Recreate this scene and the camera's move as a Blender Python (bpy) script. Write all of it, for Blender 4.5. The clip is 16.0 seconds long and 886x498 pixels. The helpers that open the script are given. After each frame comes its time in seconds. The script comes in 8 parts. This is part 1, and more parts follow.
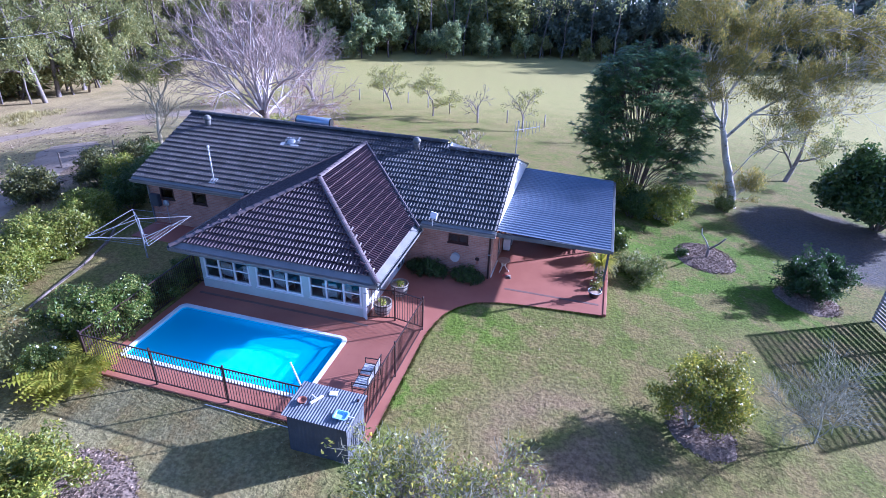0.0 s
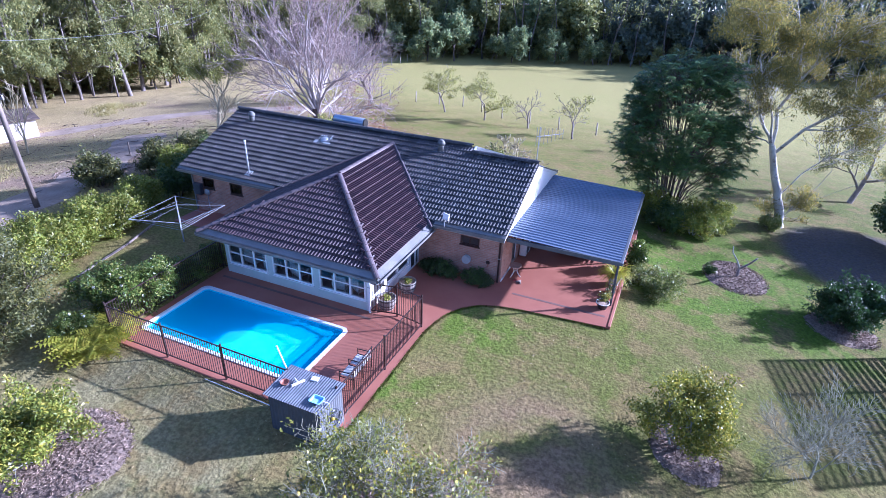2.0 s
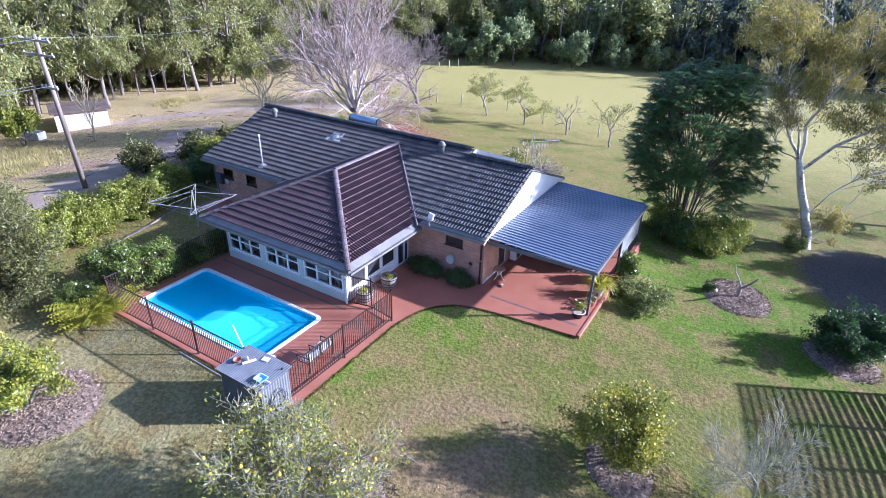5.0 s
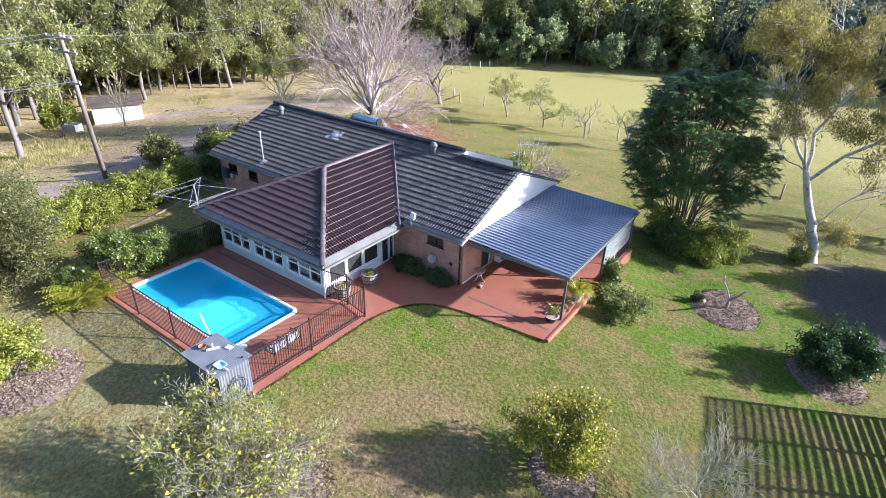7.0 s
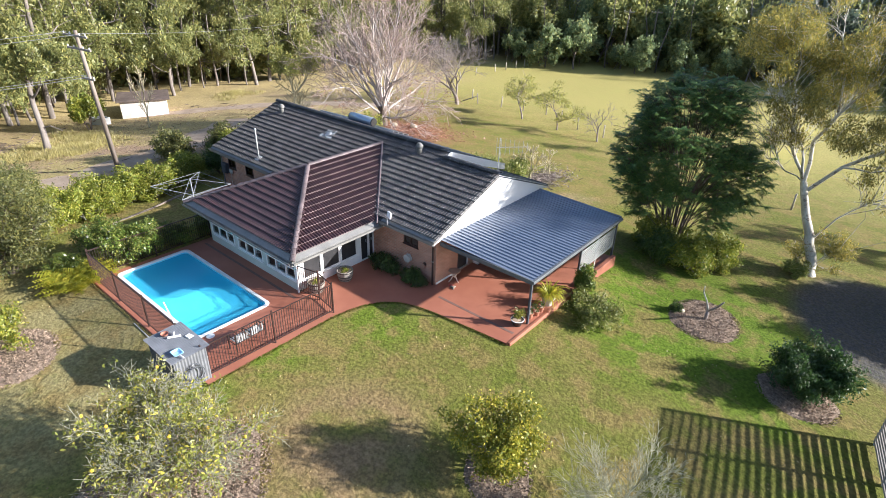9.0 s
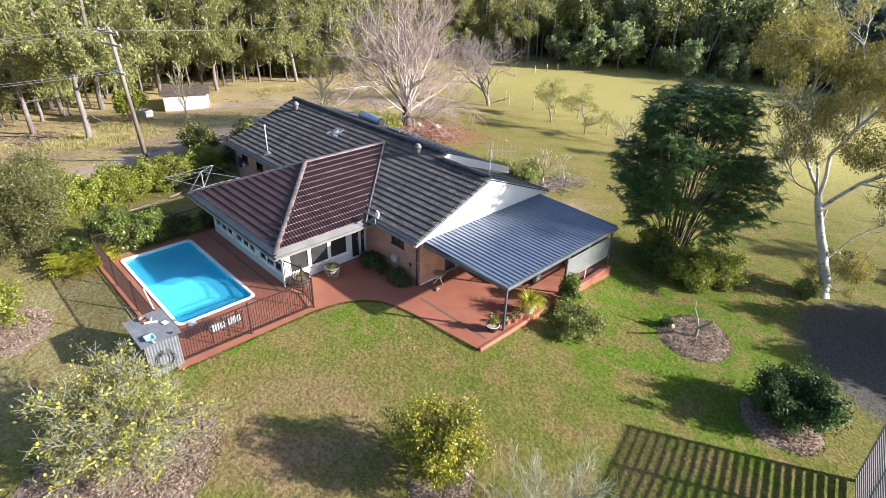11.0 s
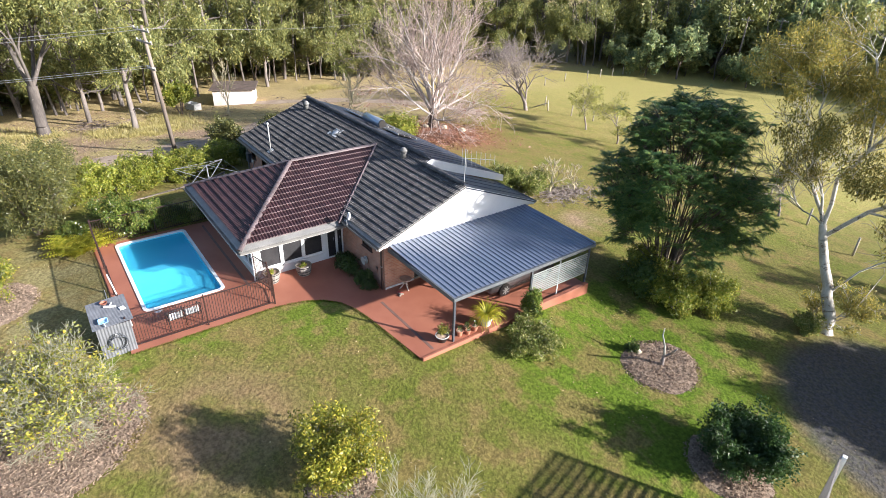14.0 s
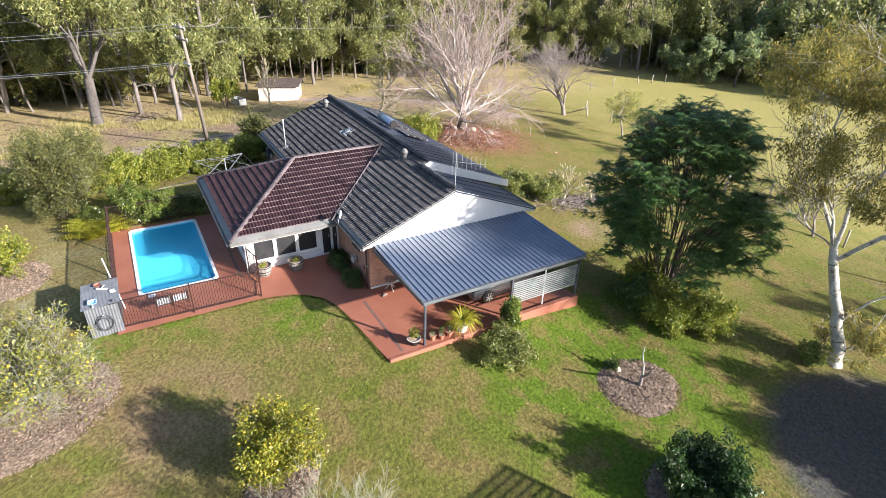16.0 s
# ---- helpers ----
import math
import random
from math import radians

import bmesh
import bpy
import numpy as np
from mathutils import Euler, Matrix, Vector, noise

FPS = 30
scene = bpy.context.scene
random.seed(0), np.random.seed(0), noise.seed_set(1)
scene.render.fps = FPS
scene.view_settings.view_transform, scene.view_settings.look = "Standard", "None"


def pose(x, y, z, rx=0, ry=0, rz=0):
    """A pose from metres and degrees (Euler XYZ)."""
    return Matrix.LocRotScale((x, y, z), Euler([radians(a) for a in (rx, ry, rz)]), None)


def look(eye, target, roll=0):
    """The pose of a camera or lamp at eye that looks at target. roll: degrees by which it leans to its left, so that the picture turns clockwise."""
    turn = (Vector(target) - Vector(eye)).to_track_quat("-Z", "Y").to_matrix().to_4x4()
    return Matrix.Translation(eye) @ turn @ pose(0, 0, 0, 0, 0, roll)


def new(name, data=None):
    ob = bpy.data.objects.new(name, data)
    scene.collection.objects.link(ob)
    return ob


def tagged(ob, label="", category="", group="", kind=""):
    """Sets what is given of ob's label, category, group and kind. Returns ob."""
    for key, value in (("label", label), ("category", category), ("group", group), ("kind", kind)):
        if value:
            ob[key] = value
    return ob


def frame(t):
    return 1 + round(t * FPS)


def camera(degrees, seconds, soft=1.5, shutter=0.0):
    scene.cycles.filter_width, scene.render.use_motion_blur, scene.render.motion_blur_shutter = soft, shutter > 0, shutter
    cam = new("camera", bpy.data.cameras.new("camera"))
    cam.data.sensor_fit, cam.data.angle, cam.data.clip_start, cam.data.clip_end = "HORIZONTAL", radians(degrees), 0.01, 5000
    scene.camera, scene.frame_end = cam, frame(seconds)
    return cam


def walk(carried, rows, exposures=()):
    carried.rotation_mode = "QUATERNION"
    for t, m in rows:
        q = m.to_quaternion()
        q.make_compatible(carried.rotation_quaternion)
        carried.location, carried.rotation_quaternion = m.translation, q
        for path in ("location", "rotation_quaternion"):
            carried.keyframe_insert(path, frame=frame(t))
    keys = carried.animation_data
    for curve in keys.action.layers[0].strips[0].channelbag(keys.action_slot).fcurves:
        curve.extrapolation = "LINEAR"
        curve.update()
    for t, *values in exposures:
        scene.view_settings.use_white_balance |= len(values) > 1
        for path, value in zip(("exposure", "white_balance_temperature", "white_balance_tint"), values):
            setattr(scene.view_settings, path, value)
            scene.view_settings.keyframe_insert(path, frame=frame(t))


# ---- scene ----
cam = camera(77.1, 16.0, soft=0.5)
PATH = [
    (0, 7.583, -15.247, 12.901, 61.728, -1.848, 16.001),
    (0.5, 8.208, -15.155, 12.942, 61.781, -1.807, 17.81),
    (1, 8.82, -15.064, 12.985, 61.816, -1.804, 19.706),
    (1.5, 9.432, -14.951, 13.031, 61.83, -1.764, 21.704),
    (2, 10.04, -14.813, 13.074, 61.854, -1.743, 23.763),
    (2.5, 10.641, -14.661, 13.114, 61.868, -1.747, 25.763),
    (3, 11.245, -14.483, 13.149, 61.892, -1.717, 27.39),
    (3.5, 11.837, -14.29, 13.182, 61.899, -1.705, 28.583),
    (4, 12.423, -14.07, 13.216, 61.907, -1.688, 29.602),
    (6.5, 15.408, -12.644, 13.472, 61.788, -1.629, 34.971),
    (7, 15.988, -12.294, 13.517, 61.751, -1.609, 36.222),
    (7.5, 16.565, -11.939, 13.566, 61.725, -1.604, 37.343),
    (8, 17.148, -11.548, 13.624, 61.69, -1.586, 38.344),
    (8.5, 17.727, -11.139, 13.664, 61.672, -1.589, 39.307),
    (9, 18.298, -10.696, 13.703, 61.639, -1.598, 40.402),
    (11.5, 20.843, -8.132, 13.923, 61.41, -1.587, 47.503),
    (12, 21.296, -7.542, 13.966, 61.385, -1.577, 48.813),
    (12.5, 21.74, -6.927, 14.012, 61.357, -1.588, 49.924),
    (13, 22.183, -6.299, 14.068, 61.337, -1.583, 51.054),
    (13.5, 22.618, -5.663, 14.113, 61.325, -1.575, 52.346),
    (14, 23.046, -5.008, 14.147, 61.29, -1.559, 53.764),
    (14.5, 23.47, -4.345, 14.18, 61.262, -1.576, 55.199),
    (15, 23.892, -3.655, 14.215, 61.241, -1.57, 56.729),
    (15.5, 24.288, -2.951, 14.254, 61.208, -1.562, 58.465),
    (16, 24.67, -2.231, 14.287, 61.185, -1.549, 60.349),
]
walk(cam, [(t, pose(x, y, z, rx, ry, rz)) for t, x, y, z, rx, ry, rz in PATH],
     [(0.0, 1.53, 4450, 35), (3.5, 1.60, 4650, 33), (7.0, 1.64, 5300, 20), (9.0, 1.53, 5850, 15), (13.0, 1.49, 5950, 16), (16.0, 1.46, 5950, 16)])

# ---- light ----
SUN = Vector((0.775, 0.523, 0.358))
world = bpy.data.worlds.new("sky")
scene.world = world
world.use_nodes = True
sky = world.node_tree.nodes.new("ShaderNodeTexSky")
sky.sky_type, sky.sun_disc = "NISHITA", False
sky.sun_elevation, sky.sun_rotation = math.asin(SUN.z), math.atan2(SUN.x, SUN.y)
back = world.node_tree.nodes["Background"]
back.inputs["Strength"].default_value = 0.082
world.node_tree.links.new(sky.outputs["Color"], back.inputs["Color"])
sun = new("sun", bpy.data.lights.new("sun", "SUN"))
sun.data.energy, sun.data.angle, sun.data.color = 5.0, radians(0.9), (1.0, 0.93, 0.80)
sun.matrix_world = look(SUN * 60, (0, 0, 0))


# ---- materials ----
def mix_of(nt, fac, a, b):
    n = nt.nodes.new("ShaderNodeMix")
    n.data_type = "RGBA"
    for sock, v in ((n.inputs[0], fac), (n.inputs[6], a), (n.inputs[7], b)):
        if hasattr(v, "is_linked"):
            nt.links.new(v, sock)
        else:
            sock.default_value = v if not isinstance(v, tuple) else (*v[:3], 1)
    return n.outputs[2]


def math_of(nt, op, a, b=0.0):
    n = nt.nodes.new("ShaderNodeMath")
    n.operation = op
    for sock, v in zip(n.inputs, (a, b)):
        if hasattr(v, "is_linked"):
            nt.links.new(v, sock)
        else:
            sock.default_value = v
    return n.outputs[0]


def span_of(nt, v, lo, hi, a=0.0, b=1.0):
    n = nt.nodes.new("ShaderNodeMapRange")
    n.interpolation_type = "SMOOTHSTEP"
    nt.links.new(v, n.inputs[0])
    for i, x in zip((1, 2, 3, 4), (lo, hi, a, b)):
        n.inputs[i].default_value = x
    return n.outputs[0]


def noise_of(nt, vec, scale, detail=4.0, rough=0.55, stretch=None):
    if stretch:
        m = nt.nodes.new("ShaderNodeMapping")
        m.inputs["Scale"].default_value = stretch
        nt.links.new(vec, m.inputs[0])
        vec = m.outputs[0]
    n = nt.nodes.new("ShaderNodeTexNoise")
    n.inputs["Scale"].default_value, n.inputs["Detail"].default_value, n.inputs["Roughness"].default_value = scale, detail, rough
    nt.links.new(vec, n.inputs["Vector"])
    return n.outputs["Fac"]


def near_of(nt, vec, x, y, lo, hi):
    """1 within lo metres of the place (x, y), 0 past hi."""
    s = nt.nodes.new("ShaderNodeVectorMath")
    s.operation = "MULTIPLY"
    s.inputs[1].default_value = (1, 1, 0)
    nt.links.new(vec, s.inputs[0])
    d = nt.nodes.new("ShaderNodeVectorMath")
    d.operation = "DISTANCE"
    d.inputs[1].default_value = (x, y, 0)
    nt.links.new(s.outputs[0], d.inputs[0])
    return span_of(nt, d.outputs["Value"], lo, hi, 1.0, 0.0)


def bump_of(nt, bsdf, height, strength, distance=0.02):
    b = nt.nodes.new("ShaderNodeBump")
    b.inputs["Strength"].default_value, b.inputs["Distance"].default_value = strength, distance
    nt.links.new(height, b.inputs["Height"])
    nt.links.new(b.outputs[0], bsdf.inputs["Normal"])


def start(name, rough=0.7, metal=0.0):
    m = bpy.data.materials.new(name)
    m.use_nodes = True
    nt = m.node_tree
    b = nt.nodes["Principled BSDF"]
    b.inputs["Roughness"].default_value, b.inputs["Metallic"].default_value = rough, metal
    return m, nt, b


def coords(nt, kind="Object"):
    if kind == "World":
        return nt.nodes.new("ShaderNodeNewGeometry").outputs["Position"]
    return nt.nodes.new("ShaderNodeTexCoord").outputs[kind]


def plain(name, c1, c2, scale=3.0, fine=40.0, rough=0.7, metal=0.0, bump=0.15, vary=0.0, island=0.0, spot=None, where="Object", stretch=None):
    """A surface with broad stains from c1 to c2, fine grain, and piece-to-piece variation."""
    m, nt, b = start(name, rough, metal)
    v = coords(nt, where)
    broad, grain = noise_of(nt, v, scale, stretch=stretch), noise_of(nt, v, fine, 3, stretch=stretch)
    f = math_of(nt, "ADD", math_of(nt, "MULTIPLY", broad, 0.65), math_of(nt, "MULTIPLY", grain, 0.35))
    c = mix_of(nt, span_of(nt, f, 0.3, 0.7), c1, c2)
    if spot:
        c = mix_of(nt, span_of(nt, noise_of(nt, v, spot[1], 5, 0.7), spot[2], spot[2] + 0.12), c, spot[0])
    for amount, node, out in ((vary, "ShaderNodeObjectInfo", "Random"), (island, "ShaderNodeNewGeometry", "Random Per Island")):
        if amount:
            h = nt.nodes.new("ShaderNodeHueSaturation")
            r = nt.nodes.new(node).outputs[out]
            nt.links.new(math_of(nt, "ADD", math_of(nt, "MULTIPLY", r, 2 * amount), 1 - amount), h.inputs["Value"])
            nt.links.new(c, h.inputs["Color"])
            c = h.outputs[0]
    nt.links.new(c, b.inputs["Base Color"])
    if bump:
        bump_of(nt, b, grain, bump)
    return m


def leaf_mat(name, c1, c2, c3=None, rough=0.45, through_light=0.35):
    """Leaves: each one its own shade between c1 and c2, some of c3, with light that passes through."""
    m, nt, b = start(name, rough)
    r = nt.nodes.new("ShaderNodeNewGeometry").outputs["Random Per Island"]
    c = mix_of(nt, r, c1, c2)
    if c3:
        odd = math_of(nt, "FRACT", math_of(nt, "MULTIPLY", r, 37.0))
        c = mix_of(nt, span_of(nt, odd, 0.75, 0.85), c, c3)
    broad = noise_of(nt, coords(nt, "World"), 0.6, 2)
    h = nt.nodes.new("ShaderNodeHueSaturation")
    nt.links.new(c, h.inputs["Color"])
    nt.links.new(span_of(nt, broad, 0.3, 0.7, 0.75, 1.25), h.inputs["Value"])
    nt.links.new(h.outputs[0], b.inputs["Base Color"])
    t = nt.nodes.new("ShaderNodeBsdfTranslucent")
    nt.links.new(h.outputs[0], t.inputs["Color"])
    mx = nt.nodes.new("ShaderNodeMixShader")
    mx.inputs[0].default_value = through_light
    nt.links.new(b.outputs[0], mx.inputs[1])
    nt.links.new(t.outputs[0], mx.inputs[2])
    nt.links.new(mx.outputs[0], nt.nodes["Material Output"].inputs["Surface"])
    return m


def ground_mat():
    m, nt, b = start("lawn_and_earth", 0.95)
    b.inputs["Specular IOR Level"].default_value = 0.15
    v = coords(nt, "World")
    big, mid, fine, tuft = noise_of(nt, v, 0.09, 3), noise_of(nt, v, 0.45, 5), noise_of(nt, v, 5.0, 6, 0.7), noise_of(nt, v, 22.0, 3, 0.7)
    green = mix_of(nt, fine, (0.090, 0.118, 0.014), (0.156, 0.170, 0.028))
    dry = mix_of(nt, fine, (0.150, 0.130, 0.037), (0.236, 0.194, 0.062))
    f = math_of(nt, "ADD", math_of(nt, "MULTIPLY", mid, 0.6), math_of(nt, "MULTIPLY", big, 0.4))
    lush = math_of(nt, "MAXIMUM", near_of(nt, v, 13.4, 12.4, 3.0, 7.0), math_of(nt, "MULTIPLY", near_of(nt, v, 4.3, 2.6, 0.3, 2.8), 0.7))
    for px, py, lo, hi in ((2.9, -2.2, 0.1, 2.0), (2.6, -5.2, 0.2, 2.4), (17.5, 9.2, 0.3, 2.6)):
        lush = math_of(nt, "MAXIMUM", lush, near_of(nt, v, px, py, lo, hi))
    f = math_of(nt, "SUBTRACT", f, math_of(nt, "MULTIPLY", lush, 0.25))
    f = math_of(nt, "ADD", f, math_of(nt, "MULTIPLY", near_of(nt, v, -4.0, -7.5, 3.0, 8.0), 0.30))
    sep = nt.nodes.new("ShaderNodeSeparateXYZ")
    nt.links.new(v, sep.inputs[0])
    turf = span_of(nt, math_of(nt, "ADD", sep.outputs["X"], math_of(nt, "MULTIPLY", mid, 5.0)), 7.0, 14.0)
    f = math_of(nt, "SUBTRACT", f, math_of(nt, "MULTIPLY", turf, 0.09))
    rich = mix_of(nt, fine, (0.066, 0.132, 0.007), (0.145, 0.210, 0.018))
    green = mix_of(nt, math_of(nt, "MULTIPLY", lush, 0.85), green, rich)
    c = mix_of(nt, span_of(nt, f, 0.30, 0.62), green, dry)
    pale = mix_of(nt, fine, (0.20, 0.175, 0.075), (0.31, 0.265, 0.125))
    c = mix_of(nt, math_of(nt, "MULTIPLY", near_of(nt, v, -4.0, -8.0, 3.5, 8.5), span_of(nt, mid, 0.35, 0.6, 0.35, 0.9)), c, pale)
    blotch = noise_of(nt, v, 0.8, 4, 0.6)
    c = mix_of(nt, span_of(nt, blotch, 0.45, 0.63, 0.0, 0.75), c, mix_of(nt, fine, (0.170, 0.126, 0.044), (0.262, 0.190, 0.074)))
    c = mix_of(nt, span_of(nt, noise_of(nt, v, 1.7, 3, 0.6), 0.55, 0.72, 0.0, 0.16), c, rich)
    straw = mix_of(nt, fine, (0.33, 0.29, 0.085), (0.46, 0.405, 0.145))
    h = nt.nodes.new("ShaderNodeHueSaturation")
    nt.links.new(c, h.inputs["Color"])
    nt.links.new(math_of(nt, "SUBTRACT", 1.0, math_of(nt, "MULTIPLY", turf, 0.19)), h.inputs["Value"])
    c = h.outputs[0]
    far = span_of(nt, math_of(nt, "ADD", sep.outputs["Y"], math_of(nt, "MULTIPLY", mid, 10.0)), 32.0, 64.0)
    c = mix_of(nt, math_of(nt, "MULTIPLY", far, 0.72), c, straw)
    dirt = mix_of(nt, fine, (0.21, 0.14, 0.09), (0.42, 0.305, 0.205))
    worn = near_of(nt, v, 8.4, -3.2, 0.3, 4.6)
    c = mix_of(nt, math_of(nt, "MULTIPLY", worn, span_of(nt, mid, 0.36, 0.58, 0.1, 0.8)), c, mix_of(nt, fine, (0.17, 0.105, 0.055), (0.33, 0.225, 0.135)))
    left = span_of(nt, math_of(nt, "ADD", sep.outputs["X"], math_of(nt, "MULTIPLY", mid, 6.0)), -22.0, -17.0, 1.0, 0.0)
    left = math_of(nt, "MULTIPLY", left, span_of(nt, sep.outputs["Y"], 26.0, 42.0, 1.0, 0.0))
    c = mix_of(nt, math_of(nt, "MULTIPLY", left, span_of(nt, mid, 0.34, 0.52, 0.8, 1.0)), c, dirt)
    strawy = span_of(nt, math_of(nt, "ADD", big, math_of(nt, "MULTIPLY", mid, 0.5)), 0.66, 0.82)
    c = mix_of(nt, math_of(nt, "MULTIPLY", math_of(nt, "MULTIPLY", left, strawy), 0.6), c, straw)
    litter = span_of(nt, math_of(nt, "ADD", sep.outputs["X"], math_of(nt, "MULTIPLY", mid, 9.0)), -41.5, -36.5, 1.0, 0.0)
    c = mix_of(nt, math_of(nt, "MULTIPLY", litter, span_of(nt, mid, 0.35, 0.65, 0.9, 0.35)), c, mix_of(nt, fine, (0.19, 0.145, 0.075), (0.40, 0.32, 0.17)))
    edge = span_of(nt, math_of(nt, "ADD", sep.outputs["X"], math_of(nt, "MULTIPLY", mid, 8.0)), -34.0, -26.0, 1.0, 0.0)
    edge = math_of(nt, "MULTIPLY", edge, span_of(nt, sep.outputs["Y"], 50.0, 70.0, 1.0, 0.0))
    c = mix_of(nt, math_of(nt, "MULTIPLY", edge, span_of(nt, noise_of(nt, v, 0.22, 4, 0.6), 0.38, 0.55, 0.15, 0.85)), c, mix_of(nt, fine, (0.33, 0.255, 0.115), (0.52, 0.41, 0.20)))
    bare = near_of(nt, v, 3.6, 20.6, 0.4, 2.2)
    c = mix_of(nt, math_of(nt, "MULTIPLY", bare, span_of(nt, mid, 0.35, 0.6, 0.2, 0.9)), c, dirt)
    # bare grey soil, its colour deepened further for the tree shade on it
    shaded_soil = near_of(nt, v, 22.0, 19.3, 4.6, 5.8)
    c = mix_of(nt, math_of(nt, "MULTIPLY", shaded_soil, span_of(nt, fine, 0.35, 0.6, 0.75, 1.0)), c, mix_of(nt, tuft, (0.042, 0.041, 0.041), (0.105, 0.098, 0.092)))
    red = near_of(nt, v, -16.6, 24.4, 2.5, 8.0)
    c = mix_of(nt, math_of(nt, "MULTIPLY", red, span_of(nt, fine, 0.35, 0.6, 0.3, 1.0)), c, (0.25, 0.115, 0.075))
    h = nt.nodes.new("ShaderNodeHueSaturation")
    nt.links.new(c, h.inputs["Color"])
    clump = noise_of(nt, v, 8.0, 3, 0.65)
    nt.links.new(math_of(nt, "MULTIPLY", span_of(nt, tuft, 0.3, 0.7, 0.86, 1.14), span_of(nt, clump, 0.34, 0.66, 0.72, 1.24)), h.inputs["Value"])
    nt.links.new(h.outputs[0], b.inputs["Base Color"])
    bump_of(nt, b, math_of(nt, "ADD", clump, math_of(nt, "MULTIPLY", fine, 0.9)), 0.75, 0.07)
    return m


def brick_mat():
    m, nt, b = start("salmon_brick", 0.9)
    v = coords(nt, "World")
    sep = nt.nodes.new("ShaderNodeSeparateXYZ")
    nt.links.new(v, sep.inputs[0])
    com = nt.nodes.new("ShaderNodeCombineXYZ")
    nt.links.new(math_of(nt, "ADD", sep.outputs[0], sep.outputs[1]), com.inputs[0])
    nt.links.new(sep.outputs[2], com.inputs[1])
    t = nt.nodes.new("ShaderNodeTexBrick")
    nt.links.new(com.outputs[0], t.inputs["Vector"])
    t.inputs["Scale"].default_value = 1.0
    t.inputs["Brick Width"].default_value, t.inputs["Row Height"].default_value, t.inputs["Mortar Size"].default_value = 0.24, 0.086, 0.006
    t.inputs["Color1"].default_value, t.inputs["Color2"].default_value = (0.46, 0.25, 0.17, 1), (0.36, 0.18, 0.12, 1)
    t.inputs["Mortar"].default_value = (0.42, 0.36, 0.31, 1)
    h = nt.nodes.new("ShaderNodeHueSaturation")
    nt.links.new(t.outputs["Color"], h.inputs["Color"])
    nt.links.new(span_of(nt, noise_of(nt, v, 1.3, 5), 0.3, 0.7, 0.85, 1.15), h.inputs["Value"])
    nt.links.new(h.outputs[0], b.inputs["Base Color"])
    bump_of(nt, b, t.outputs["Fac"], -0.4, 0.01)
    return m


def deck_mat():
    m, nt, b = start("terracotta_concrete", 0.62)
    v = coords(nt, "World")
    broad, mid, fine = noise_of(nt, v, 0.5, 4), noise_of(nt, v, 3.0, 5, 0.65), noise_of(nt, v, 60.0, 3)
    c = mix_of(nt, span_of(nt, broad, 0.3, 0.7), (0.285, 0.102, 0.060), (0.355, 0.138, 0.084))
    c = mix_of(nt, span_of(nt, mid, 0.55, 0.8, 0.0, 0.45), c, (0.25, 0.085, 0.05))
    nt.links.new(c, b.inputs["Base Color"])
    bump_of(nt, b, fine, 0.2, 0.004)
    return m


def glass_mat(name, tint, rough=0.03):
    m, nt, b = start(name, rough)
    b.inputs["Base Color"].default_value = (*tint, 1)
    b.inputs["Transmission Weight"].default_value, b.inputs["IOR"].default_value = 1.0, 1.45
    return m


def water_mat():
    m, nt, b = start("pool_water", 0.02)
    b.inputs["Base Color"].default_value = (0.50, 0.93, 1.0, 1)
    b.inputs["Transmission Weight"].default_value, b.inputs["IOR"].default_value = 1.0, 1.33
    v = coords(nt, "World")
    bump_of(nt, b, noise_of(nt, v, 4.0, 3), 0.08, 0.02)
    milky = nt.nodes.new("ShaderNodeBsdfDiffuse")
    milky.inputs["Color"].default_value = (0.065, 0.45, 0.65, 1)
    mx = nt.nodes.new("ShaderNodeMixShader")
    mx.inputs[0].default_value = 0.50
    nt.links.new(b.outputs[0], mx.inputs[1])
    nt.links.new(milky.outputs[0], mx.inputs[2])
    nt.links.new(mx.outputs[0], nt.nodes["Material Output"].inputs["Surface"])
    return m


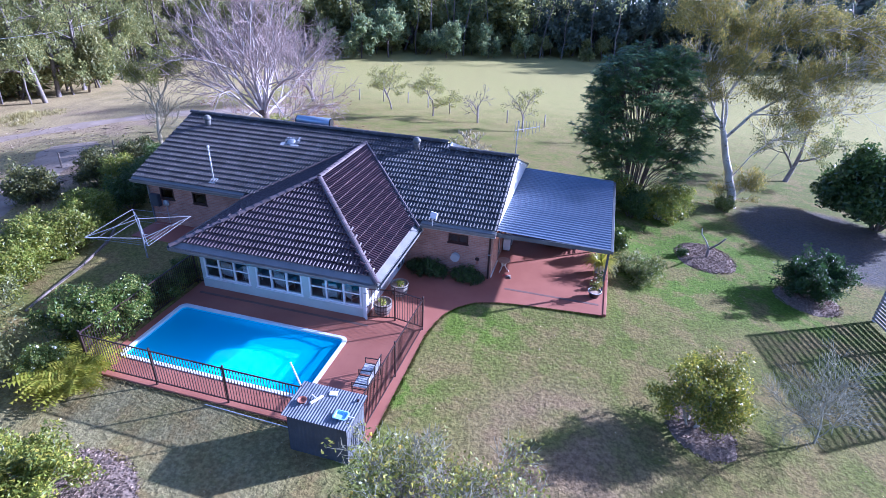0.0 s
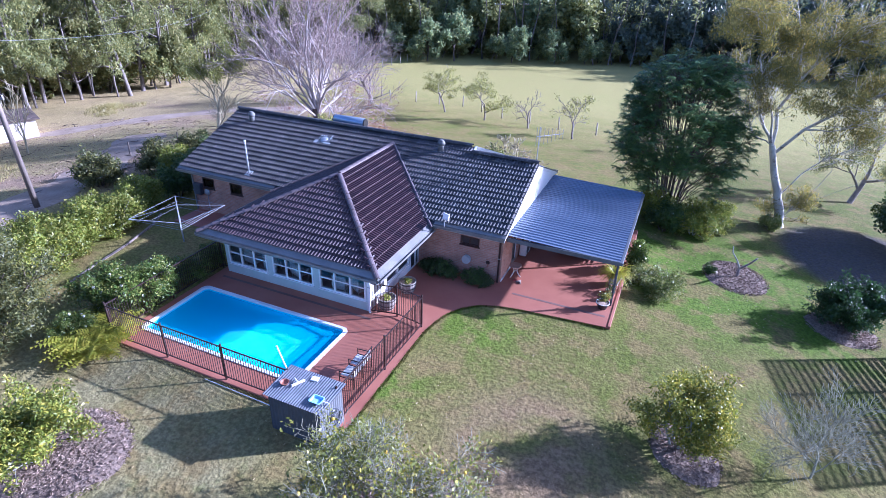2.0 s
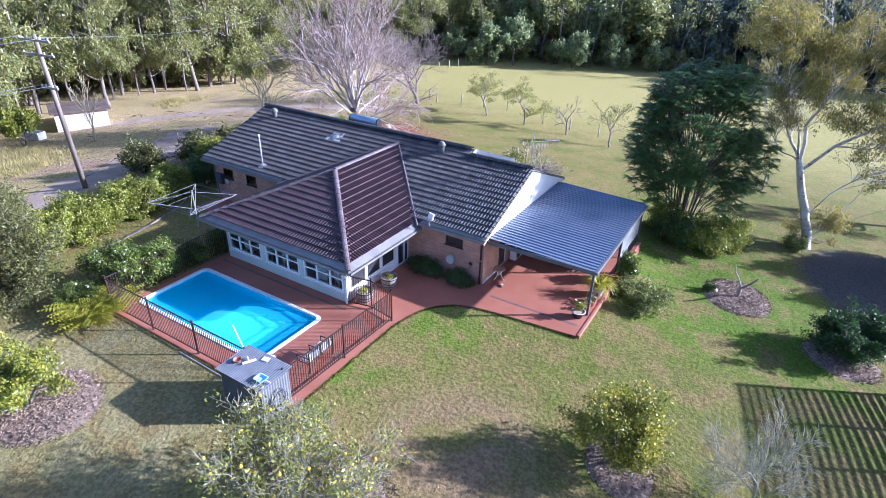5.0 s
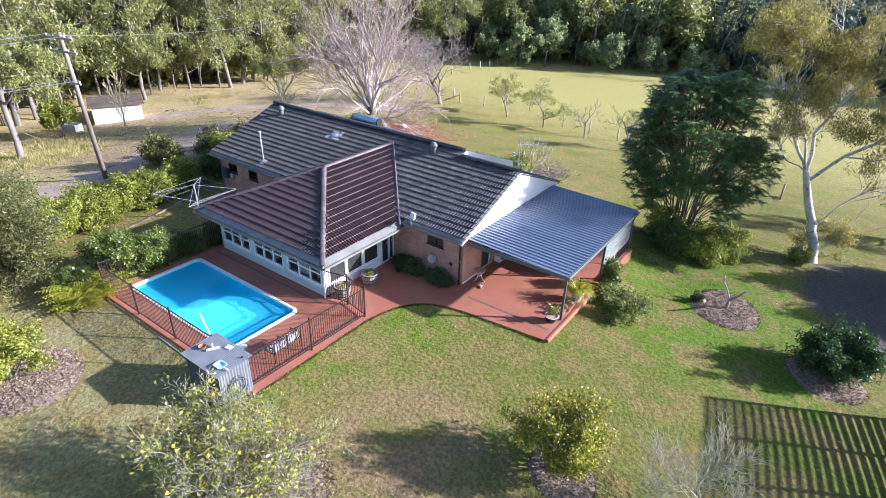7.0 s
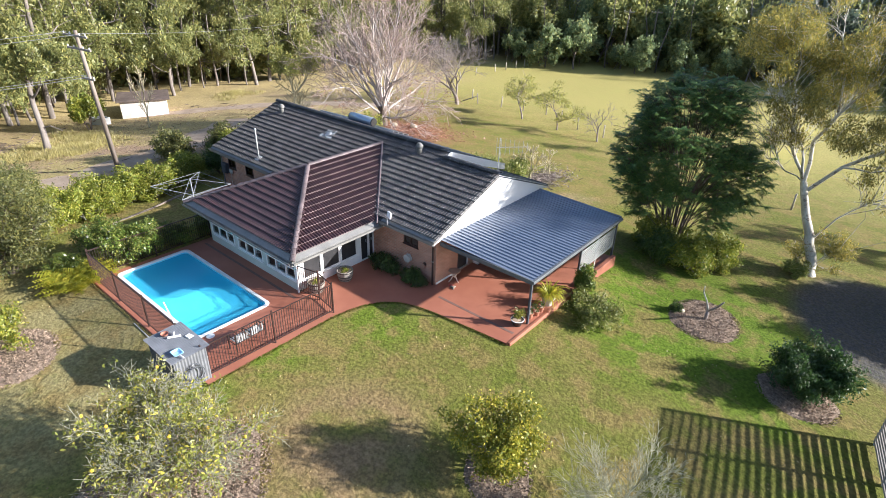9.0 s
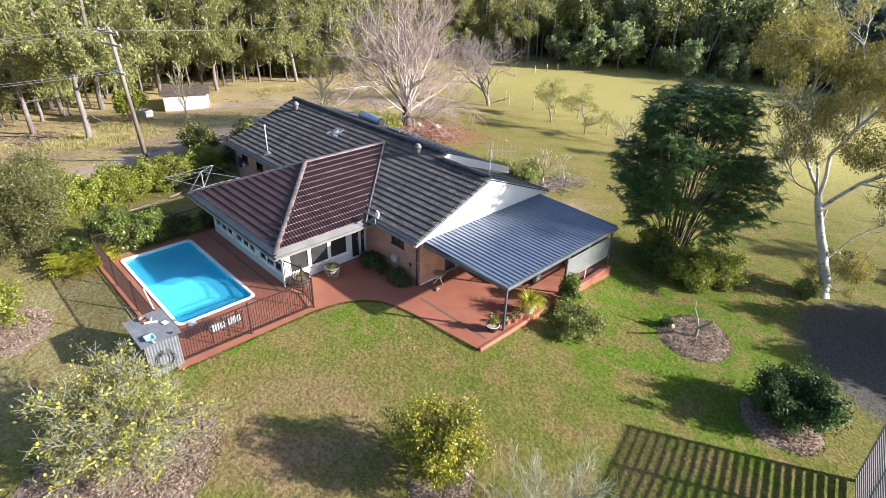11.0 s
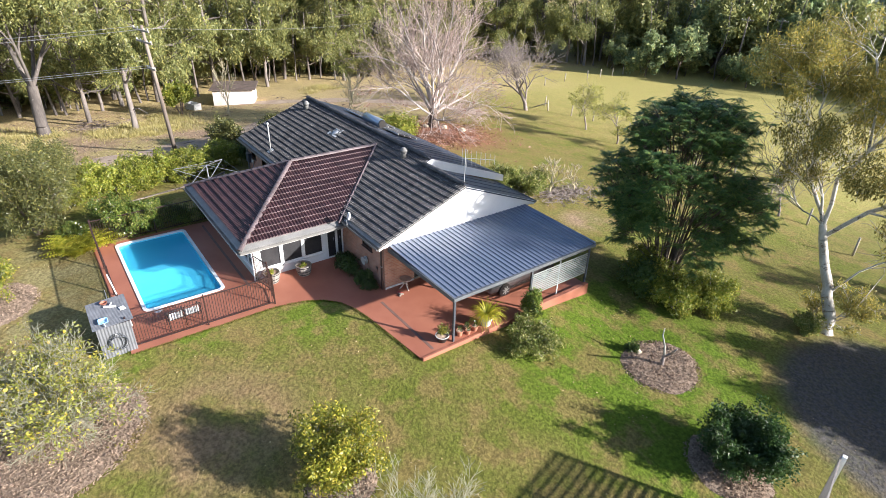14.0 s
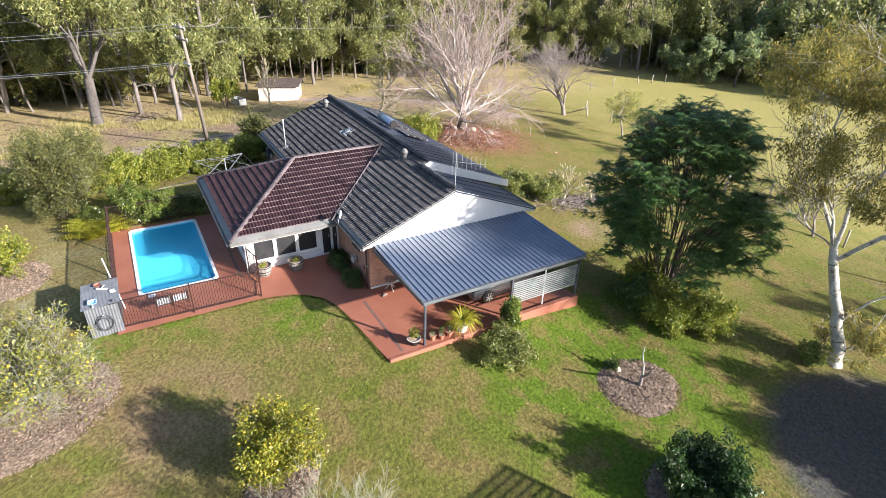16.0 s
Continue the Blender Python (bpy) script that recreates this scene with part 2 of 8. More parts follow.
M = dict(
    ground=ground_mat(), deck=deck_mat(), brick=brick_mat(), water=water_mat(),
    tile_old=plain("weathered_grey_tile", (0.026, 0.025, 0.026), (0.062, 0.059, 0.058), 1.2, 25, 0.7, bump=0.3, vary=0.3, island=0.3, spot=((0.25, 0.245, 0.23), 13.0, 0.55), where="World"),
    lip_old=plain("lichened_tile_edge", (0.045, 0.045, 0.044), (0.24, 0.235, 0.22), 9, 30, 0.85, vary=0.5, island=0.5, where="World"),
    lip_new=plain("pale_tile_edge", (0.115, 0.085, 0.088), (0.22, 0.172, 0.172), 5, 25, 0.6, vary=0.3, island=0.3, where="World"),
    tile_new=plain("plum_glazed_tile", (0.029, 0.0135, 0.015), (0.052, 0.024, 0.025), 1.5, 30, 0.45, bump=0.1, vary=0.2, island=0.2, where="World"),
    cap=plain("mortared_ridge_cap", (0.09, 0.07, 0.07), (0.17, 0.13, 0.13), 2, 25, 0.6, vary=0.25, where="World"),
    gutter=plain("grey_eave_metal", (0.15, 0.148, 0.138), (0.225, 0.22, 0.205), 1.5, 20, 0.55, bump=0.05, where="World"),
    steelwork=plain("blue_grey_steelwork", (0.075, 0.082, 0.09), (0.12, 0.13, 0.135), 1.5, 20, 0.5, bump=0.05, where="World"),
    fascia=plain("pale_grey_fascia", (0.42, 0.42, 0.40), (0.55, 0.55, 0.52), 1.5, 20, 0.5, bump=0.05, where="World"),
    slat=plain("grey_green_slat", (0.20, 0.215, 0.21), (0.27, 0.285, 0.275), 1.5, 20, 0.5, bump=0.05, where="World"),
    white=plain("white_paint", (0.70, 0.70, 0.68), (0.80, 0.80, 0.78), 1.0, 25, 0.45, bump=0.05, where="World"),
    clad=plain("pale_green_cladding", (0.46, 0.51, 0.47), (0.56, 0.60, 0.56), 1.0, 25, 0.55, bump=0.05, where="World"),
    glass=glass_mat("window_glass", (0.75, 0.8, 0.8)),
    dark=plain("dark_mesh_screen", (0.02, 0.02, 0.022), (0.04, 0.04, 0.042), 3, 60, 0.4, where="World"),
    room=plain("dim_room_plaster", (0.40, 0.37, 0.33), (0.5, 0.47, 0.42), 2, 20, 0.8, where="World"),
    iron=plain("blue_grey_steel_roof", (0.115, 0.145, 0.20), (0.17, 0.20, 0.26), 0.6, 30, 0.30, metal=0.15, bump=0.04, where="World"),
    rear_iron=plain("dark_blue_sheet", (0.026, 0.034, 0.052), (0.045, 0.055, 0.078), 0.8, 20, 0.42, metal=0.2, bump=0.08, where="World"),
    black=plain("black_powder_coat", (0.012, 0.011, 0.011), (0.025, 0.022, 0.02), 3, 40, 0.4, where="World"),
    brownmetal=plain("brown_powder_coat", (0.028, 0.014, 0.012), (0.045, 0.023, 0.019), 3, 40, 0.4, where="World"),
    drain=plain("dull_drain_grate", (0.13, 0.075, 0.06), (0.20, 0.12, 0.095), 3, 40, 0.7, where="World"),
    steel=plain("galvanised_steel", (0.28, 0.29, 0.30), (0.42, 0.43, 0.44), 5, 40, 0.5, metal=0.3, where="World"),
    shed=plain("slate_grey_sheet", (0.05, 0.056, 0.068), (0.08, 0.088, 0.10), 2, 25, 0.5, where="World"),
    shed_roof=plain("zinc_sheet", (0.13, 0.137, 0.15), (0.20, 0.21, 0.225), 3, 25, 0.5, metal=0.2, where="World"),
    coping=plain("white_pool_coping", (0.68, 0.69, 0.68), (0.80, 0.81, 0.80), 2, 40, 0.4, where="World"),
    liner=plain("aqua_pool_liner", (0.13, 0.58, 0.74), (0.17, 0.64, 0.79), 0.8, 12, 0.5, bump=0.02, where="World"),
    timber=plain("old_timber_pole", (0.115, 0.09, 0.072), (0.25, 0.205, 0.165), 3, 30, 0.85, stretch=(1, 1, 0.08), where="World"),
    postwood=plain("bleached_post_wood", (0.27, 0.24, 0.19), (0.46, 0.41, 0.34), 3, 30, 0.85, stretch=(1, 1, 0.1), where="World"),
    greytimber=plain("silvered_timber", (0.20, 0.18, 0.16), (0.34, 0.31, 0.27), 3, 30, 0.85, stretch=(1, 1, 0.1), where="World"),
    mulch=plain("bark_mulch", (0.14, 0.098, 0.068), (0.38, 0.285, 0.205), 9, 30, 0.95, bump=0.8, island=0.4, where="World"),
    bark_white=plain("white_gum_bark", (0.36, 0.33, 0.28), (0.62, 0.59, 0.53), 2.0, 12, 0.85, spot=((0.15, 0.115, 0.09), 2.6, 0.54), where="World", stretch=(1, 1, 0.35)),
    bark_grey=plain("grey_gum_bark", (0.085, 0.07, 0.06), (0.24, 0.21, 0.185), 1.0, 9, 0.9, spot=((0.40, 0.36, 0.32), 1.6, 0.60), where="World", stretch=(1, 1, 0.3)),
    bark_old=plain("dark_grey_old_bark", (0.055, 0.047, 0.042), (0.15, 0.13, 0.115), 1.0, 9, 0.9, spot=((0.34, 0.31, 0.28), 2.2, 0.60), where="World", stretch=(1, 1, 0.3)),
    bark_brown=plain("brown_bark", (0.075, 0.055, 0.042), (0.16, 0.125, 0.10), 1.5, 20, 0.9, where="World", stretch=(1, 1, 0.3)),
    twig_pale=plain("pale_bare_twig", (0.40, 0.33, 0.31), (0.62, 0.54, 0.51), 1.5, 15, 0.85, where="World"),
    limb_pale=plain("pale_grey_limb", (0.34, 0.30, 0.275), (0.55, 0.50, 0.465), 1.5, 15, 0.85, where="World"),
    twig_rose=plain("rosy_brown_twig", (0.28, 0.21, 0.175), (0.46, 0.36, 0.32), 0.5, 15, 0.85, where="World"),
    twig_tan=plain("tan_branch", (0.36, 0.31, 0.19), (0.54, 0.48, 0.32), 3, 30, 0.9, where="World"),
    twig_brown=plain("brown_grey_twig", (0.17, 0.14, 0.125), (0.34, 0.29, 0.26), 3, 30, 0.9, where="World"),
    twig_lemon=plain("olive_grey_twig", (0.19, 0.19, 0.125), (0.33, 0.32, 0.23), 3, 30, 0.9, where="World"),
    twig_lichen=plain("lichened_branch", (0.26, 0.25, 0.20), (0.42, 0.41, 0.35), 3, 30, 0.9, where="World"),
    leaf_gum=leaf_mat("gum_leaf", (0.150, 0.176, 0.058), (0.295, 0.312, 0.112), (0.41, 0.385, 0.125), through_light=0.46),
    leaf_olive=leaf_mat("olive_gum_leaf", (0.15, 0.16, 0.05), (0.28, 0.275, 0.10), (0.36, 0.33, 0.12), through_light=0.42),
    # leaf colour brightened to carry the sun on the far crowns
    leaf_sunlit=leaf_mat("sunlit_edge_leaf", (0.17, 0.235, 0.115), (0.34, 0.41, 0.20), (0.44, 0.45, 0.20), through_light=0.62),
    # distance haze is mixed into this grey-green leaf colour
    leaf_hazed=leaf_mat("haze_grey_leaf", (0.17, 0.22, 0.18), (0.30, 0.36, 0.29), (0.36, 0.40, 0.28)),
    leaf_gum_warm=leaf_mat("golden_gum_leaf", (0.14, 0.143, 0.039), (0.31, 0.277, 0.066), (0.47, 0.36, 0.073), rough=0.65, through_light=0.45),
    # leaf colour darkened to carry the shade over the wood
    leaf_shade=leaf_mat("shaded_blue_green_leaf", (0.06, 0.085, 0.06), (0.12, 0.155, 0.11), (0.16, 0.19, 0.12)),
    leaf_dark=leaf_mat("dark_pinnate_leaf", (0.058, 0.125, 0.040), (0.135, 0.225, 0.068), (0.22, 0.29, 0.07), through_light=0.38),
    leaf_lime=leaf_mat("golden_citrus_leaf", (0.115, 0.145, 0.015), (0.30, 0.295, 0.03), (0.50, 0.42, 0.05)),
    leaf_citrus=leaf_mat("citrus_leaf", (0.12, 0.165, 0.02), (0.27, 0.285, 0.035), (0.44, 0.39, 0.05)),
    leaf_lemon=leaf_mat("yellowed_lemon_leaf", (0.15, 0.178, 0.032), (0.285, 0.285, 0.052), (0.42, 0.37, 0.055)),
    leaf_orange=leaf_mat("deep_green_leaf", (0.022, 0.055, 0.012), (0.05, 0.095, 0.022)),
    leaf_hedge=leaf_mat("yellow_green_hedge_leaf", (0.12, 0.165, 0.018), (0.26, 0.28, 0.036), (0.38, 0.35, 0.06)),
    leaf_grey=leaf_mat("grey_green_leaf", (0.075, 0.090, 0.028), (0.155, 0.160, 0.052), (0.235, 0.222, 0.055)),
    leaf_shrub=leaf_mat("glossy_shrub_leaf", (0.035, 0.075, 0.016), (0.085, 0.13, 0.03), (0.12, 0.16, 0.04), rough=0.3),
    leaf_mixed=leaf_mat("mottled_shrub_leaf", (0.10, 0.14, 0.025), (0.24, 0.265, 0.055), (0.40, 0.38, 0.14)),
    leaf_camellia=leaf_mat("camellia_leaf", (0.065, 0.115, 0.02), (0.16, 0.205, 0.038), (0.27, 0.27, 0.06), rough=0.3),
    leaf_fern=leaf_mat("fern_frond", (0.30, 0.34, 0.03), (0.57, 0.53, 0.06), (0.68, 0.60, 0.08), through_light=0.58),
    leaf_pale=leaf_mat("thin_yellowing_leaf", (0.24, 0.26, 0.055), (0.38, 0.37, 0.095), (0.46, 0.42, 0.12)),
    leaf_red=leaf_mat("fallen_red_leaf", (0.24, 0.105, 0.07), (0.40, 0.22, 0.145)),
    fruit=plain("yellow_fruit", (0.65, 0.42, 0.03), (0.75, 0.52, 0.06), 8, 60, 0.45),
    petal=plain("white_petal", (0.75, 0.72, 0.68), (0.85, 0.82, 0.8), 8, 60, 0.6),
)


# ---- building blocks ----
def mesh_of(name, verts, faces, material, smooth=False):
    me = bpy.data.meshes.new(name)
    me.from_pydata([tuple(v) for v in verts] if not isinstance(verts, np.ndarray) else verts.tolist(), [], faces.tolist() if isinstance(faces, np.ndarray) else faces)
    me.materials.append(material)
    if smooth:
        me.polygons.foreach_set("use_smooth", [True] * len(me.polygons))
    me.update()
    return me


def part(name, bm, material, parent=None, label="", smooth=False, m=None):
    """Links a bmesh, or a mesh, as one object under a thing or a part."""
    if isinstance(bm, bmesh.types.BMesh):
        me = bpy.data.meshes.new(name)
        bm.to_mesh(me)
        bm.free()
        me.materials.append(material)
        if smooth:
            me.polygons.foreach_set("use_smooth", [True] * len(me.polygons))
    else:
        me = bm
    ob = new(name, me)
    if parent is not None:
        ob.parent = parent
    if m is not None:
        ob.matrix_basis = m
    if label:
        tagged(ob, label)
    return ob


def empty(name, x=0, y=0, z=0, turn=0):
    ob = new(name)
    ob.empty_display_size = 0.2
    ob.matrix_basis = pose(x, y, z, 0, 0, turn)
    return ob


def add_box(bm, x0, x1, y0, y1, z0, z1, bevel=0.0, m=None):
    r = bmesh.ops.create_cube(bm, size=1.0)
    t = Matrix.Translation(((x0 + x1) / 2, (y0 + y1) / 2, (z0 + z1) / 2)) @ Matrix.Diagonal((x1 - x0, y1 - y0, z1 - z0, 1))
    bmesh.ops.transform(bm, matrix=(m @ t) if m else t, verts=r["verts"])
    if bevel:
        es = list({e for v in r["verts"] for e in v.link_edges})
        bmesh.ops.bevel(bm, geom=es, offset=bevel, segments=1, affect="EDGES")
    return bm


def box(x0, x1, y0, y1, z0, z1, bevel=0.0, m=None):
    return add_box(bmesh.new(), x0, x1, y0, y1, z0, z1, bevel, m)


def add_tube(bm, p, q, r0, r1=None, sides=8):
    p, q = Vector(p), Vector(q)
    r1 = r0 if r1 is None else r1
    d = q - p
    r = bmesh.ops.create_cone(bm, cap_ends=True, segments=sides, radius1=r0, radius2=r1, depth=d.length)
    m = Matrix.Translation((p + q) / 2) @ d.to_track_quat("Z", "Y").to_matrix().to_4x4()
    bmesh.ops.transform(bm, matrix=m, verts=r["verts"])
    return bm


def tube(p, q, r0, r1=None, sides=8):
    return add_tube(bmesh.new(), p, q, r0, r1, sides)


def lathe(profile, sides=20):
    """A turned body from (radius, height) pairs."""
    bm = bmesh.new()
    rings = [[bm.verts.new((r * math.cos(2 * math.pi * i / sides), r * math.sin(2 * math.pi * i / sides), z)) for i in range(sides)] for r, z in profile]
    for a, b in zip(rings, rings[1:]):
        for i in range(sides):
            bm.faces.new((a[i], a[(i + 1) % sides], b[(i + 1) % sides], b[i]))
    bm.faces.new(rings[0][::-1])
    bm.faces.new(rings[-1])
    return bm


# ---- the lie of the land ----
def sigm(v):
    return 1 / (1 + np.exp(-np.clip(v, -40, 40)))


def land(x, y):
    """Height of the ground: level round the house, falling away on all sides, with a bank by the carport."""
    x, y = np.asarray(x, float), np.asarray(y, float)
    dx = np.maximum(np.maximum(-13 - x, 0), x - 8.2)
    dy = np.maximum(np.maximum(-9 - y, 0), y - 15)
    d = np.hypot(dx, dy)
    return -0.035 - 4.9 * (1 - np.exp(-(d / 36) ** 1.25)) - 0.5 * sigm((x - 9.8) / 0.8) * sigm((y - 7.6) / 1.3) * np.exp(-np.maximum(0, x - 10) / 12) - 0.6 * np.exp(-((x + 48) ** 2 + (y - 15) ** 2) / 110) - 0.24 * np.exp(-((x - 9.9) / 2.4) ** 2 - ((y - 14.6) / 2.0) ** 2)


def gz(x, y):
    return float(land(x, y))


def ground():
    def line(lo, hi, extra):
        v = list(np.arange(-60, 61, 1.0)) + list(extra)
        for k in (70, 80, 95, 110, 130, 160, 200, 260, 340, 450, 600, 900):
            v += [k, -k]
        return np.array(sorted(set(round(float(a), 3) for a in v)))
    xs, ys = line(-60, 60, (-7.45, -7.4, 0.2, 0.25)), line(-60, 60, (-3.65, -3.6, 0.2, 0.25))
    X, Y = np.meshgrid(xs, ys)
    Z = land(X, Y)
    Z[(X > -7.43) & (X < 0.23) & (Y > -3.63) & (Y < 0.23)] = -2.6
    v = np.stack([X.ravel(), Y.ravel(), Z.ravel()], 1)
    w = len(xs)
    i = (np.arange(len(ys) - 1)[:, None] * w + np.arange(w - 1)[None]).ravel()
    f = np.stack([i, i + 1, i + w + 1, i + w], 1)
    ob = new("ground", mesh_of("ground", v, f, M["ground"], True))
    tagged(ob, "mown lawn and paddock of patchy green and dry grass", "lawn", kind="structure")


ground()


# ---- terrace and pool ----
def deck():
    outline = [(-7.62, -4.42), (2.62, -4.42), (2.60, 1.1)]
    for x, y in ((2.72, 1.9), (2.9, 2.6), (3.3, 3.3), (3.9, 3.85), (4.7, 4.15), (5.6, 4.3)):
        outline.append((x, y))
    outline += [(9.08, 4.62), (9.17, 14.25), (-7.62, 14.25)]
    hole = [(-7.16, -3.34), (-0.12, -3.34), (-0.12, -0.12), (-7.16, -0.12)]
    bm = bmesh.new()
    for z in (0.0, -0.75):
        vo = [bm.verts.new((x, y, z)) for x, y in outline]
        vi = [bm.verts.new((x, y, z)) for x, y in hole]
        es = [bm.edges.new((a, b)) for ring in (vo, vi) for a, b in zip(ring, ring[1:] + ring[:1])]
        bmesh.ops.triangle_fill(bm, use_beauty=True, use_dissolve=False, edges=es)
        if z == 0.0:
            top_o, top_i = vo, vi
    for top, low in ((top_o, vo), (top_i, vi)):
        n = len(top)
        for i in range(n):
            bm.faces.new((top[i], top[(i + 1) % n], low[(i + 1) % n], low[i]))
    bmesh.ops.recalc_face_normals(bm, faces=bm.faces)
    ob = part("terrace", bm, M["deck"])
    tagged(ob, "terracotta-painted concrete terrace round pool and house", "terrace", kind="structure")


deck()


def rounded(x0, x1, y0, y1, r, n=6):
    pts = []
    for cx, cy, a0 in ((x1 - r, y1 - r, 0), (x0 + r, y1 - r, 90), (x0 + r, y0 + r, 180), (x1 - r, y0 + r, 270)):
        for i in range(n + 1):
            a = radians(a0 + 90 * i / n)
            pts.append((cx + r * math.cos(a), cy + r * math.sin(a)))
    return pts


def pool():
    th = empty("swimming_pool", -3.64, -1.73, 0)
    tagged(th, "rectangular pool with white coping and bright blue water", "pool")
    inv = Matrix.Translation((3.64, 1.73, 0))
    X0, X1, Y0, Y1 = -7.28, 0.0, -3.46, 0.0
    outer, inner = rounded(X0, X1, Y0, Y1, 0.28), rounded(X0 + 0.14, X1 - 0.14, Y0 + 0.14, Y1 - 0.14, 0.2)
    bm = bmesh.new()
    rows = [[bm.verts.new((x, y, z)) for x, y in ring] for ring, z in ((outer, -0.01), (outer, 0.035), (inner, 0.045), (inner, -0.12))]
    n = len(outer)
    for a, b in zip(rows, rows[1:]):
        for i in range(n):
            bm.faces.new((a[i], a[(i + 1) % n], b[(i + 1) % n], b[i]))
    bmesh.ops.recalc_face_normals(bm, faces=bm.faces)
    part("coping", bm, M["coping"], th, "white moulded pool coping", m=inv)
    shell = rounded(X0 + 0.15, X1 - 0.15, Y0 + 0.15, Y1 - 0.15, 0.2)
    floor = rounded(X0 + 0.20, X1 - 0.20, Y0 + 0.20, Y1 - 0.20, 0.2)
    bm = bmesh.new()
    a, b = [bm.verts.new((x, y, -0.03)) for x, y in shell], [bm.verts.new((x, y, -0.50 - 0.08 * (x + 7.3) / 7.3)) for x, y in floor]
    for i in range(n):
        bm.faces.new((a[(i + 1) % n], a[i], b[i], b[(i + 1) % n]))
    bm.faces.new(b)
    part("pool_shell", bm, M["liner"], th, "pale blue pool lining", m=inv)
    bm = bmesh.new()
    bm.faces.new([bm.verts.new((x, y, -0.09)) for x, y in rounded(X0 + 0.145, X1 - 0.145, Y0 + 0.145, Y1 - 0.145, 0.2)])
    w = part("water_surface", bm, M["water"], th, "clear blue pool water", m=inv)
    w.visible_shadow = False


pool()


# ---- the house ----
house = empty("house", -4.7, 10.4, 0)
tagged(house, "long low brick house with grey and plum tiled roofs", "house")
HINV = Matrix.Translation((4.7, -10.4, 0))


def hpart(name, bm, material, label="", parent=None, smooth=False):
    return part(name, bm, material, parent or house, label, smooth, None if parent else HINV)


EAVE_Z, RIDGE_Z, EAVE_Y, RIDGE_Y, BACK_Y = 2.36, 4.22, 5.66, 10.4, 15.2
# the ridge west of the step stands farther back and higher
HIGH_Y, HIGH_Z = 10.86, 4.40
X_L, X_R = -14.3, 4.27
S_EZ, S_RZ, S_Y, S_X0, S_X1, S_HY = 2.16, 4.11, 0.60, -7.92, 0.94, 5.03
S_XM = (S_X0 + S_X1) / 2


def wall_with(name, axis, at, a0, a1, z0, z1, thick, openings, material, label=""):
    """A wall of that thickness along x or y with openings (a0, a1, z0, z1) through it."""
    ca = sorted({a0, a1, *[v for o in openings for v in o[:2]]})
    cz = sorted({z0, z1, *[v for o in openings for v in o[2:4]]})
    solid = lambda i, j: 0 <= i < len(ca) - 1 and 0 <= j < len(cz) - 1 and not any(o[0] < (ca[i] + ca[i + 1]) / 2 < o[1] and o[2] < (cz[j] + cz[j + 1]) / 2 < o[3] for o in openings)
    bm, seen = bmesh.new(), {}

    def vert(i, j, k):
        if (i, j, k) not in seen:
            d = at + thick * k
            seen[i, j, k] = bm.verts.new((ca[i], d, cz[j]) if axis == "x" else (d, ca[i], cz[j]))
        return seen[i, j, k]
    for i in range(len(ca) - 1):
        for j in range(len(cz) - 1):
            if not solid(i, j):
                continue
            for k in (0, 1):
                bm.faces.new([vert(p, q, k) for p, q in ((i, j), (i + 1, j), (i + 1, j + 1), (i, j + 1))])
            for (p, q), (r, t), n in (((i, j), (i + 1, j), (i, j - 1)), ((i, j + 1), (i + 1, j + 1), (i, j + 1)), ((i, j), (i, j + 1), (i - 1, j)), ((i + 1, j), (i + 1, j + 1), (i + 1, j))):
                if not solid(*n):
                    bm.faces.new((vert(p, q, 0), vert(r, t, 0), vert(r, t, 1), vert(p, q, 1)))
    bmesh.ops.recalc_face_normals(bm, faces=bm.faces)
    return hpart(name, bm, material, label)


def window(axis, at, a0, a1, z0, z1, out, bars=(), split=None, pane="glass", frame_mat="white", depth=0.1, name="window"):
    """A framed window: frame, panes, mullions. out: +1 or -1, the side that faces outdoors."""
    def b(a, c, lo, hi, d0, d1):
        d0, d1 = sorted((at + d0 * out, at + d1 * out))
        return box(a, c, d0, d1, lo, hi, 0.004) if axis == "x" else box(d0, d1, a, c, lo, hi, 0.004)
    fr = 0.075
    bm = b(a0, a1, z0, z0 + fr, -depth, 0.02)
    for q in ((a0, a1, z1 - fr, z1), (a0, a0 + fr, z0 + fr, z1 - fr), (a1 - fr, a1, z0 + fr, z1 - fr)):
        extra = b(*q, -depth, 0.02)
        me = bpy.data.meshes.new("t")
        extra.to_mesh(me)
        extra.free()
        bm.from_mesh(me)
        bpy.data.meshes.remove(me)
    w = hpart(name, bm, M[frame_mat])
    cells = [a0 + fr, *bars, a1 - fr]
    for x in bars:
        part("mullion", b(x - 0.045, x + 0.045, z0 + fr, z1 - fr, -0.06, 0.012), M[frame_mat], w)
    for c, d in zip(cells, cells[1:]):
        spans = [(z0 + fr, z1 - fr)] if split is None else [(z0 + fr, split), (split, z1 - fr)]
        for lo, hi in spans:
            p = part("pane", b(c, d, lo, hi, -0.045, -0.035), M[pane], w)
            p.visible_shadow = pane != "glass"
        if split is not None:
            part("glazing_bar", b(c, d, split - 0.03, split + 0.03, -0.06, 0.008), M[frame_mat], w)
    part("window_sill", b(a0 - 0.04, a1 + 0.04, z0 - 0.04, z0, -depth, 0.06), M[frame_mat], w)
    return w


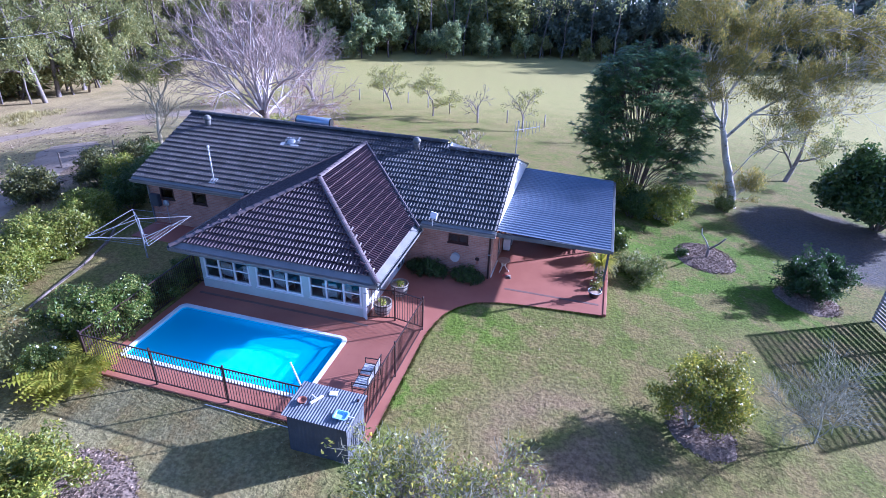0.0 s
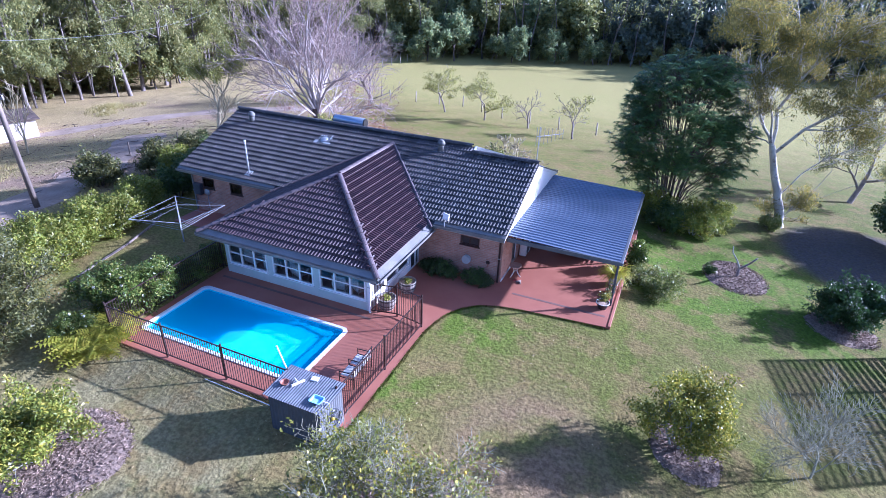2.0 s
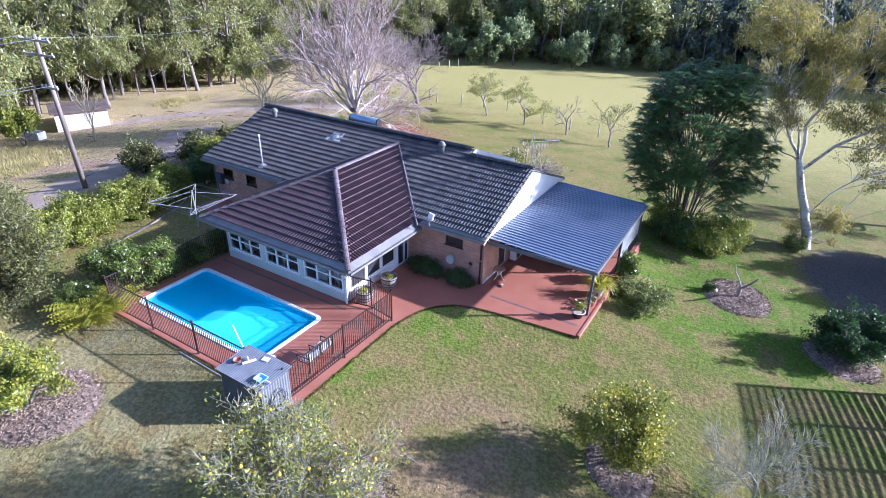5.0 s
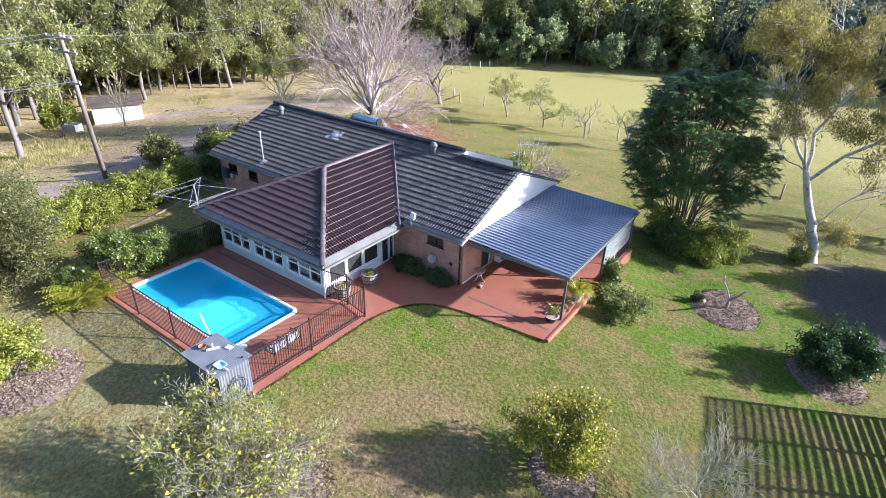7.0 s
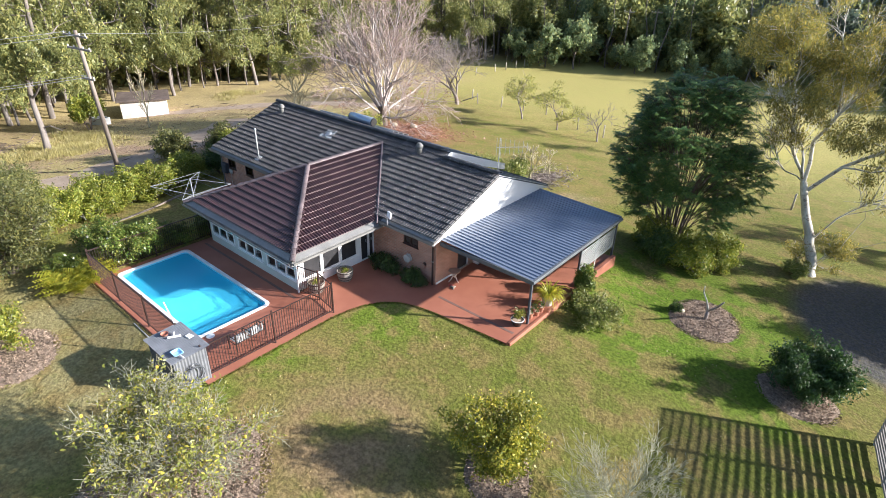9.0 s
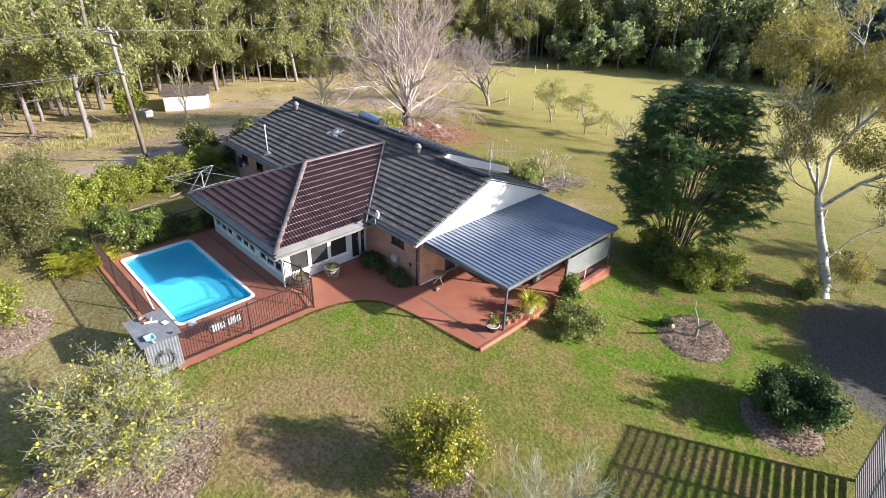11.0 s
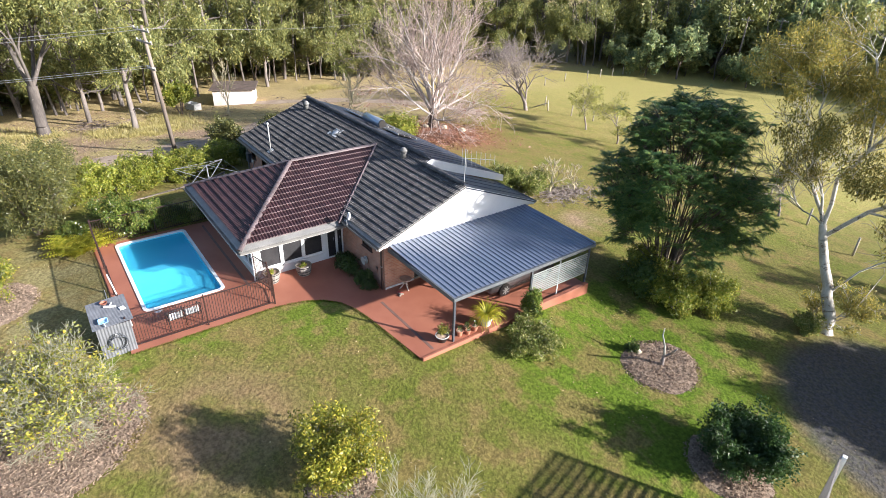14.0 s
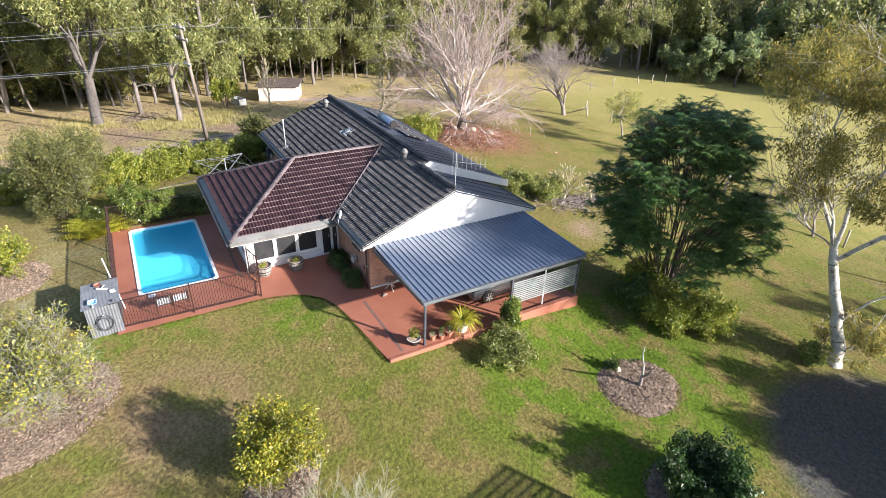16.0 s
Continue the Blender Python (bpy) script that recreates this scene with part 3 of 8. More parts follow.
def house_walls():
    wy, wx = 1.40, 0.04
    groups = [(-7.12, -5.0), (-4.7, -2.62), (-2.32, -0.08)]
    wall_with("sunroom_wall", "x", wy, -7.3, wx, 0, 2.1, 0.12, [(a, b, 0.48, 1.84) for a, b in groups], M["clad"], "pale green clad sunroom wall")
    for a, b in groups:
        third = (b - a) / 3
        window("x", wy, a, b, 0.48, 1.84, -1, (a + third, a + 2 * third), 1.04)
    side = [(1.68, 2.74, 0.45, 1.86), (2.76, 3.83, 0.45, 1.86), (3.85, 4.9, 0.45, 1.86), (5.1, 5.62, 0.03, 2.0), (5.64, 5.97, 0.03, 2.0)]
    wall_with("sunroom_wall", "y", wx - 0.12, wy + 0.12, 6.0, 0, 2.1, 0.12, side, M["white"], "white sunroom wall")
    for a, b, z0, z1 in side[:3]:
        window("y", wx, a, b, z0, z1, 1, (), None, "dark")
    for a, b, z0, z1 in side[3:]:
        d = hpart("door", box(wx - 0.07, wx - 0.03, a + 0.05, b - 0.05, z0 + 0.05, z1 - 0.05), M["dark"], "dark mesh screen door")
        bm = bmesh.new()
        for q in ((a, a + 0.05, z0, z1), (b - 0.05, b, z0, z1), (a + 0.05, b - 0.05, z1 - 0.05, z1), (a + 0.05, b - 0.05, z0, z0 + 0.05)):
            add_box(bm, wx - 0.09, wx + 0.015, *q)
        part("frame", bm, M["white"], d)
        part("handle", box(wx - 0.03, wx + 0.01, b - 0.16, b - 0.12, 0.95, 1.1, 0.005), M["steel"], d)
    wall_with("sunroom_wall", "y", -7.3, wy + 0.12, 6.0, 0, 2.1, 0.12, [], M["clad"])
    part("corner_board", box(wx - 0.06, wx + 0.02, wy - 0.02, wy + 0.05, 0, 2.1), M["white"], house, m=HINV)
    # brick walls
    fy = 6.0
    front = [(2.12, 3.02, 1.5, 1.93), (-11.1, -10.3, 1.35, 1.95), (-13.0, -12.2, 1.35, 1.95)]
    wall_with("brick_wall", "x", fy, -13.7, 4.12, -0.6, 2.38, 0.23, front, M["brick"], "salmon brick wall")
    window("x", fy, 2.12, 3.02, 1.5, 1.93, -1, (2.57,), None, "dark", "brownmetal")
    for a, b, z0, z1 in front[1:]:
        window("x", fy, a, b, z0, z1, -1, (), None, "glass", "brownmetal")
    wall_with("gable_wall", "y", 3.89, fy + 0.23, 14.6, -0.6, 2.34, 0.23, [(7.6, 8.5, 0.03, 2.05), (9.6, 11.2, 0.9, 1.95)], M["brick"], "salmon brick gable wall")
    d = hpart("door", box(3.98, 4.02, 7.66, 8.44, 0.05, 1.99), M["dark"], "dark glazed sliding door")
    part("frame", box(3.95, 4.05, 7.6, 7.66, 0.03, 2.05), M["white"], d)
    part("frame", box(3.95, 4.05, 8.44, 8.5, 0.03, 2.05), M["white"], d)
    window("y", 4.12, 9.6, 11.2, 0.9, 1.95, 1, (10.4,), None, "dark")
    wall_with("brick_wall", "y", -13.7, fy + 0.23, 14.6, -0.9, 2.34, 0.23, [], M["brick"])
    wall_with("brick_wall", "x", 14.6, -13.7, 4.12, -1.0, 2.38, 0.23, [], M["brick"])
    hpart("floor_slab", box(-13.68, 4.1, fy + 0.02, 14.58, -0.3, 0.05), M["room"])
    hpart("sunroom_floor", box(-7.28, 0.02, 1.44, fy, 0.003, 0.06), M["room"], "pale sunroom floor")


house_walls()


def gable_ends():
    for x0, x1, mat in ((4.15, 4.21, "white"), (-13.76, -13.70, "white")):
        bm = bmesh.new()
        pts = [(EAVE_Y + 0.05, 2.22), (BACK_Y - 0.05, 2.22), (RIDGE_Y, RIDGE_Z - 0.06)]
        a, b = [bm.verts.new((x0, y, z)) for y, z in pts], [bm.verts.new((x1, y, z)) for y, z in pts]
        bm.faces.new(a[::-1])
        bm.faces.new(b)
        for i in range(3):
            bm.faces.new((a[i], a[(i + 1) % 3], b[(i + 1) % 3], b[i]))
        hpart("gable_cladding", bm, M[mat], "white sheeted gable end")
    for x in (X_R - 0.07, X_L + 0.02):
        for ya, za, yb, zb in ((EAVE_Y, EAVE_Z, RIDGE_Y, RIDGE_Z), (BACK_Y, EAVE_Z, RIDGE_Y, RIDGE_Z)):
            bm = bmesh.new()
            pts = [(ya, za - 0.2), (yb, zb - 0.2), (yb, zb - 0.01), (ya, za - 0.01)]
            a, b = [bm.verts.new((x, y, z)) for y, z in pts], [bm.verts.new((x + 0.05, y, z)) for y, z in pts]
            bm.faces.new(a)
            bm.faces.new(b[::-1])
            for i in range(4):
                bm.faces.new((a[i], b[i], b[(i + 1) % 4], a[(i + 1) % 4]))
            bmesh.ops.recalc_face_normals(bm, faces=bm.faces)
            hpart("bargeboard", bm, M["white"])


gable_ends()


def tile_shape(w, l):
    """One roof tile: two rolls across, a lip in front, as vertices (u, v, n) and faces."""
    us = [0.0, 0.10, 0.22, 0.36, 0.50, 0.60, 0.72, 0.86, 1.0]
    hs = [0.0, 0.040, 0.045, 0.004, 0.0, 0.040, 0.045, 0.004, 0.0]
    v, f = [], []
    for vv, lift in ((0.0, 0.055), (l, 0.0)):
        v += [(u * w, vv, h + lift) for u, h in zip(us, hs)]
    v += [(u * w, 0.0, h - 0.004) for u, h in zip(us, hs)]
    k = len(us)
    for i in range(k - 1):
        f.append((i, i + 1, k + i + 1, k + i))
        f.append((2 * k + i, 2 * k + i + 1, i + 1, i))
    return v, f


def tile_field(roof, origin, u, v, nu, nv, w, gauge, keep, material, pick, lip, limit=290):
    """Courses of tiles over a slope. keep(p, a, b) says which lie in the roof, pick(p) which stand as pieces of their own."""
    u, v = Vector(u).normalized(), Vector(v).normalized()
    n = u.cross(v).normalized()
    tv, tf = tile_shape(w, gauge * 1.16)
    def with_lips(mesh):
        mesh.materials.append(lip)
        mesh.polygons.foreach_set("material_index", [i % 2 for i in range(len(mesh.polygons))])
        return mesh
    me = with_lips(mesh_of("tile", tv, tf, material))
    basis = Matrix((u, v, n)).transposed()
    rng = random.Random(5)
    verts, faces, made = [], [], 0
    arr, fa = np.array(tv), np.array(tf)
    for j in range(nv):
        for i in range(nu):
            p = Vector(origin) + u * (i * w) + v * (j * gauge)
            c = p + u * w / 2 + v * gauge / 2
            if not keep(c):
                continue
            tilt = Matrix.Rotation(rng.uniform(-0.012, 0.012), 3, "Y") @ Matrix.Rotation(rng.uniform(-0.01, 0.012), 3, "X")
            b3 = basis @ tilt
            p = p + n * rng.uniform(0, 0.006)
            if made < limit and pick(c):
                ob = new("tile", me)
                ob.parent = roof
                m4 = b3.to_4x4()
                m4.translation = p
                ob.matrix_basis = m4
                made += 1
            else:
                verts.append(arr @ np.array(b3).T + np.array(p))
                faces.append(fa + len(arr) * (len(verts) - 1))
    if verts:
        ob = new("tiles", with_lips(mesh_of("tiles", np.concatenate(verts), np.concatenate(faces), material)))
        ob.parent = roof
        tagged(ob, kind="stuff")


def slope(name, corners, material, label):
    """The boarded slope under the tiles, 6 cm thick."""
    bm = bmesh.new()
    a = [bm.verts.new(Vector(c) - Vector((0, 0, 0.02))) for c in corners]
    b = [bm.verts.new(Vector(c) - Vector((0, 0, 0.08))) for c in corners]
    k = len(a)
    bm.faces.new(a)
    bm.faces.new(b[::-1])
    for i in range(k):
        bm.faces.new((a[i], b[i], b[(i + 1) % k], a[(i + 1) % k]))
    bmesh.ops.recalc_face_normals(bm, faces=bm.faces)
    return hpart(name, bm, material, label)


def caps(p, q, material, step=0.36, r=0.12, parent=None):
    """A run of half-round ridge caps, each lapping the next."""
    p, q = Vector(p), Vector(q)
    d = (q - p).normalized()
    side = d.cross(Vector((0, 0, 1))).normalized()
    up = side.cross(d)
    v, f = [], []
    for k, (along, lift) in enumerate(((0, 0.02), (step * 1.08, 0.0))):
        for i in range(7):
            a = math.pi * i / 6
            v.append((r * math.cos(a), along, r * 0.75 * math.sin(a) + lift - 0.02))
    for i in range(6):
        f.append((i, i + 1, i + 8, i + 7))
    v += [(r * 0.8 * math.cos(math.pi * i / 6), 0, r * 0.55 * math.sin(math.pi * i / 6) - 0.02) for i in range(7)]
    for i in range(6):
        f.append((14 + i, 15 + i, i + 1, i))
    me = mesh_of("ridge_cap", v, f, material)
    n = int((q - p).length / step)
    for i in range(n):
        m = Matrix((side, d, up)).transposed().to_4x4()
        m.translation = p + d * (i * step)
        ob = new("ridge_cap", me)
        ob.parent = parent
        ob.matrix_basis = m


def ribs(roof, xa, xb, y0, z0, y1, z1):
    """Standing ribs of a sheet roof, from the eave up to the ridge."""
    bm = tube((0, y0, z0), (0, y1, z1), 0.022, 0.022, 5)
    me = bpy.data.meshes.new("rib")
    bm.to_mesh(me)
    bm.free()
    me.materials.append(M["rear_iron"])
    n = int(abs(xa - xb) / 0.75)
    for i in range(1, n):
        ob = new("rib", me)
        ob.parent = roof
        ob.matrix_basis = Matrix.Translation((xa + (xb - xa) * i / n, 0, -0.015))


def roofs():
    def under_sun(c):
        """Height of the sunroom roof over a place, or far below."""
        if c.y < S_Y or c.x < S_X0 or c.x > S_X1:
            return -9
        k = (S_RZ - S_EZ) / (S_X1 - S_XM)
        return S_EZ + k * min(c.x - S_X0, S_X1 - c.x, c.y - S_Y)
    kf = (RIDGE_Z - EAVE_Z) / (RIDGE_Y - EAVE_Y)
    f = slope("main_roof", [(X_L, EAVE_Y, EAVE_Z), (X_R, EAVE_Y, EAVE_Z), (X_R, RIDGE_Y, RIDGE_Z), (X_L, RIDGE_Y, RIDGE_Z)], M["tile_old"], "weathered dark grey tiled roof slope")
    g = math.hypot(RIDGE_Y - EAVE_Y, RIDGE_Z - EAVE_Z) / 14
    w = (X_R - X_L) / 60
    tile_field(f, (X_L, EAVE_Y + 0.16, EAVE_Z + 0.16 * kf), (1, 0, 0), (0, 1, kf), 60, 14, w, g * 0.966, lambda c: c.z > under_sun(c) - 0.04, M["tile_old"], lambda c: c.x > -3.0, M["lip_old"])
    XS = 0.8
    slope("main_roof", [(X_L, RIDGE_Y, RIDGE_Z), (XS, RIDGE_Y, RIDGE_Z), (XS, HIGH_Y, HIGH_Z), (X_L, HIGH_Y, HIGH_Z)], M["tile_old"], "weathered dark grey tiled roof slope")
    tile_field(f, (X_L, RIDGE_Y + 0.02, RIDGE_Z + 0.02 * kf), (1, 0, 0), (0, 1, kf), 49, 1, (XS - X_L) / 49, g * 0.966, lambda c: True, M["tile_old"], lambda c: False, M["lip_old"])
    b = slope("sheet_roof", [(X_R, BACK_Y, EAVE_Z), (XS, BACK_Y, EAVE_Z), (XS, RIDGE_Y, RIDGE_Z), (X_R, RIDGE_Y, RIDGE_Z)], M["rear_iron"], "dark blue-grey sheet metal rear roof")
    ribs(b, X_R, XS, BACK_Y, EAVE_Z, RIDGE_Y, RIDGE_Z)
    YB, ZB = 16.0, 2.52
    r = slope("sheet_roof", [(XS, YB, ZB), (X_L, 15.0, HIGH_Z + 0.04 - (15.0 - HIGH_Y) * (HIGH_Z + 0.04 - ZB) / (YB - HIGH_Y)), (X_L, HIGH_Y, HIGH_Z + 0.04), (XS, HIGH_Y, HIGH_Z + 0.04)], M["rear_iron"], "dark blue-grey sheet metal rear roof")
    ribs(r, XS, XS - 8.0, 15.7, ZB + 0.11, HIGH_Y, HIGH_Z + 0.04)
    bm = bmesh.new()
    pts = [(HIGH_Y + 0.02, HIGH_Z + 0.06), (YB, ZB + 0.02), (YB, ZB - 0.36), (RIDGE_Y + 0.02, RIDGE_Z - 0.10), (RIDGE_Y + 0.02, RIDGE_Z + 0.02)]
    a, c = [bm.verts.new((XS, y, z)) for y, z in pts], [bm.verts.new((XS + 0.05, y, z)) for y, z in pts]
    bm.faces.new(a)
    bm.faces.new(c[::-1])
    for i in range(5):
        bm.faces.new((a[i], c[i], c[(i + 1) % 5], a[(i + 1) % 5]))
    bmesh.ops.recalc_face_normals(bm, faces=bm.faces)
    hpart("step_fascia", bm, M["white"], "white fascia of the stepped rear roof")
    caps((X_L, HIGH_Y, HIGH_Z + 0.07), (XS, HIGH_Y, HIGH_Z + 0.07), M["tile_old"], 0.34, 0.15, parent=f)
    caps((XS + 0.06, RIDGE_Y, RIDGE_Z + 0.09), (X_R, RIDGE_Y, RIDGE_Z + 0.09), M["tile_old"], 0.34, 0.15, parent=f)
    # sunroom
    P = [(S_X0, S_Y, S_EZ), (S_X1, S_Y, S_EZ), (S_XM, S_HY, S_RZ)]
    ks = (S_RZ - S_EZ) / (S_HY - S_Y)
    gs = math.hypot(S_HY - S_Y, S_RZ - S_EZ) / 13
    inside = lambda c: min(c.x - S_X0, S_X1 - c.x, c.y - S_Y)
    fr = slope("sunroom_roof", P, M["tile_new"], "plum-brown glazed tiled hip roof")
    tile_field(fr, (S_X0, S_Y + 0.27, S_EZ + 0.27 * ks), (1, 0, 0), (0, 1, ks), 29, 13, (S_X1 - S_X0) / 29, gs * 0.94, lambda c: abs(inside(c) - (c.y - S_Y)) < 0.06 and c.y < S_HY, M["tile_new"], lambda c: True, M["lip_new"])
    main_z = lambda c: EAVE_Z + kf * (c.y - EAVE_Y) if c.y > EAVE_Y - 0.1 else -9
    ri = slope("sunroom_roof", [(S_X1, S_Y, S_EZ), (S_X1, RIDGE_Y - 0.2, S_EZ), (S_XM, RIDGE_Y - 0.2, S_RZ), (S_XM, S_HY, S_RZ)], M["tile_new"], "plum-brown glazed tiled roof slope")
    tile_field(ri, (S_X1 - 0.27, S_Y, S_EZ + 0.27 * ks), (0, 1, 0), (-1, 0, ks), 33, 13, (RIDGE_Y - S_Y) / 33, gs * 0.94, lambda c: c.y - S_Y > S_X1 - c.x - 0.06 and c.z > main_z(c) - 0.08, M["tile_new"], lambda c: True, M["lip_new"])
    le = slope("sunroom_roof", [(S_X0, RIDGE_Y - 0.2, S_EZ), (S_X0, S_Y, S_EZ), (S_XM, S_HY, S_RZ), (S_XM, RIDGE_Y - 0.2, S_RZ)], M["tile_new"], "plum-brown glazed tiled roof slope")
    tile_field(le, (S_X0 + 0.27, RIDGE_Y, S_EZ + 0.27 * ks), (0, -1, 0), (1, 0, ks), 33, 13, (RIDGE_Y - S_Y) / 33, gs * 0.94, lambda c: c.y - S_Y > c.x - S_X0 - 0.06 and c.z > main_z(c) - 0.08, M["tile_new"], lambda c: False, M["lip_new"])
    dz = 0.30 * ks
    for q in ([(S_X0, S_Y, S_EZ), (S_X1, S_Y, S_EZ), (S_X1 - 0.3, S_Y + 0.3, S_EZ + dz), (S_X0 + 0.3, S_Y + 0.3, S_EZ + dz)],
              [(S_X1, S_Y, S_EZ), (S_X1, EAVE_Y + 0.1, S_EZ), (S_X1 - 0.3, EAVE_Y + 0.1, S_EZ + dz), (S_X1 - 0.3, S_Y + 0.3, S_EZ + dz)],
              [(S_X0, EAVE_Y + 0.1, S_EZ), (S_X0, S_Y, S_EZ), (S_X0 + 0.3, S_Y + 0.3, S_EZ + dz), (S_X0 + 0.3, EAVE_Y + 0.1, S_EZ + dz)],
              [(X_L, EAVE_Y, EAVE_Z), (S_X0, EAVE_Y, EAVE_Z), (S_X0, EAVE_Y + 0.18, EAVE_Z + 0.18 * kf), (X_L, EAVE_Y + 0.18, EAVE_Z + 0.18 * kf)],
              [(S_X1, EAVE_Y, EAVE_Z), (X_R, EAVE_Y, EAVE_Z), (X_R, EAVE_Y + 0.18, EAVE_Z + 0.18 * kf), (S_X1, EAVE_Y + 0.18, EAVE_Z + 0.18 * kf)]):
        slope("eave_flashing", [Vector(c) + Vector((0, 0, 0.03)) for c in q], M["gutter"], "grey metal flashing along the eave")
    up = Vector((0, 0, 0.05))
    top = Vector((S_XM, S_HY, S_RZ)) + up
    caps(Vector((S_X1, S_Y, S_EZ)) + up, top, M["cap"], parent=ri)
    caps(Vector((S_X0, S_Y, S_EZ)) + up, top, M["cap"], parent=fr)
    caps(top, Vector((S_XM, RIDGE_Y - 0.25, S_RZ)) + up, M["cap"], parent=ri)
    for x in (S_X1, S_X0):
        ya, yb = EAVE_Y + (S_EZ - EAVE_Z) / kf + 0.25, EAVE_Y + (S_RZ - EAVE_Z) / kf
        pa, pb = Vector((x, ya, S_EZ + 0.13)), Vector((S_XM, yb, S_RZ + 0.10))
        hpart("verge_flashing", tube(pa, pb, 0.055, 0.055, 6), M["cap"], "pale mortared edge along the sunroom roof")
    # gutters, fascias and soffits
    def gutter(p, q, out):
        p, q, out = Vector(p), Vector(q), Vector(out)
        prof = [(0.0, -0.02), (0.0, -0.12), (0.11, -0.12), (0.13, 0.0), (0.12, 0.0), (0.10, -0.10), (0.01, -0.10), (0.01, -0.02)]
        bm = bmesh.new()
        ra, rb = [[bm.verts.new(e + out * o + Vector((0, 0, h))) for o, h in prof] for e in (p, q)]
        k = len(prof)
        for i in range(k):
            bm.faces.new((ra[i], ra[(i + 1) % k], rb[(i + 1) % k], rb[i]))
        bm.faces.new(ra)
        bm.faces.new(rb[::-1])
        bmesh.ops.recalc_face_normals(bm, faces=bm.faces)
        hpart("gutter", bm, M["gutter"])
    gutter((X_L, EAVE_Y - 0.02, EAVE_Z), (S_X0 + 0.3, EAVE_Y - 0.02, EAVE_Z), (0, -1, 0))
    gutter((S_X1 - 0.2, EAVE_Y - 0.02, EAVE_Z), (X_R, EAVE_Y - 0.02, EAVE_Z), (0, -1, 0))
    gutter((X_R, BACK_Y, EAVE_Z), (XS, BACK_Y, EAVE_Z), (0, 1, 0))
    gutter((S_X0, S_Y - 0.01, S_EZ), (S_X1, S_Y - 0.01, S_EZ), (0, -1, 0))
    gutter((S_X1 + 0.01, S_Y, S_EZ), (S_X1 + 0.01, EAVE_Y, S_EZ), (1, 0, 0))
    gutter((S_X0 - 0.01, S_Y, S_EZ), (S_X0 - 0.01, EAVE_Y, S_EZ), (-1, 0, 0))
    for q in ((S_X0, S_X1, S_Y, S_Y + 0.03), (S_X1 - 0.03, S_X1, S_Y + 0.03, EAVE_Y + 0.3), (S_X0, S_X0 + 0.03, S_Y + 0.03, EAVE_Y + 0.3)):
        hpart("fascia", box(*q, S_EZ - 0.2, S_EZ - 0.02), M["fascia"])
    for a, b in ((X_L, S_X0), (S_X1, X_R)):
        hpart("fascia", box(a, b, EAVE_Y, EAVE_Y + 0.03, EAVE_Z - 0.2, EAVE_Z - 0.03), M["fascia"])
    hpart("soffit", box(S_X0 + 0.04, S_X1 - 0.04, S_Y + 0.04, 6.0, S_EZ - 0.1, S_EZ - 0.085), M["white"])
    hpart("soffit", box(X_L + 0.1, X_R - 0.1, EAVE_Y + 0.03, 6.0, EAVE_Z - 0.13, EAVE_Z - 0.115), M["white"])


# pieces of the roofs hang under the house's own frame
roofs()


# ---- carport ----
def carport():
    th = empty("carport", 6.65, 10.25, 0)
    tagged(th, "open carport with ribbed blue-grey steel roof", "carport")
    inv = Matrix.Translation((-6.65, -10.25, 0))
    x0, x1, y0, y1 = 4.22, 9.02, 6.2, 14.35
    za, zb = 2.30, 2.16
    prof, y, rib = [], y0, 0.245
    while y < y1 - 0.01:
        for dy, dz in ((0, 0), (0.17, 0), (0.185, 0.042), (0.225, 0.042)):
            prof.append((y + dy, dz))
        y += rib
    prof.append((y1, 0))
    bm = bmesh.new()
    rows = []
    for under in (0, -0.012):
        for x, z in ((x0, za), (x1, zb)):
            rows.append([bm.verts.new((x, yy, z + dz + under)) for yy, dz in prof])
    for i in range(len(prof) - 1):
        bm.faces.new((rows[0][i], rows[1][i], rows[1][i + 1], rows[0][i + 1]))
        bm.faces.new((rows[3][i], rows[2][i], rows[2][i + 1], rows[3][i + 1]))
        bm.faces.new((rows[1][i], rows[3][i], rows[3][i + 1], rows[1][i + 1]))
    part("roof_sheet", bm, M["iron"], th, "ribbed blue-grey steel roof sheeting", m=inv)
    for q in ((x0, x1, y0 - 0.07, y0, zb - 0.14, zb + 0.04), (x0, x1, y1, y1 + 0.06, zb - 0.14, zb + 0.03)):
        part("fascia", box(*q), M["steelwork"], th, m=inv)
    part("gutter", box(x1, x1 + 0.12, y0 - 0.07, y1 + 0.06, zb - 0.12, zb + 0.015, 0.01), M["steelwork"], th, m=inv)
    for y in (y0 + 0.1, 8.2, 10.4, 12.4, y1 - 0.2):
        part("rafter", box(x0, x1 - 0.02, y, y + 0.06, 1.99, 2.12), M["steelwork"], th, m=inv)
    for y in (6.25, 10.45, 14.15):
        part("post", box(8.92, 9.01, y, y + 0.09, gz(9.2, y) if y > 12 else 0.0, 2.05, 0.008), M["shed"], th, m=inv)
    # slatted screen on the open side
    for i in range(11):
        z = 0.62 + i * 0.102
        part("slat", box(8.94, 8.96, 10.6, 14.2, z, z + 0.062), M["slat"], th, m=inv)
    part("screen_post", box(8.90, 8.93, 12.3, 12.36, 0.0, 2.0), M["fascia"], th, m=inv)


carport()


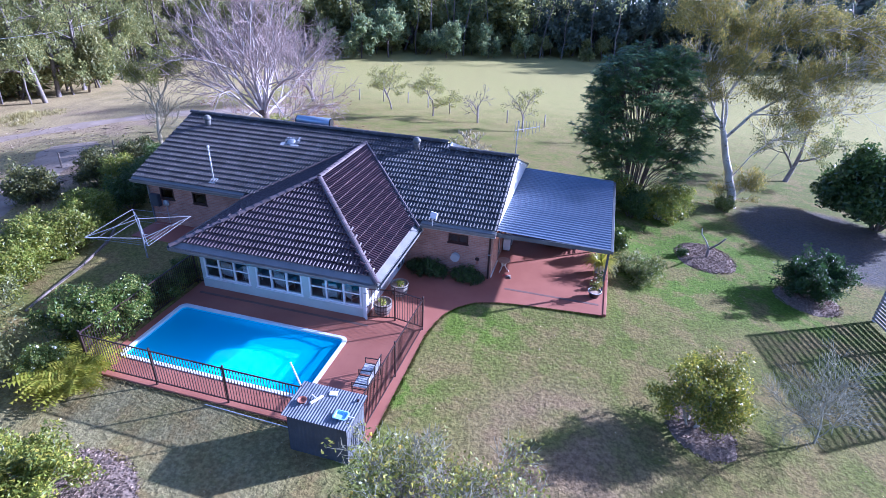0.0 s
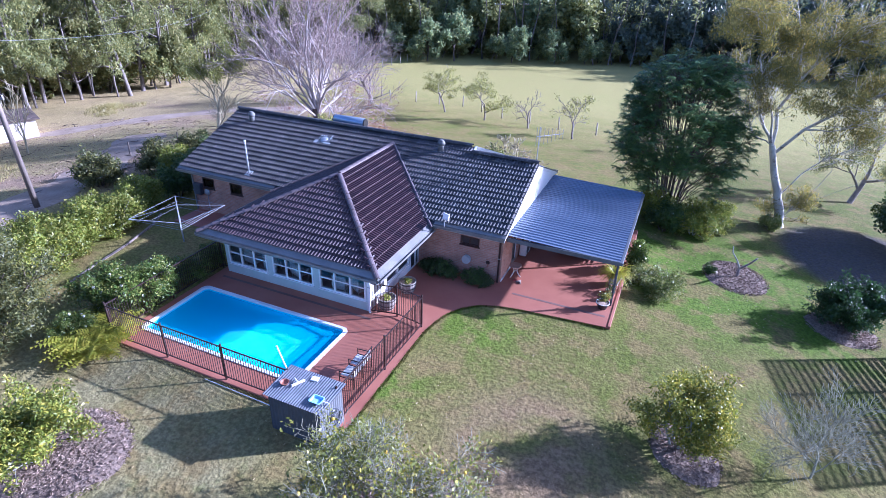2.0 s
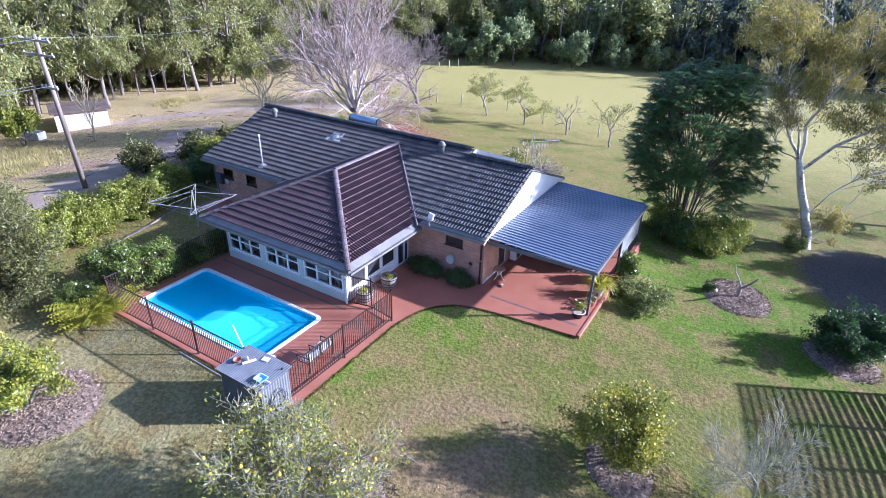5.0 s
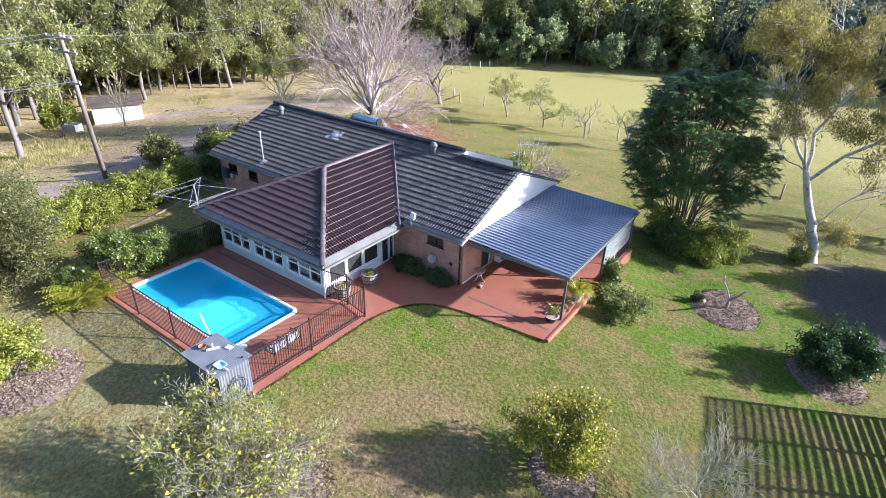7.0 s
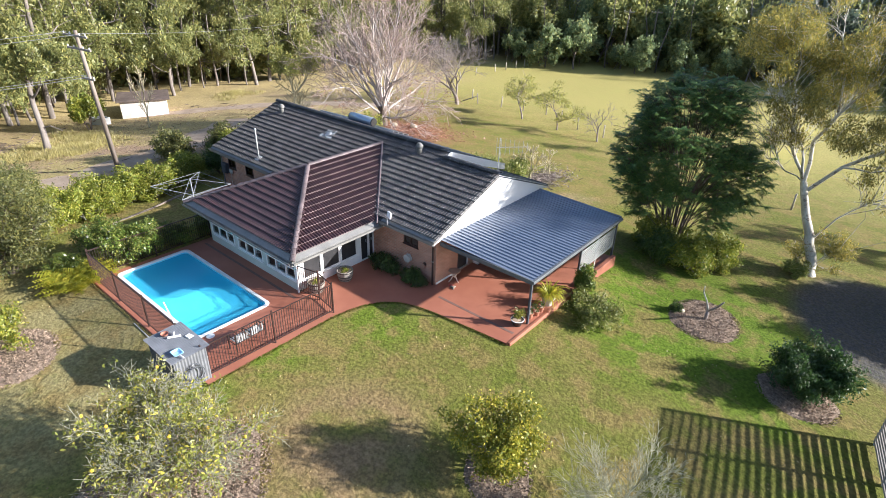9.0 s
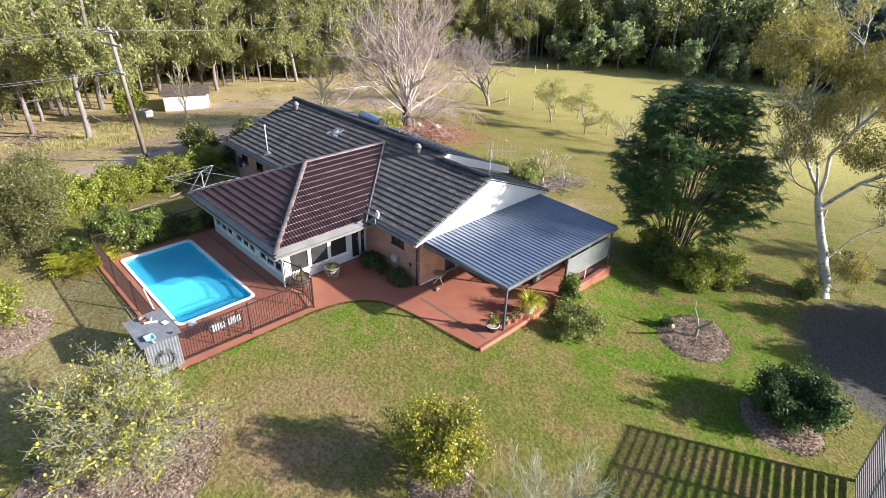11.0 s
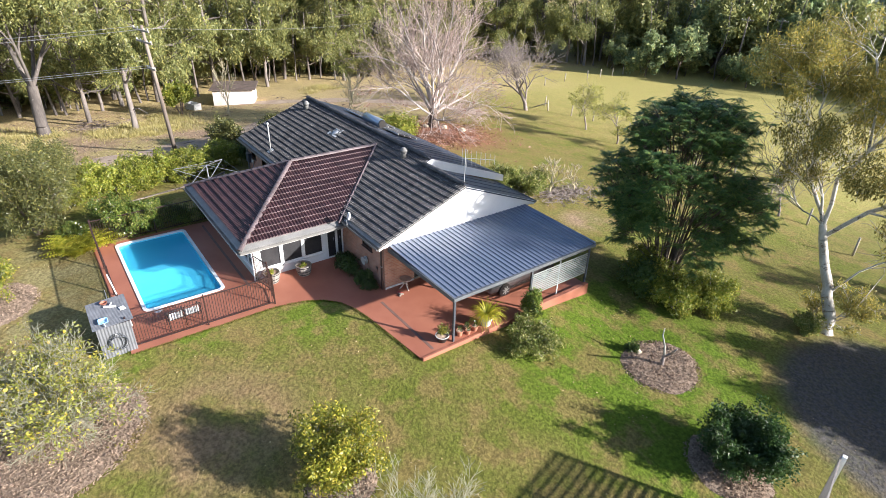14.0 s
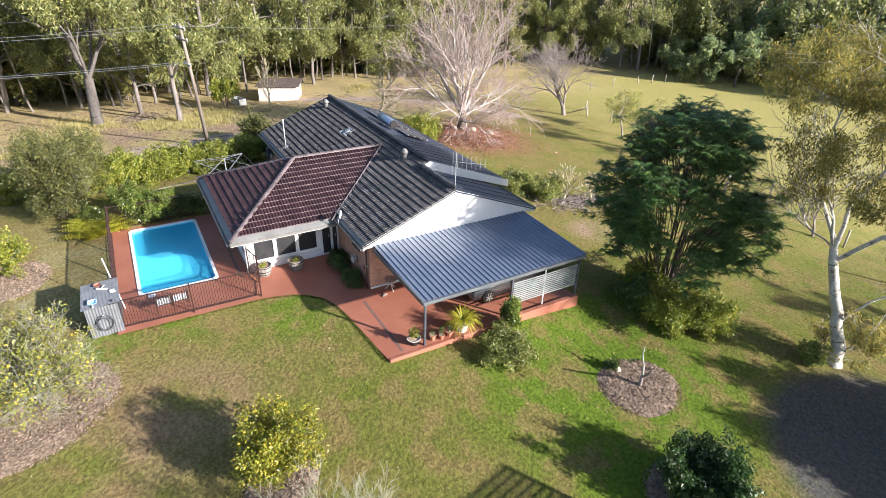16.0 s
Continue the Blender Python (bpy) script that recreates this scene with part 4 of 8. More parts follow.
def low_walls():
    bm = box(8.98, 9.2, 10.3, 14.25, -1.3, 0.12, 0.01)
    tagged(part("low_wall", bm, M["deck"]), "low terracotta-rendered wall beside the carport", "wall", kind="structure")
    bm = box(9.1, 9.22, 4.66, 10.3, -0.9, 0.03, 0.01)
    tagged(part("terrace_kerb", bm, M["deck"]), "terracotta kerb along the terrace", "kerb", kind="structure")
    bm = box(-13.6, -7.62, 4.2, 5.98, -0.3, -0.02)
    tagged(part("side_path", bm, M["deck"]), "terracotta concrete path along the house", "path", kind="structure")
    bm = lathe([(0.0, 0.022), (0.15, 0.022), (0.16, 0.015), (0.165, 0.0)], 24)
    lid = part("skimmer_lid", bm, M["coping"], smooth=False, m=Matrix.Translation((0.14, -2.94, 0.002)))
    tagged(lid, "round white skimmer lid in the pool surround", "lid")
    bm = box(4.122, 4.16, 6.02, 7.58, 0.0, 0.09, 0.004)
    tagged(part("plinth_trim", bm, M["white"]), "white strip at the foot of the brick wall", "trim", kind="structure")
    # dark drain strips let into the slab
    for q in ((4.9, 8.9, 5.28, 5.4), (-7.2, 0.35, 0.88, 1.0)):
        tagged(part("drain_grate", box(*q, -0.01, 0.006), M["drain"]), "dark slotted drain let into the terrace", "drain", kind="structure")


low_walls()


# ---- pool fence ----
def fence(runs, label):
    x, y = runs[0][0]
    th = empty("pool_fence", x, y, 0)
    tagged(th, label, "fence")
    inv = Matrix.Translation((-x, -y, 0))
    bar = None
    for p, q in runs:
        p, q = Vector((*p, 0)), Vector((*q, 0))
        d = (q - p)
        L = d.length
        d.normalize()
        turn = math.atan2(d.y, d.x)
        R = Matrix.Rotation(turn, 4, "Z")
        n = max(1, round(L / 2.5))
        for i in range(n + 1):
            c = p + d * (L * i / n)
            part("post", box(-0.028, 0.028, -0.028, 0.028, -0.12, 1.5, 0.004, Matrix.Translation(c) @ R), M["brownmetal"], th, m=inv)
        for z in (0.12, 1.38):
            part("rail", box(0.02, L - 0.02, -0.016, 0.016, z - 0.02, z + 0.02, m=Matrix.Translation(p) @ R), M["brownmetal"], th, m=inv)
        k = int(L / 0.105)
        if bar is None:
            b = box(-0.009, 0.009, -0.009, 0.009, 0.12, 1.38)
            bar = bpy.data.meshes.new("picket")
            b.to_mesh(bar)
            b.free()
            bar.materials.append(M["brownmetal"])
        for i in range(1, k):
            part("picket", bar, None, th, m=inv @ Matrix.Translation(p + d * (L * i / k)) @ R)
    return th


fence([((-7.62, -4.24), (0.45, -4.24))], "dark brown tubular pool fence along the lawn")
fence([((2.42, 1.38), (2.3, -4.3))], "dark brown tubular pool fence beside the terrace")
fence([((1.22, 1.60), (2.42, 1.38)), ((0.12, 1.36), (1.22, 1.60))], "dark brown pool gate panels beside the sunroom")
fence([((-7.72, -4.2), (-7.75, 1.55)), ((-7.75, 1.55), (-7.35, 1.6))], "dark brown tubular pool fence behind the shrubs")


# ---- pump shed ----
def pump_shed():
    x0, x1, y0, y1, h = 0.55, 2.38, -5.30, -4.14, 1.34
    th = empty("pump_shed", 1.5, -4.6, 0)
    tagged(th, "low grey sheet-metal pump shed beside the pool", "shed")
    inv = Matrix.Translation((-1.5, 4.6, 0))

    def sheet(p, q, z0, z1, pitch, depth):
        p, q = Vector((*p, 0)), Vector((*q, 0))
        d = (q - p)
        n = Vector((-d.y, d.x, 0)).normalized()
        k = int(d.length / pitch) * 6
        bm = bmesh.new()
        lo, hi = [], []
        for i in range(k + 1):
            c = p + d * (i / k) + n * depth * math.sin(2 * math.pi * i / 6)
            lo.append(bm.verts.new((c.x, c.y, z0)))
            hi.append(bm.verts.new((c.x, c.y, z1)))
        for i in range(k):
            bm.faces.new((lo[i], lo[i + 1], hi[i + 1], hi[i]))
        return bm
    part("wall_sheet", sheet((x0, y0), (x1, y0), -0.1, h, 0.12, 0.005), M["shed"], th, smooth=True, m=inv)
    part("wall_sheet", sheet((x1, y1), (x0, y1), -0.1, h, 0.12, 0.005), M["shed"], th, smooth=True, m=inv)
    part("wall_sheet", sheet((x0, y1), (x0, y0), -0.1, h, 0.12, 0.005), M["shed"], th, smooth=True, m=inv)
    part("wall_sheet", sheet((x1, y0), (x1, y1), -0.1, h, 0.10, 0.012), M["shed_roof"], th, "corrugated zinc side sheet", True, m=inv)
    X0, X1, Y0, Y1 = x0 - 0.12, x1 + 0.1, y0 - 0.1, y1 + 0.12
    bm = bmesh.new()
    k = int((X1 - X0) / 0.085) * 6
    A, B = [], []
    for i in range(k + 1):
        x = X0 + (X1 - X0) * i / k
        dz = 0.011 * math.sin(2 * math.pi * i / 6)
        A.append(bm.verts.new((x, Y0, h + 0.03 + dz)))
        B.append(bm.verts.new((x, Y1, h + 0.10 + dz)))
    for i in range(k):
        bm.faces.new((A[i], A[i + 1], B[i + 1], B[i]))
    part("roof_sheet", bm, M["shed_roof"], th, "corrugated zinc roof sheet", True, m=inv)
    return h + 0.06


SHED_Z = pump_shed()


def shed_things():
    z = SHED_Z + 0.015
    bm = lathe([(0.0, 0), (0.10, 0), (0.14, 0.07), (0.125, 0.07), (0.09, 0.015), (0.0, 0.012)], 18)
    bmesh.ops.translate(bm, verts=bm.verts, vec=(0.78, -4.78, z))
    tagged(part("clay_dish", bm, M["deck"]), "small terracotta dish on the shed roof", "dish")
    th = empty("pool_brush", 1.15, -4.62, z)
    tagged(th, "white pool brush head lying on the shed roof", "brush")
    part("brush_head", box(-0.22, 0.22, -0.04, 0.04, 0.0, 0.06, 0.012, pose(0, 0, 0, 0, 0, 62)), M["white"], th)
    part("socket", tube((0, 0, 0.05), (-0.2, 0.1, 0.07), 0.025), M["white"], th)
    bm = box(-0.12, 0.12, -0.10, 0.10, 0, 0.05, 0.012)
    tagged(part("plastic_box", bm, M["white"], m=pose(1.5, -4.25, z, 0, 0, 12)), "small white plastic box on the shed roof", "box")
    th = empty("leaf_scoop", 2.08, -4.98, z)
    tagged(th, "pale blue pool leaf scoop lying on the shed roof", "scoop")
    blue = plain("pale_blue_plastic", (0.30, 0.55, 0.78), (0.42, 0.65, 0.85), 4, 30, 0.4)
    ring = rounded(-0.21, 0.21, -0.17, 0.17, 0.07, 4)
    bm = bmesh.new()
    a = [bm.verts.new((x, y, 0.06)) for x, y in ring]
    b = [bm.verts.new((x * 0.82, y * 0.82, 0.065)) for x, y in ring]
    c = [bm.verts.new((x * 0.7, y * 0.7, 0.005)) for x, y in ring]
    for p, q in ((a, b), (b, c)):
        for i in range(len(p)):
            bm.faces.new((p[i], p[(i + 1) % len(p)], q[(i + 1) % len(q)], q[i]))
    bm.faces.new(c)
    part("scoop_frame", bm, blue, th)
    part("socket", tube((0.2, 0, 0.05), (0.4, 0.03, 0.03), 0.02), M["white"], th)
    th = empty("hose_coil", 2.41, -4.72, 0.62)
    tagged(th, "coiled grey hoses hung on the side of the pump shed", "hose")
    part("bracket", box(-0.02, 0.05, -0.03, 0.03, 0.30, 0.36, 0.005), M["steel"], th)
    for k, (ry, rz, dy) in enumerate(((0.30, 0.36, 0.0), (0.26, 0.33, 0.03), (0.22, 0.29, -0.03), (0.33, 0.30, 0.02))):
        bm = bmesh.new()
        for i in range(22):
            a, b = 2 * math.pi * i / 22, 2 * math.pi * (i + 1) / 22
            add_tube(bm, (0.02 + 0.022 * k, dy + ry * math.cos(a), rz * math.sin(a) - 0.02 * k), (0.02 + 0.022 * k, dy + ry * math.cos(b), rz * math.sin(b) - 0.02 * k), 0.014, sides=6)
        part("loop", bm, M["shed"], th, smooth=True)
    pole = empty("pool_pole", 0.40, -4.05, gz(0.4, -4.1))
    tagged(pole, "white pole propped upright beside the pump shed", "pole")
    part("pole_tube", tube((0.30, 0.02, 0.0), (-0.12, -0.33, 2.42), 0.026), M["white"], pole)


shed_things()


# ---- trees and shrubs ----
def rot_about(v, axis, a):
    return Matrix.Rotation(a, 3, axis) @ v


def tubes(segs, sides):
    """All limbs (p, q, r0, r1) as one array of tapered tubes."""
    P, Q = np.array([s[0] for s in segs], float), np.array([s[1] for s in segs], float)
    R0, R1 = np.array([s[2] for s in segs]), np.array([s[3] for s in segs])
    D = Q - P
    D /= np.maximum(np.linalg.norm(D, axis=1, keepdims=True), 1e-6)
    ref = np.where(np.abs(D[:, 2:3]) > 0.9, np.array([[1.0, 0, 0]]), np.array([[0, 0, 1.0]]))
    U = np.cross(D, ref)
    U /= np.linalg.norm(U, axis=1, keepdims=True)
    W = np.cross(D, U)
    a = 2 * np.pi * np.arange(sides) / sides
    ring = np.cos(a)[None, :, None] * U[:, None] + np.sin(a)[None, :, None] * W[:, None]
    lo, hi = P[:, None] + ring * R0[:, None, None], Q[:, None] + ring * R1[:, None, None]
    v = np.concatenate([lo, hi], 1).reshape(-1, 3)
    base = (np.arange(len(segs)) * 2 * sides)[:, None]
    i = np.arange(sides)[None]
    j = (i + 1) % sides
    f = np.stack([base + i, base + j, base + sides + j, base + sides + i], 2).reshape(-1, 4)
    return v, f


def leaf_cards(centres, n, spread, size, rng, droop=0.0, narrow=0.45, flat=0.0, three=False):
    """n little leaves round each centre: long diamonds, turned every way."""
    C = np.repeat(np.asarray(centres, float), n, 0)
    k = len(C)
    off = rng.normal(size=(k, 3))
    off *= (rng.random((k, 1)) ** 0.4) / np.maximum(np.linalg.norm(off, axis=1, keepdims=True), 1e-6)
    C = C + off * np.asarray(spread)
    A = rng.normal(size=(k, 3))
    A[:, 2] = A[:, 2] * (1 - flat) - droop
    A /= np.linalg.norm(A, axis=1, keepdims=True)
    B = np.cross(A, rng.normal(size=(k, 3)) * np.array([1, 1, 1 - flat * 0.7]))
    B /= np.maximum(np.linalg.norm(B, axis=1, keepdims=True), 1e-6)
    s = size * (0.65 + 0.7 * rng.random((k, 1)))
    A, B = A * s, B * s * narrow
    if three:
        v = np.stack([C - A * 0.8 + B, C - A * 0.8 - B, C + A], 1).reshape(-1, 3)
        return v, np.arange(3 * k).reshape(-1, 3)
    v = np.stack([C - A, C + B - A * 0.1, C + A, C - B - A * 0.1], 1).reshape(-1, 3)
    return v, np.arange(4 * k).reshape(-1, 4)


def grow(rng, start_p, direction, length, radius, levels, kids=(3, 4), angle=(25, 55), shrink=0.68, bend=0.12, lift=0.05, thin=0.62, steps=3, first=0.45):
    """Limbs that fork again and again. Returns segments and the ends of the twigs."""
    segs, tips = [], []

    def limb(p, d, L, r, lev):
        pts = [p]
        for s in range(steps):
            d = (d + Vector((rng.gauss(0, bend), rng.gauss(0, bend), rng.gauss(0, bend) + lift))).normalized()
            q = pts[-1] + d * (L / steps)
            r0, r1 = r * (1 - (1 - thin) * s / steps), r * (1 - (1 - thin) * (s + 1) / steps)
            segs.append((tuple(pts[-1]), tuple(q), r0, r1, lev))
            pts.append(q)
        if lev == 0:
            tips.extend(tuple(x) for x in pts[1:])
            return
        n = rng.randint(*kids)
        turn0 = rng.uniform(0, 6.28)
        for i in range(n):
            t = first + (1 - first) * (i + 1) / n
            k = min(steps - 1, int(t * steps))
            base = pts[k].lerp(pts[min(k + 1, steps)], min(1, t * steps - k))
            side = d.orthogonal().normalized()
            side = rot_about(side, d, turn0 + i * 2.4 + rng.uniform(-0.4, 0.4))
            a = radians(rng.uniform(*angle)) * (0.6 if i == n - 1 else 1)
            nd = (d * math.cos(a) + side * math.sin(a)).normalized()
            limb(base, nd, L * shrink * rng.uniform(0.8, 1.15), r * thin * rng.uniform(0.7, 0.95), lev - 1)
    limb(Vector(start_p), Vector(direction).normalized(), length, radius, levels)
    return segs, tips


def fitted(segs, tips, h, wide):
    """Stretches limbs so that the twigs reach h metres up and wide metres across."""
    T = np.array(tips)
    k = h / T[:, 2].max()
    w = wide / 2 / np.percentile(np.hypot(T[:, 0], T[:, 1]), 96)
    sc = lambda p: (p[0] * w, p[1] * w, p[2] * k)
    return [(sc(a), sc(b), r0, r1, lev) for a, b, r0, r1, lev in segs], [sc(p) for p in tips]


def tree_meshes(segs, bark, min_r=0.004):
    """Trunk and limbs in one mesh; thick ones round, twigs three-sided."""
    thick, slim = [s for s in segs if s[2] > 0.05], [s for s in segs if s[2] <= 0.05]
    vs, fs, k = [], [], 0
    for group, sides in ((thick, 8), (slim, 3)):
        if group:
            v, f = tubes([(s[0], s[1], max(s[2], min_r), max(s[3], min_r)) for s in group], sides)
            vs.append(v)
            fs.append(f + k)
            k += len(v)
    return mesh_of("trunk", np.concatenate(vs), np.concatenate(fs), bark, True)


def plant(name, x, y, label, category, trunk=None, crown=None, turn=0, size=1.0, group="", sink=0.05):
    th = empty(name, x, y, gz(x, y) - sink, turn)
    th.scale = (size, size, size)
    tagged(th, label, category, group)
    if isinstance(trunk, tuple):
        tagged(part("branchwork", trunk[1], None, th), kind="stuff")
        trunk = trunk[0]
    if trunk:
        part("trunk", trunk, None, th)
    if crown:
        part("crown", crown, None, th)
    return th


def crown_mesh(v, f, mat):
    return mesh_of("crown", v, f, mat)


def fronds(centres, n, L, rng, pairs=11, broad=0.062, reach=0.36):
    """Rosettes of n arching feather leaves round each centre, each with rows of narrow leaflets."""
    C = np.repeat(np.asarray(centres, float), n, 0)
    k = len(C)
    a = rng.random(k) * 6.283
    d = np.stack([np.cos(a), np.sin(a), np.zeros(k)], 1)
    side = np.stack([-np.sin(a), np.cos(a), np.zeros(k)], 1)
    size = L * (0.6 + 0.7 * rng.random(k))
    up, down = rng.uniform(-0.2, 1.0, k), rng.uniform(0.3, 0.9, k)
    out = []
    for j in range(pairs):
        s = 0.12 + 0.88 * j / (pairs - 1)
        p = C + d * (size * s)[:, None]
        p[:, 2] += size * (up * s - down * s * s)
        w = size * reach * math.sin(math.pi * (0.12 + 0.80 * s)) ** 0.7
        for sg in (-1, 1):
            tip = p + side * (sg * w)[:, None] + d * (w * 0.55)[:, None]
            tip[:, 2] -= w * (0.25 + 0.3 * rng.random(k))
            q = d * (size * broad)[:, None]
            out.append(np.stack([p - q, p + q, tip], 1))
    v = np.concatenate(out, 0).reshape(-1, 3)
    return v, np.arange(len(v)).reshape(-1, 3)


def pick_tips(tips, rng, n):
    tips = np.array(tips)
    return tips[rng.choice(len(tips), min(n, len(tips)), replace=False)]


# tall forest gums, in five shapes
def forest_gum(seed, h, warm=False, far=False):
    rng, nr = random.Random(seed), np.random.default_rng(seed)
    segs, tips = [], []
    lean = Vector((rng.uniform(-0.07, 0.07), rng.uniform(-0.07, 0.07), 1)).normalized()
    p, r = Vector((0, 0, -0.3)), h * 0.0165
    n = 8
    for i in range(n):
        q = p + (lean + Vector((rng.gauss(0, 0.05), rng.gauss(0, 0.05), 0))) * (h * 0.85 / n)
        segs.append((tuple(p), tuple(q), r, r * 0.9, 3))
        p, r = q, r * 0.9
        if i >= 1:
            for k in range(2 if i in (4, 5) else 3):
                a = rng.uniform(0, 6.28)
                d = Vector((math.cos(a), math.sin(a), rng.uniform(-0.1, 0.5) if i < 4 else rng.uniform(0.1, 0.8)))
                s, t = grow(rng, p, d, h * rng.uniform(0.13, 0.2), r * 0.45, 2, (2, 3), (20, 55), 0.7, 0.15, 0.06)
                segs += s
                tips += t
    low, high = [q for q in tips if q[2] < h * 0.55], [q for q in tips if q[2] >= h * 0.55]
    c = np.concatenate([pick_tips(low, nr, 34 if far else 78), pick_tips(high, nr, 32 if far else 46)])
    v, f = leaf_cards(c, 38 if far else 64, (h * 0.052, h * 0.052, h * 0.056), 0.36 if far else 0.23, nr, 1.1, 0.36 if far else 0.30, three=True)
    return tree_meshes([q for q in segs if q[4] > 0], M["bark_grey"], 0.025), crown_mesh(v, f, M["leaf_olive" if warm else "leaf_gum"])


def low_gum(seed, h):
    """A bushy tree of the forest edge, leafy to the ground."""
    rng, nr = random.Random(seed), np.random.default_rng(seed)
    segs, tips = grow(rng, (0, 0, -0.2), (0.05, 0, 1), h * 0.4, h * 0.016, 3, (4, 5), (30, 65), 0.68, 0.15, 0.05, first=0.15)
    c = pick_tips(tips, nr, 260)
    v, f = leaf_cards(c, 16, (h * 0.075, h * 0.075, h * 0.07), 0.26, nr, 0.3, 0.5, three=True)
    return tree_meshes([q for q in segs if q[4] > 0], M["bark_brown"], 0.015), crown_mesh(v, f, M["leaf_gum"])


def forest():
    shapes = [forest_gum(s, h, s == 13) for s, h in ((11, 16), (12, 18), (13, 14), (14, 17), (15, 20))]
    backs = [forest_gum(s, h, far=True) for s, h in ((16, 18), (17, 20), (18, 17))]
    bushes = [low_gum(s, h) for s, h in ((21, 9), (22, 8), (23, 10))]
    # recoloured copies: bright and lit painted sunlit, gloomy and dusky painted shaded
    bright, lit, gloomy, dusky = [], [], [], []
    for made_of, out_of, leaf in ((bushes, bright, "leaf_sunlit"), (shapes, lit, "leaf_sunlit"), (bushes, gloomy, "leaf_shade"), (shapes, dusky, "leaf_shade")):
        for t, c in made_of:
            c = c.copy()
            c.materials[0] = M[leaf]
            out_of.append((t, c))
    rng = random.Random(4)
    edge = [(-48, -48), (-49, -22), (-49, -10), (-47.5, -2), (-50, 6), (-53, 15), (-52, 24), (-50, 37), (-55, 50), (-56, 62), (-49, 75), (-40, 80), (-28, 86), (-14, 91), (0, 95), (14, 97), (34, 99), (80, 104)]
    pts = [Vector((x, y, 0)) for x, y in edge]
    for a, b in zip(pts, pts[1:]):
        d = b - a
        out = Vector((-d.y, d.x, 0)).normalized()
        n = max(1, int(d.length / (3.3 if a.x < -40 else 4.2)))
        for i in range(n):
            for row in range(3):
                p = a + d * ((i + rng.uniform(0, 1)) / n) + out * (rng.uniform(0, 4.0) + row * 5.0)
                if p.y > 70 and p.x > -45:
                    p += out * (7.0 if p.x < -14 else 16.0)
                k = rng.randrange(5)
                if -51.5 < p.x and 10.5 < p.y < 21.5:
                    continue
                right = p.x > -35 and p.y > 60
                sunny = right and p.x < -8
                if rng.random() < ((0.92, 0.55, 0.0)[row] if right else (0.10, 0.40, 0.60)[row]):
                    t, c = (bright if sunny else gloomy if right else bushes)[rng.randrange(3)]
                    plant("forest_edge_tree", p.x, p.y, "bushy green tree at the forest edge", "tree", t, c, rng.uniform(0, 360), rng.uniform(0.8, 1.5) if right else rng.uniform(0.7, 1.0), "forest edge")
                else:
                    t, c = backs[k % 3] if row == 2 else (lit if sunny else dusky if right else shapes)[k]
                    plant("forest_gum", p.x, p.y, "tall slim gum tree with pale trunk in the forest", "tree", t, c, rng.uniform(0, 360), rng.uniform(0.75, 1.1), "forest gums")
    # broad trees before the wood, sunlight put into their brightened leaf colour
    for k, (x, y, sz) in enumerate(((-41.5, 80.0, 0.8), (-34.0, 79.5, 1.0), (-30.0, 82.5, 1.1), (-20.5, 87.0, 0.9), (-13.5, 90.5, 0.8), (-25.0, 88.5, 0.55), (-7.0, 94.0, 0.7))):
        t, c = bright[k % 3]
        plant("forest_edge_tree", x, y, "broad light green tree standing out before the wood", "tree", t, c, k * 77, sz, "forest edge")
    for i in range(24):
        f = (i + rng.uniform(0.1, 0.9)) / 24
        x = -40 + 84 * f
        y = np.interp(x, [q[0] for q in edge[-7:]], [q[1] for q in edge[-7:]]) + rng.uniform(6.0, 12.0)
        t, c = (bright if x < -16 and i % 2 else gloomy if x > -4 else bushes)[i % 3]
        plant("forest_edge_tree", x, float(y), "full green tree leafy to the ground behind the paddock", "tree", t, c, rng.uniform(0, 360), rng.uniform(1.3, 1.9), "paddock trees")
    for i in range(30):
        f = (i + rng.uniform(0.1, 0.9)) / 30
        x = -43 + 105 * f
        y = np.interp(x, [q[0] for q in edge[-7:]], [q[1] for q in edge[-7:]]) + rng.uniform(1.0, 5.0)
        t, c = bushes[i % 3]
        plant("forest_edge_tree", x, float(y), "low dark green scrub tree at the edge of the paddock", "tree", t, c, rng.uniform(0, 360), rng.uniform(0.4, 0.6), "paddock scrub")
    # slim bare-stemmed saplings between them
    poles = []
    for k in range(4):
        q, nr = random.Random(90 + k), np.random.default_rng(90 + k)
        line, tips = [Vector((0, 0, -0.3))], []
        for i in range(6):
            line.append(line[-1] + Vector((q.gauss(0, 0.2) + 0.12 * (k - 1.5), q.gauss(0, 0.2), 2.0)))
            if i > 2:
                w = q.uniform(0, 6.28)
                tips += [tuple(line[-1] + Vector((math.cos(w), math.sin(w), 0.7)) * 1.3), tuple(line[-1])]
        ring = [(p.x + 0.13 * 0.9 ** i * math.cos(w), p.y + 0.13 * 0.9 ** i * math.sin(w), p.z) for i, p in enumerate(line) for w in (0, 1.05, 2.1, 3.14, 4.19, 5.24)]
        quads = [(6 * i + k, 6 * i + (k + 1) % 6, 6 * i + 6 + (k + 1) % 6, 6 * i + 6 + k) for i in range(6) for k in range(6)]
        stem = mesh_of("trunk", ring, quads, M["bark_grey" if k % 2 else "bark_old"], True)
        v, f = leaf_cards(tips, 26, (1.1, 1.1, 0.9), 0.26, nr, 0.7, 0.36, three=True)
        poles.append((stem, crown_mesh(v, f, M["leaf_gum"])))
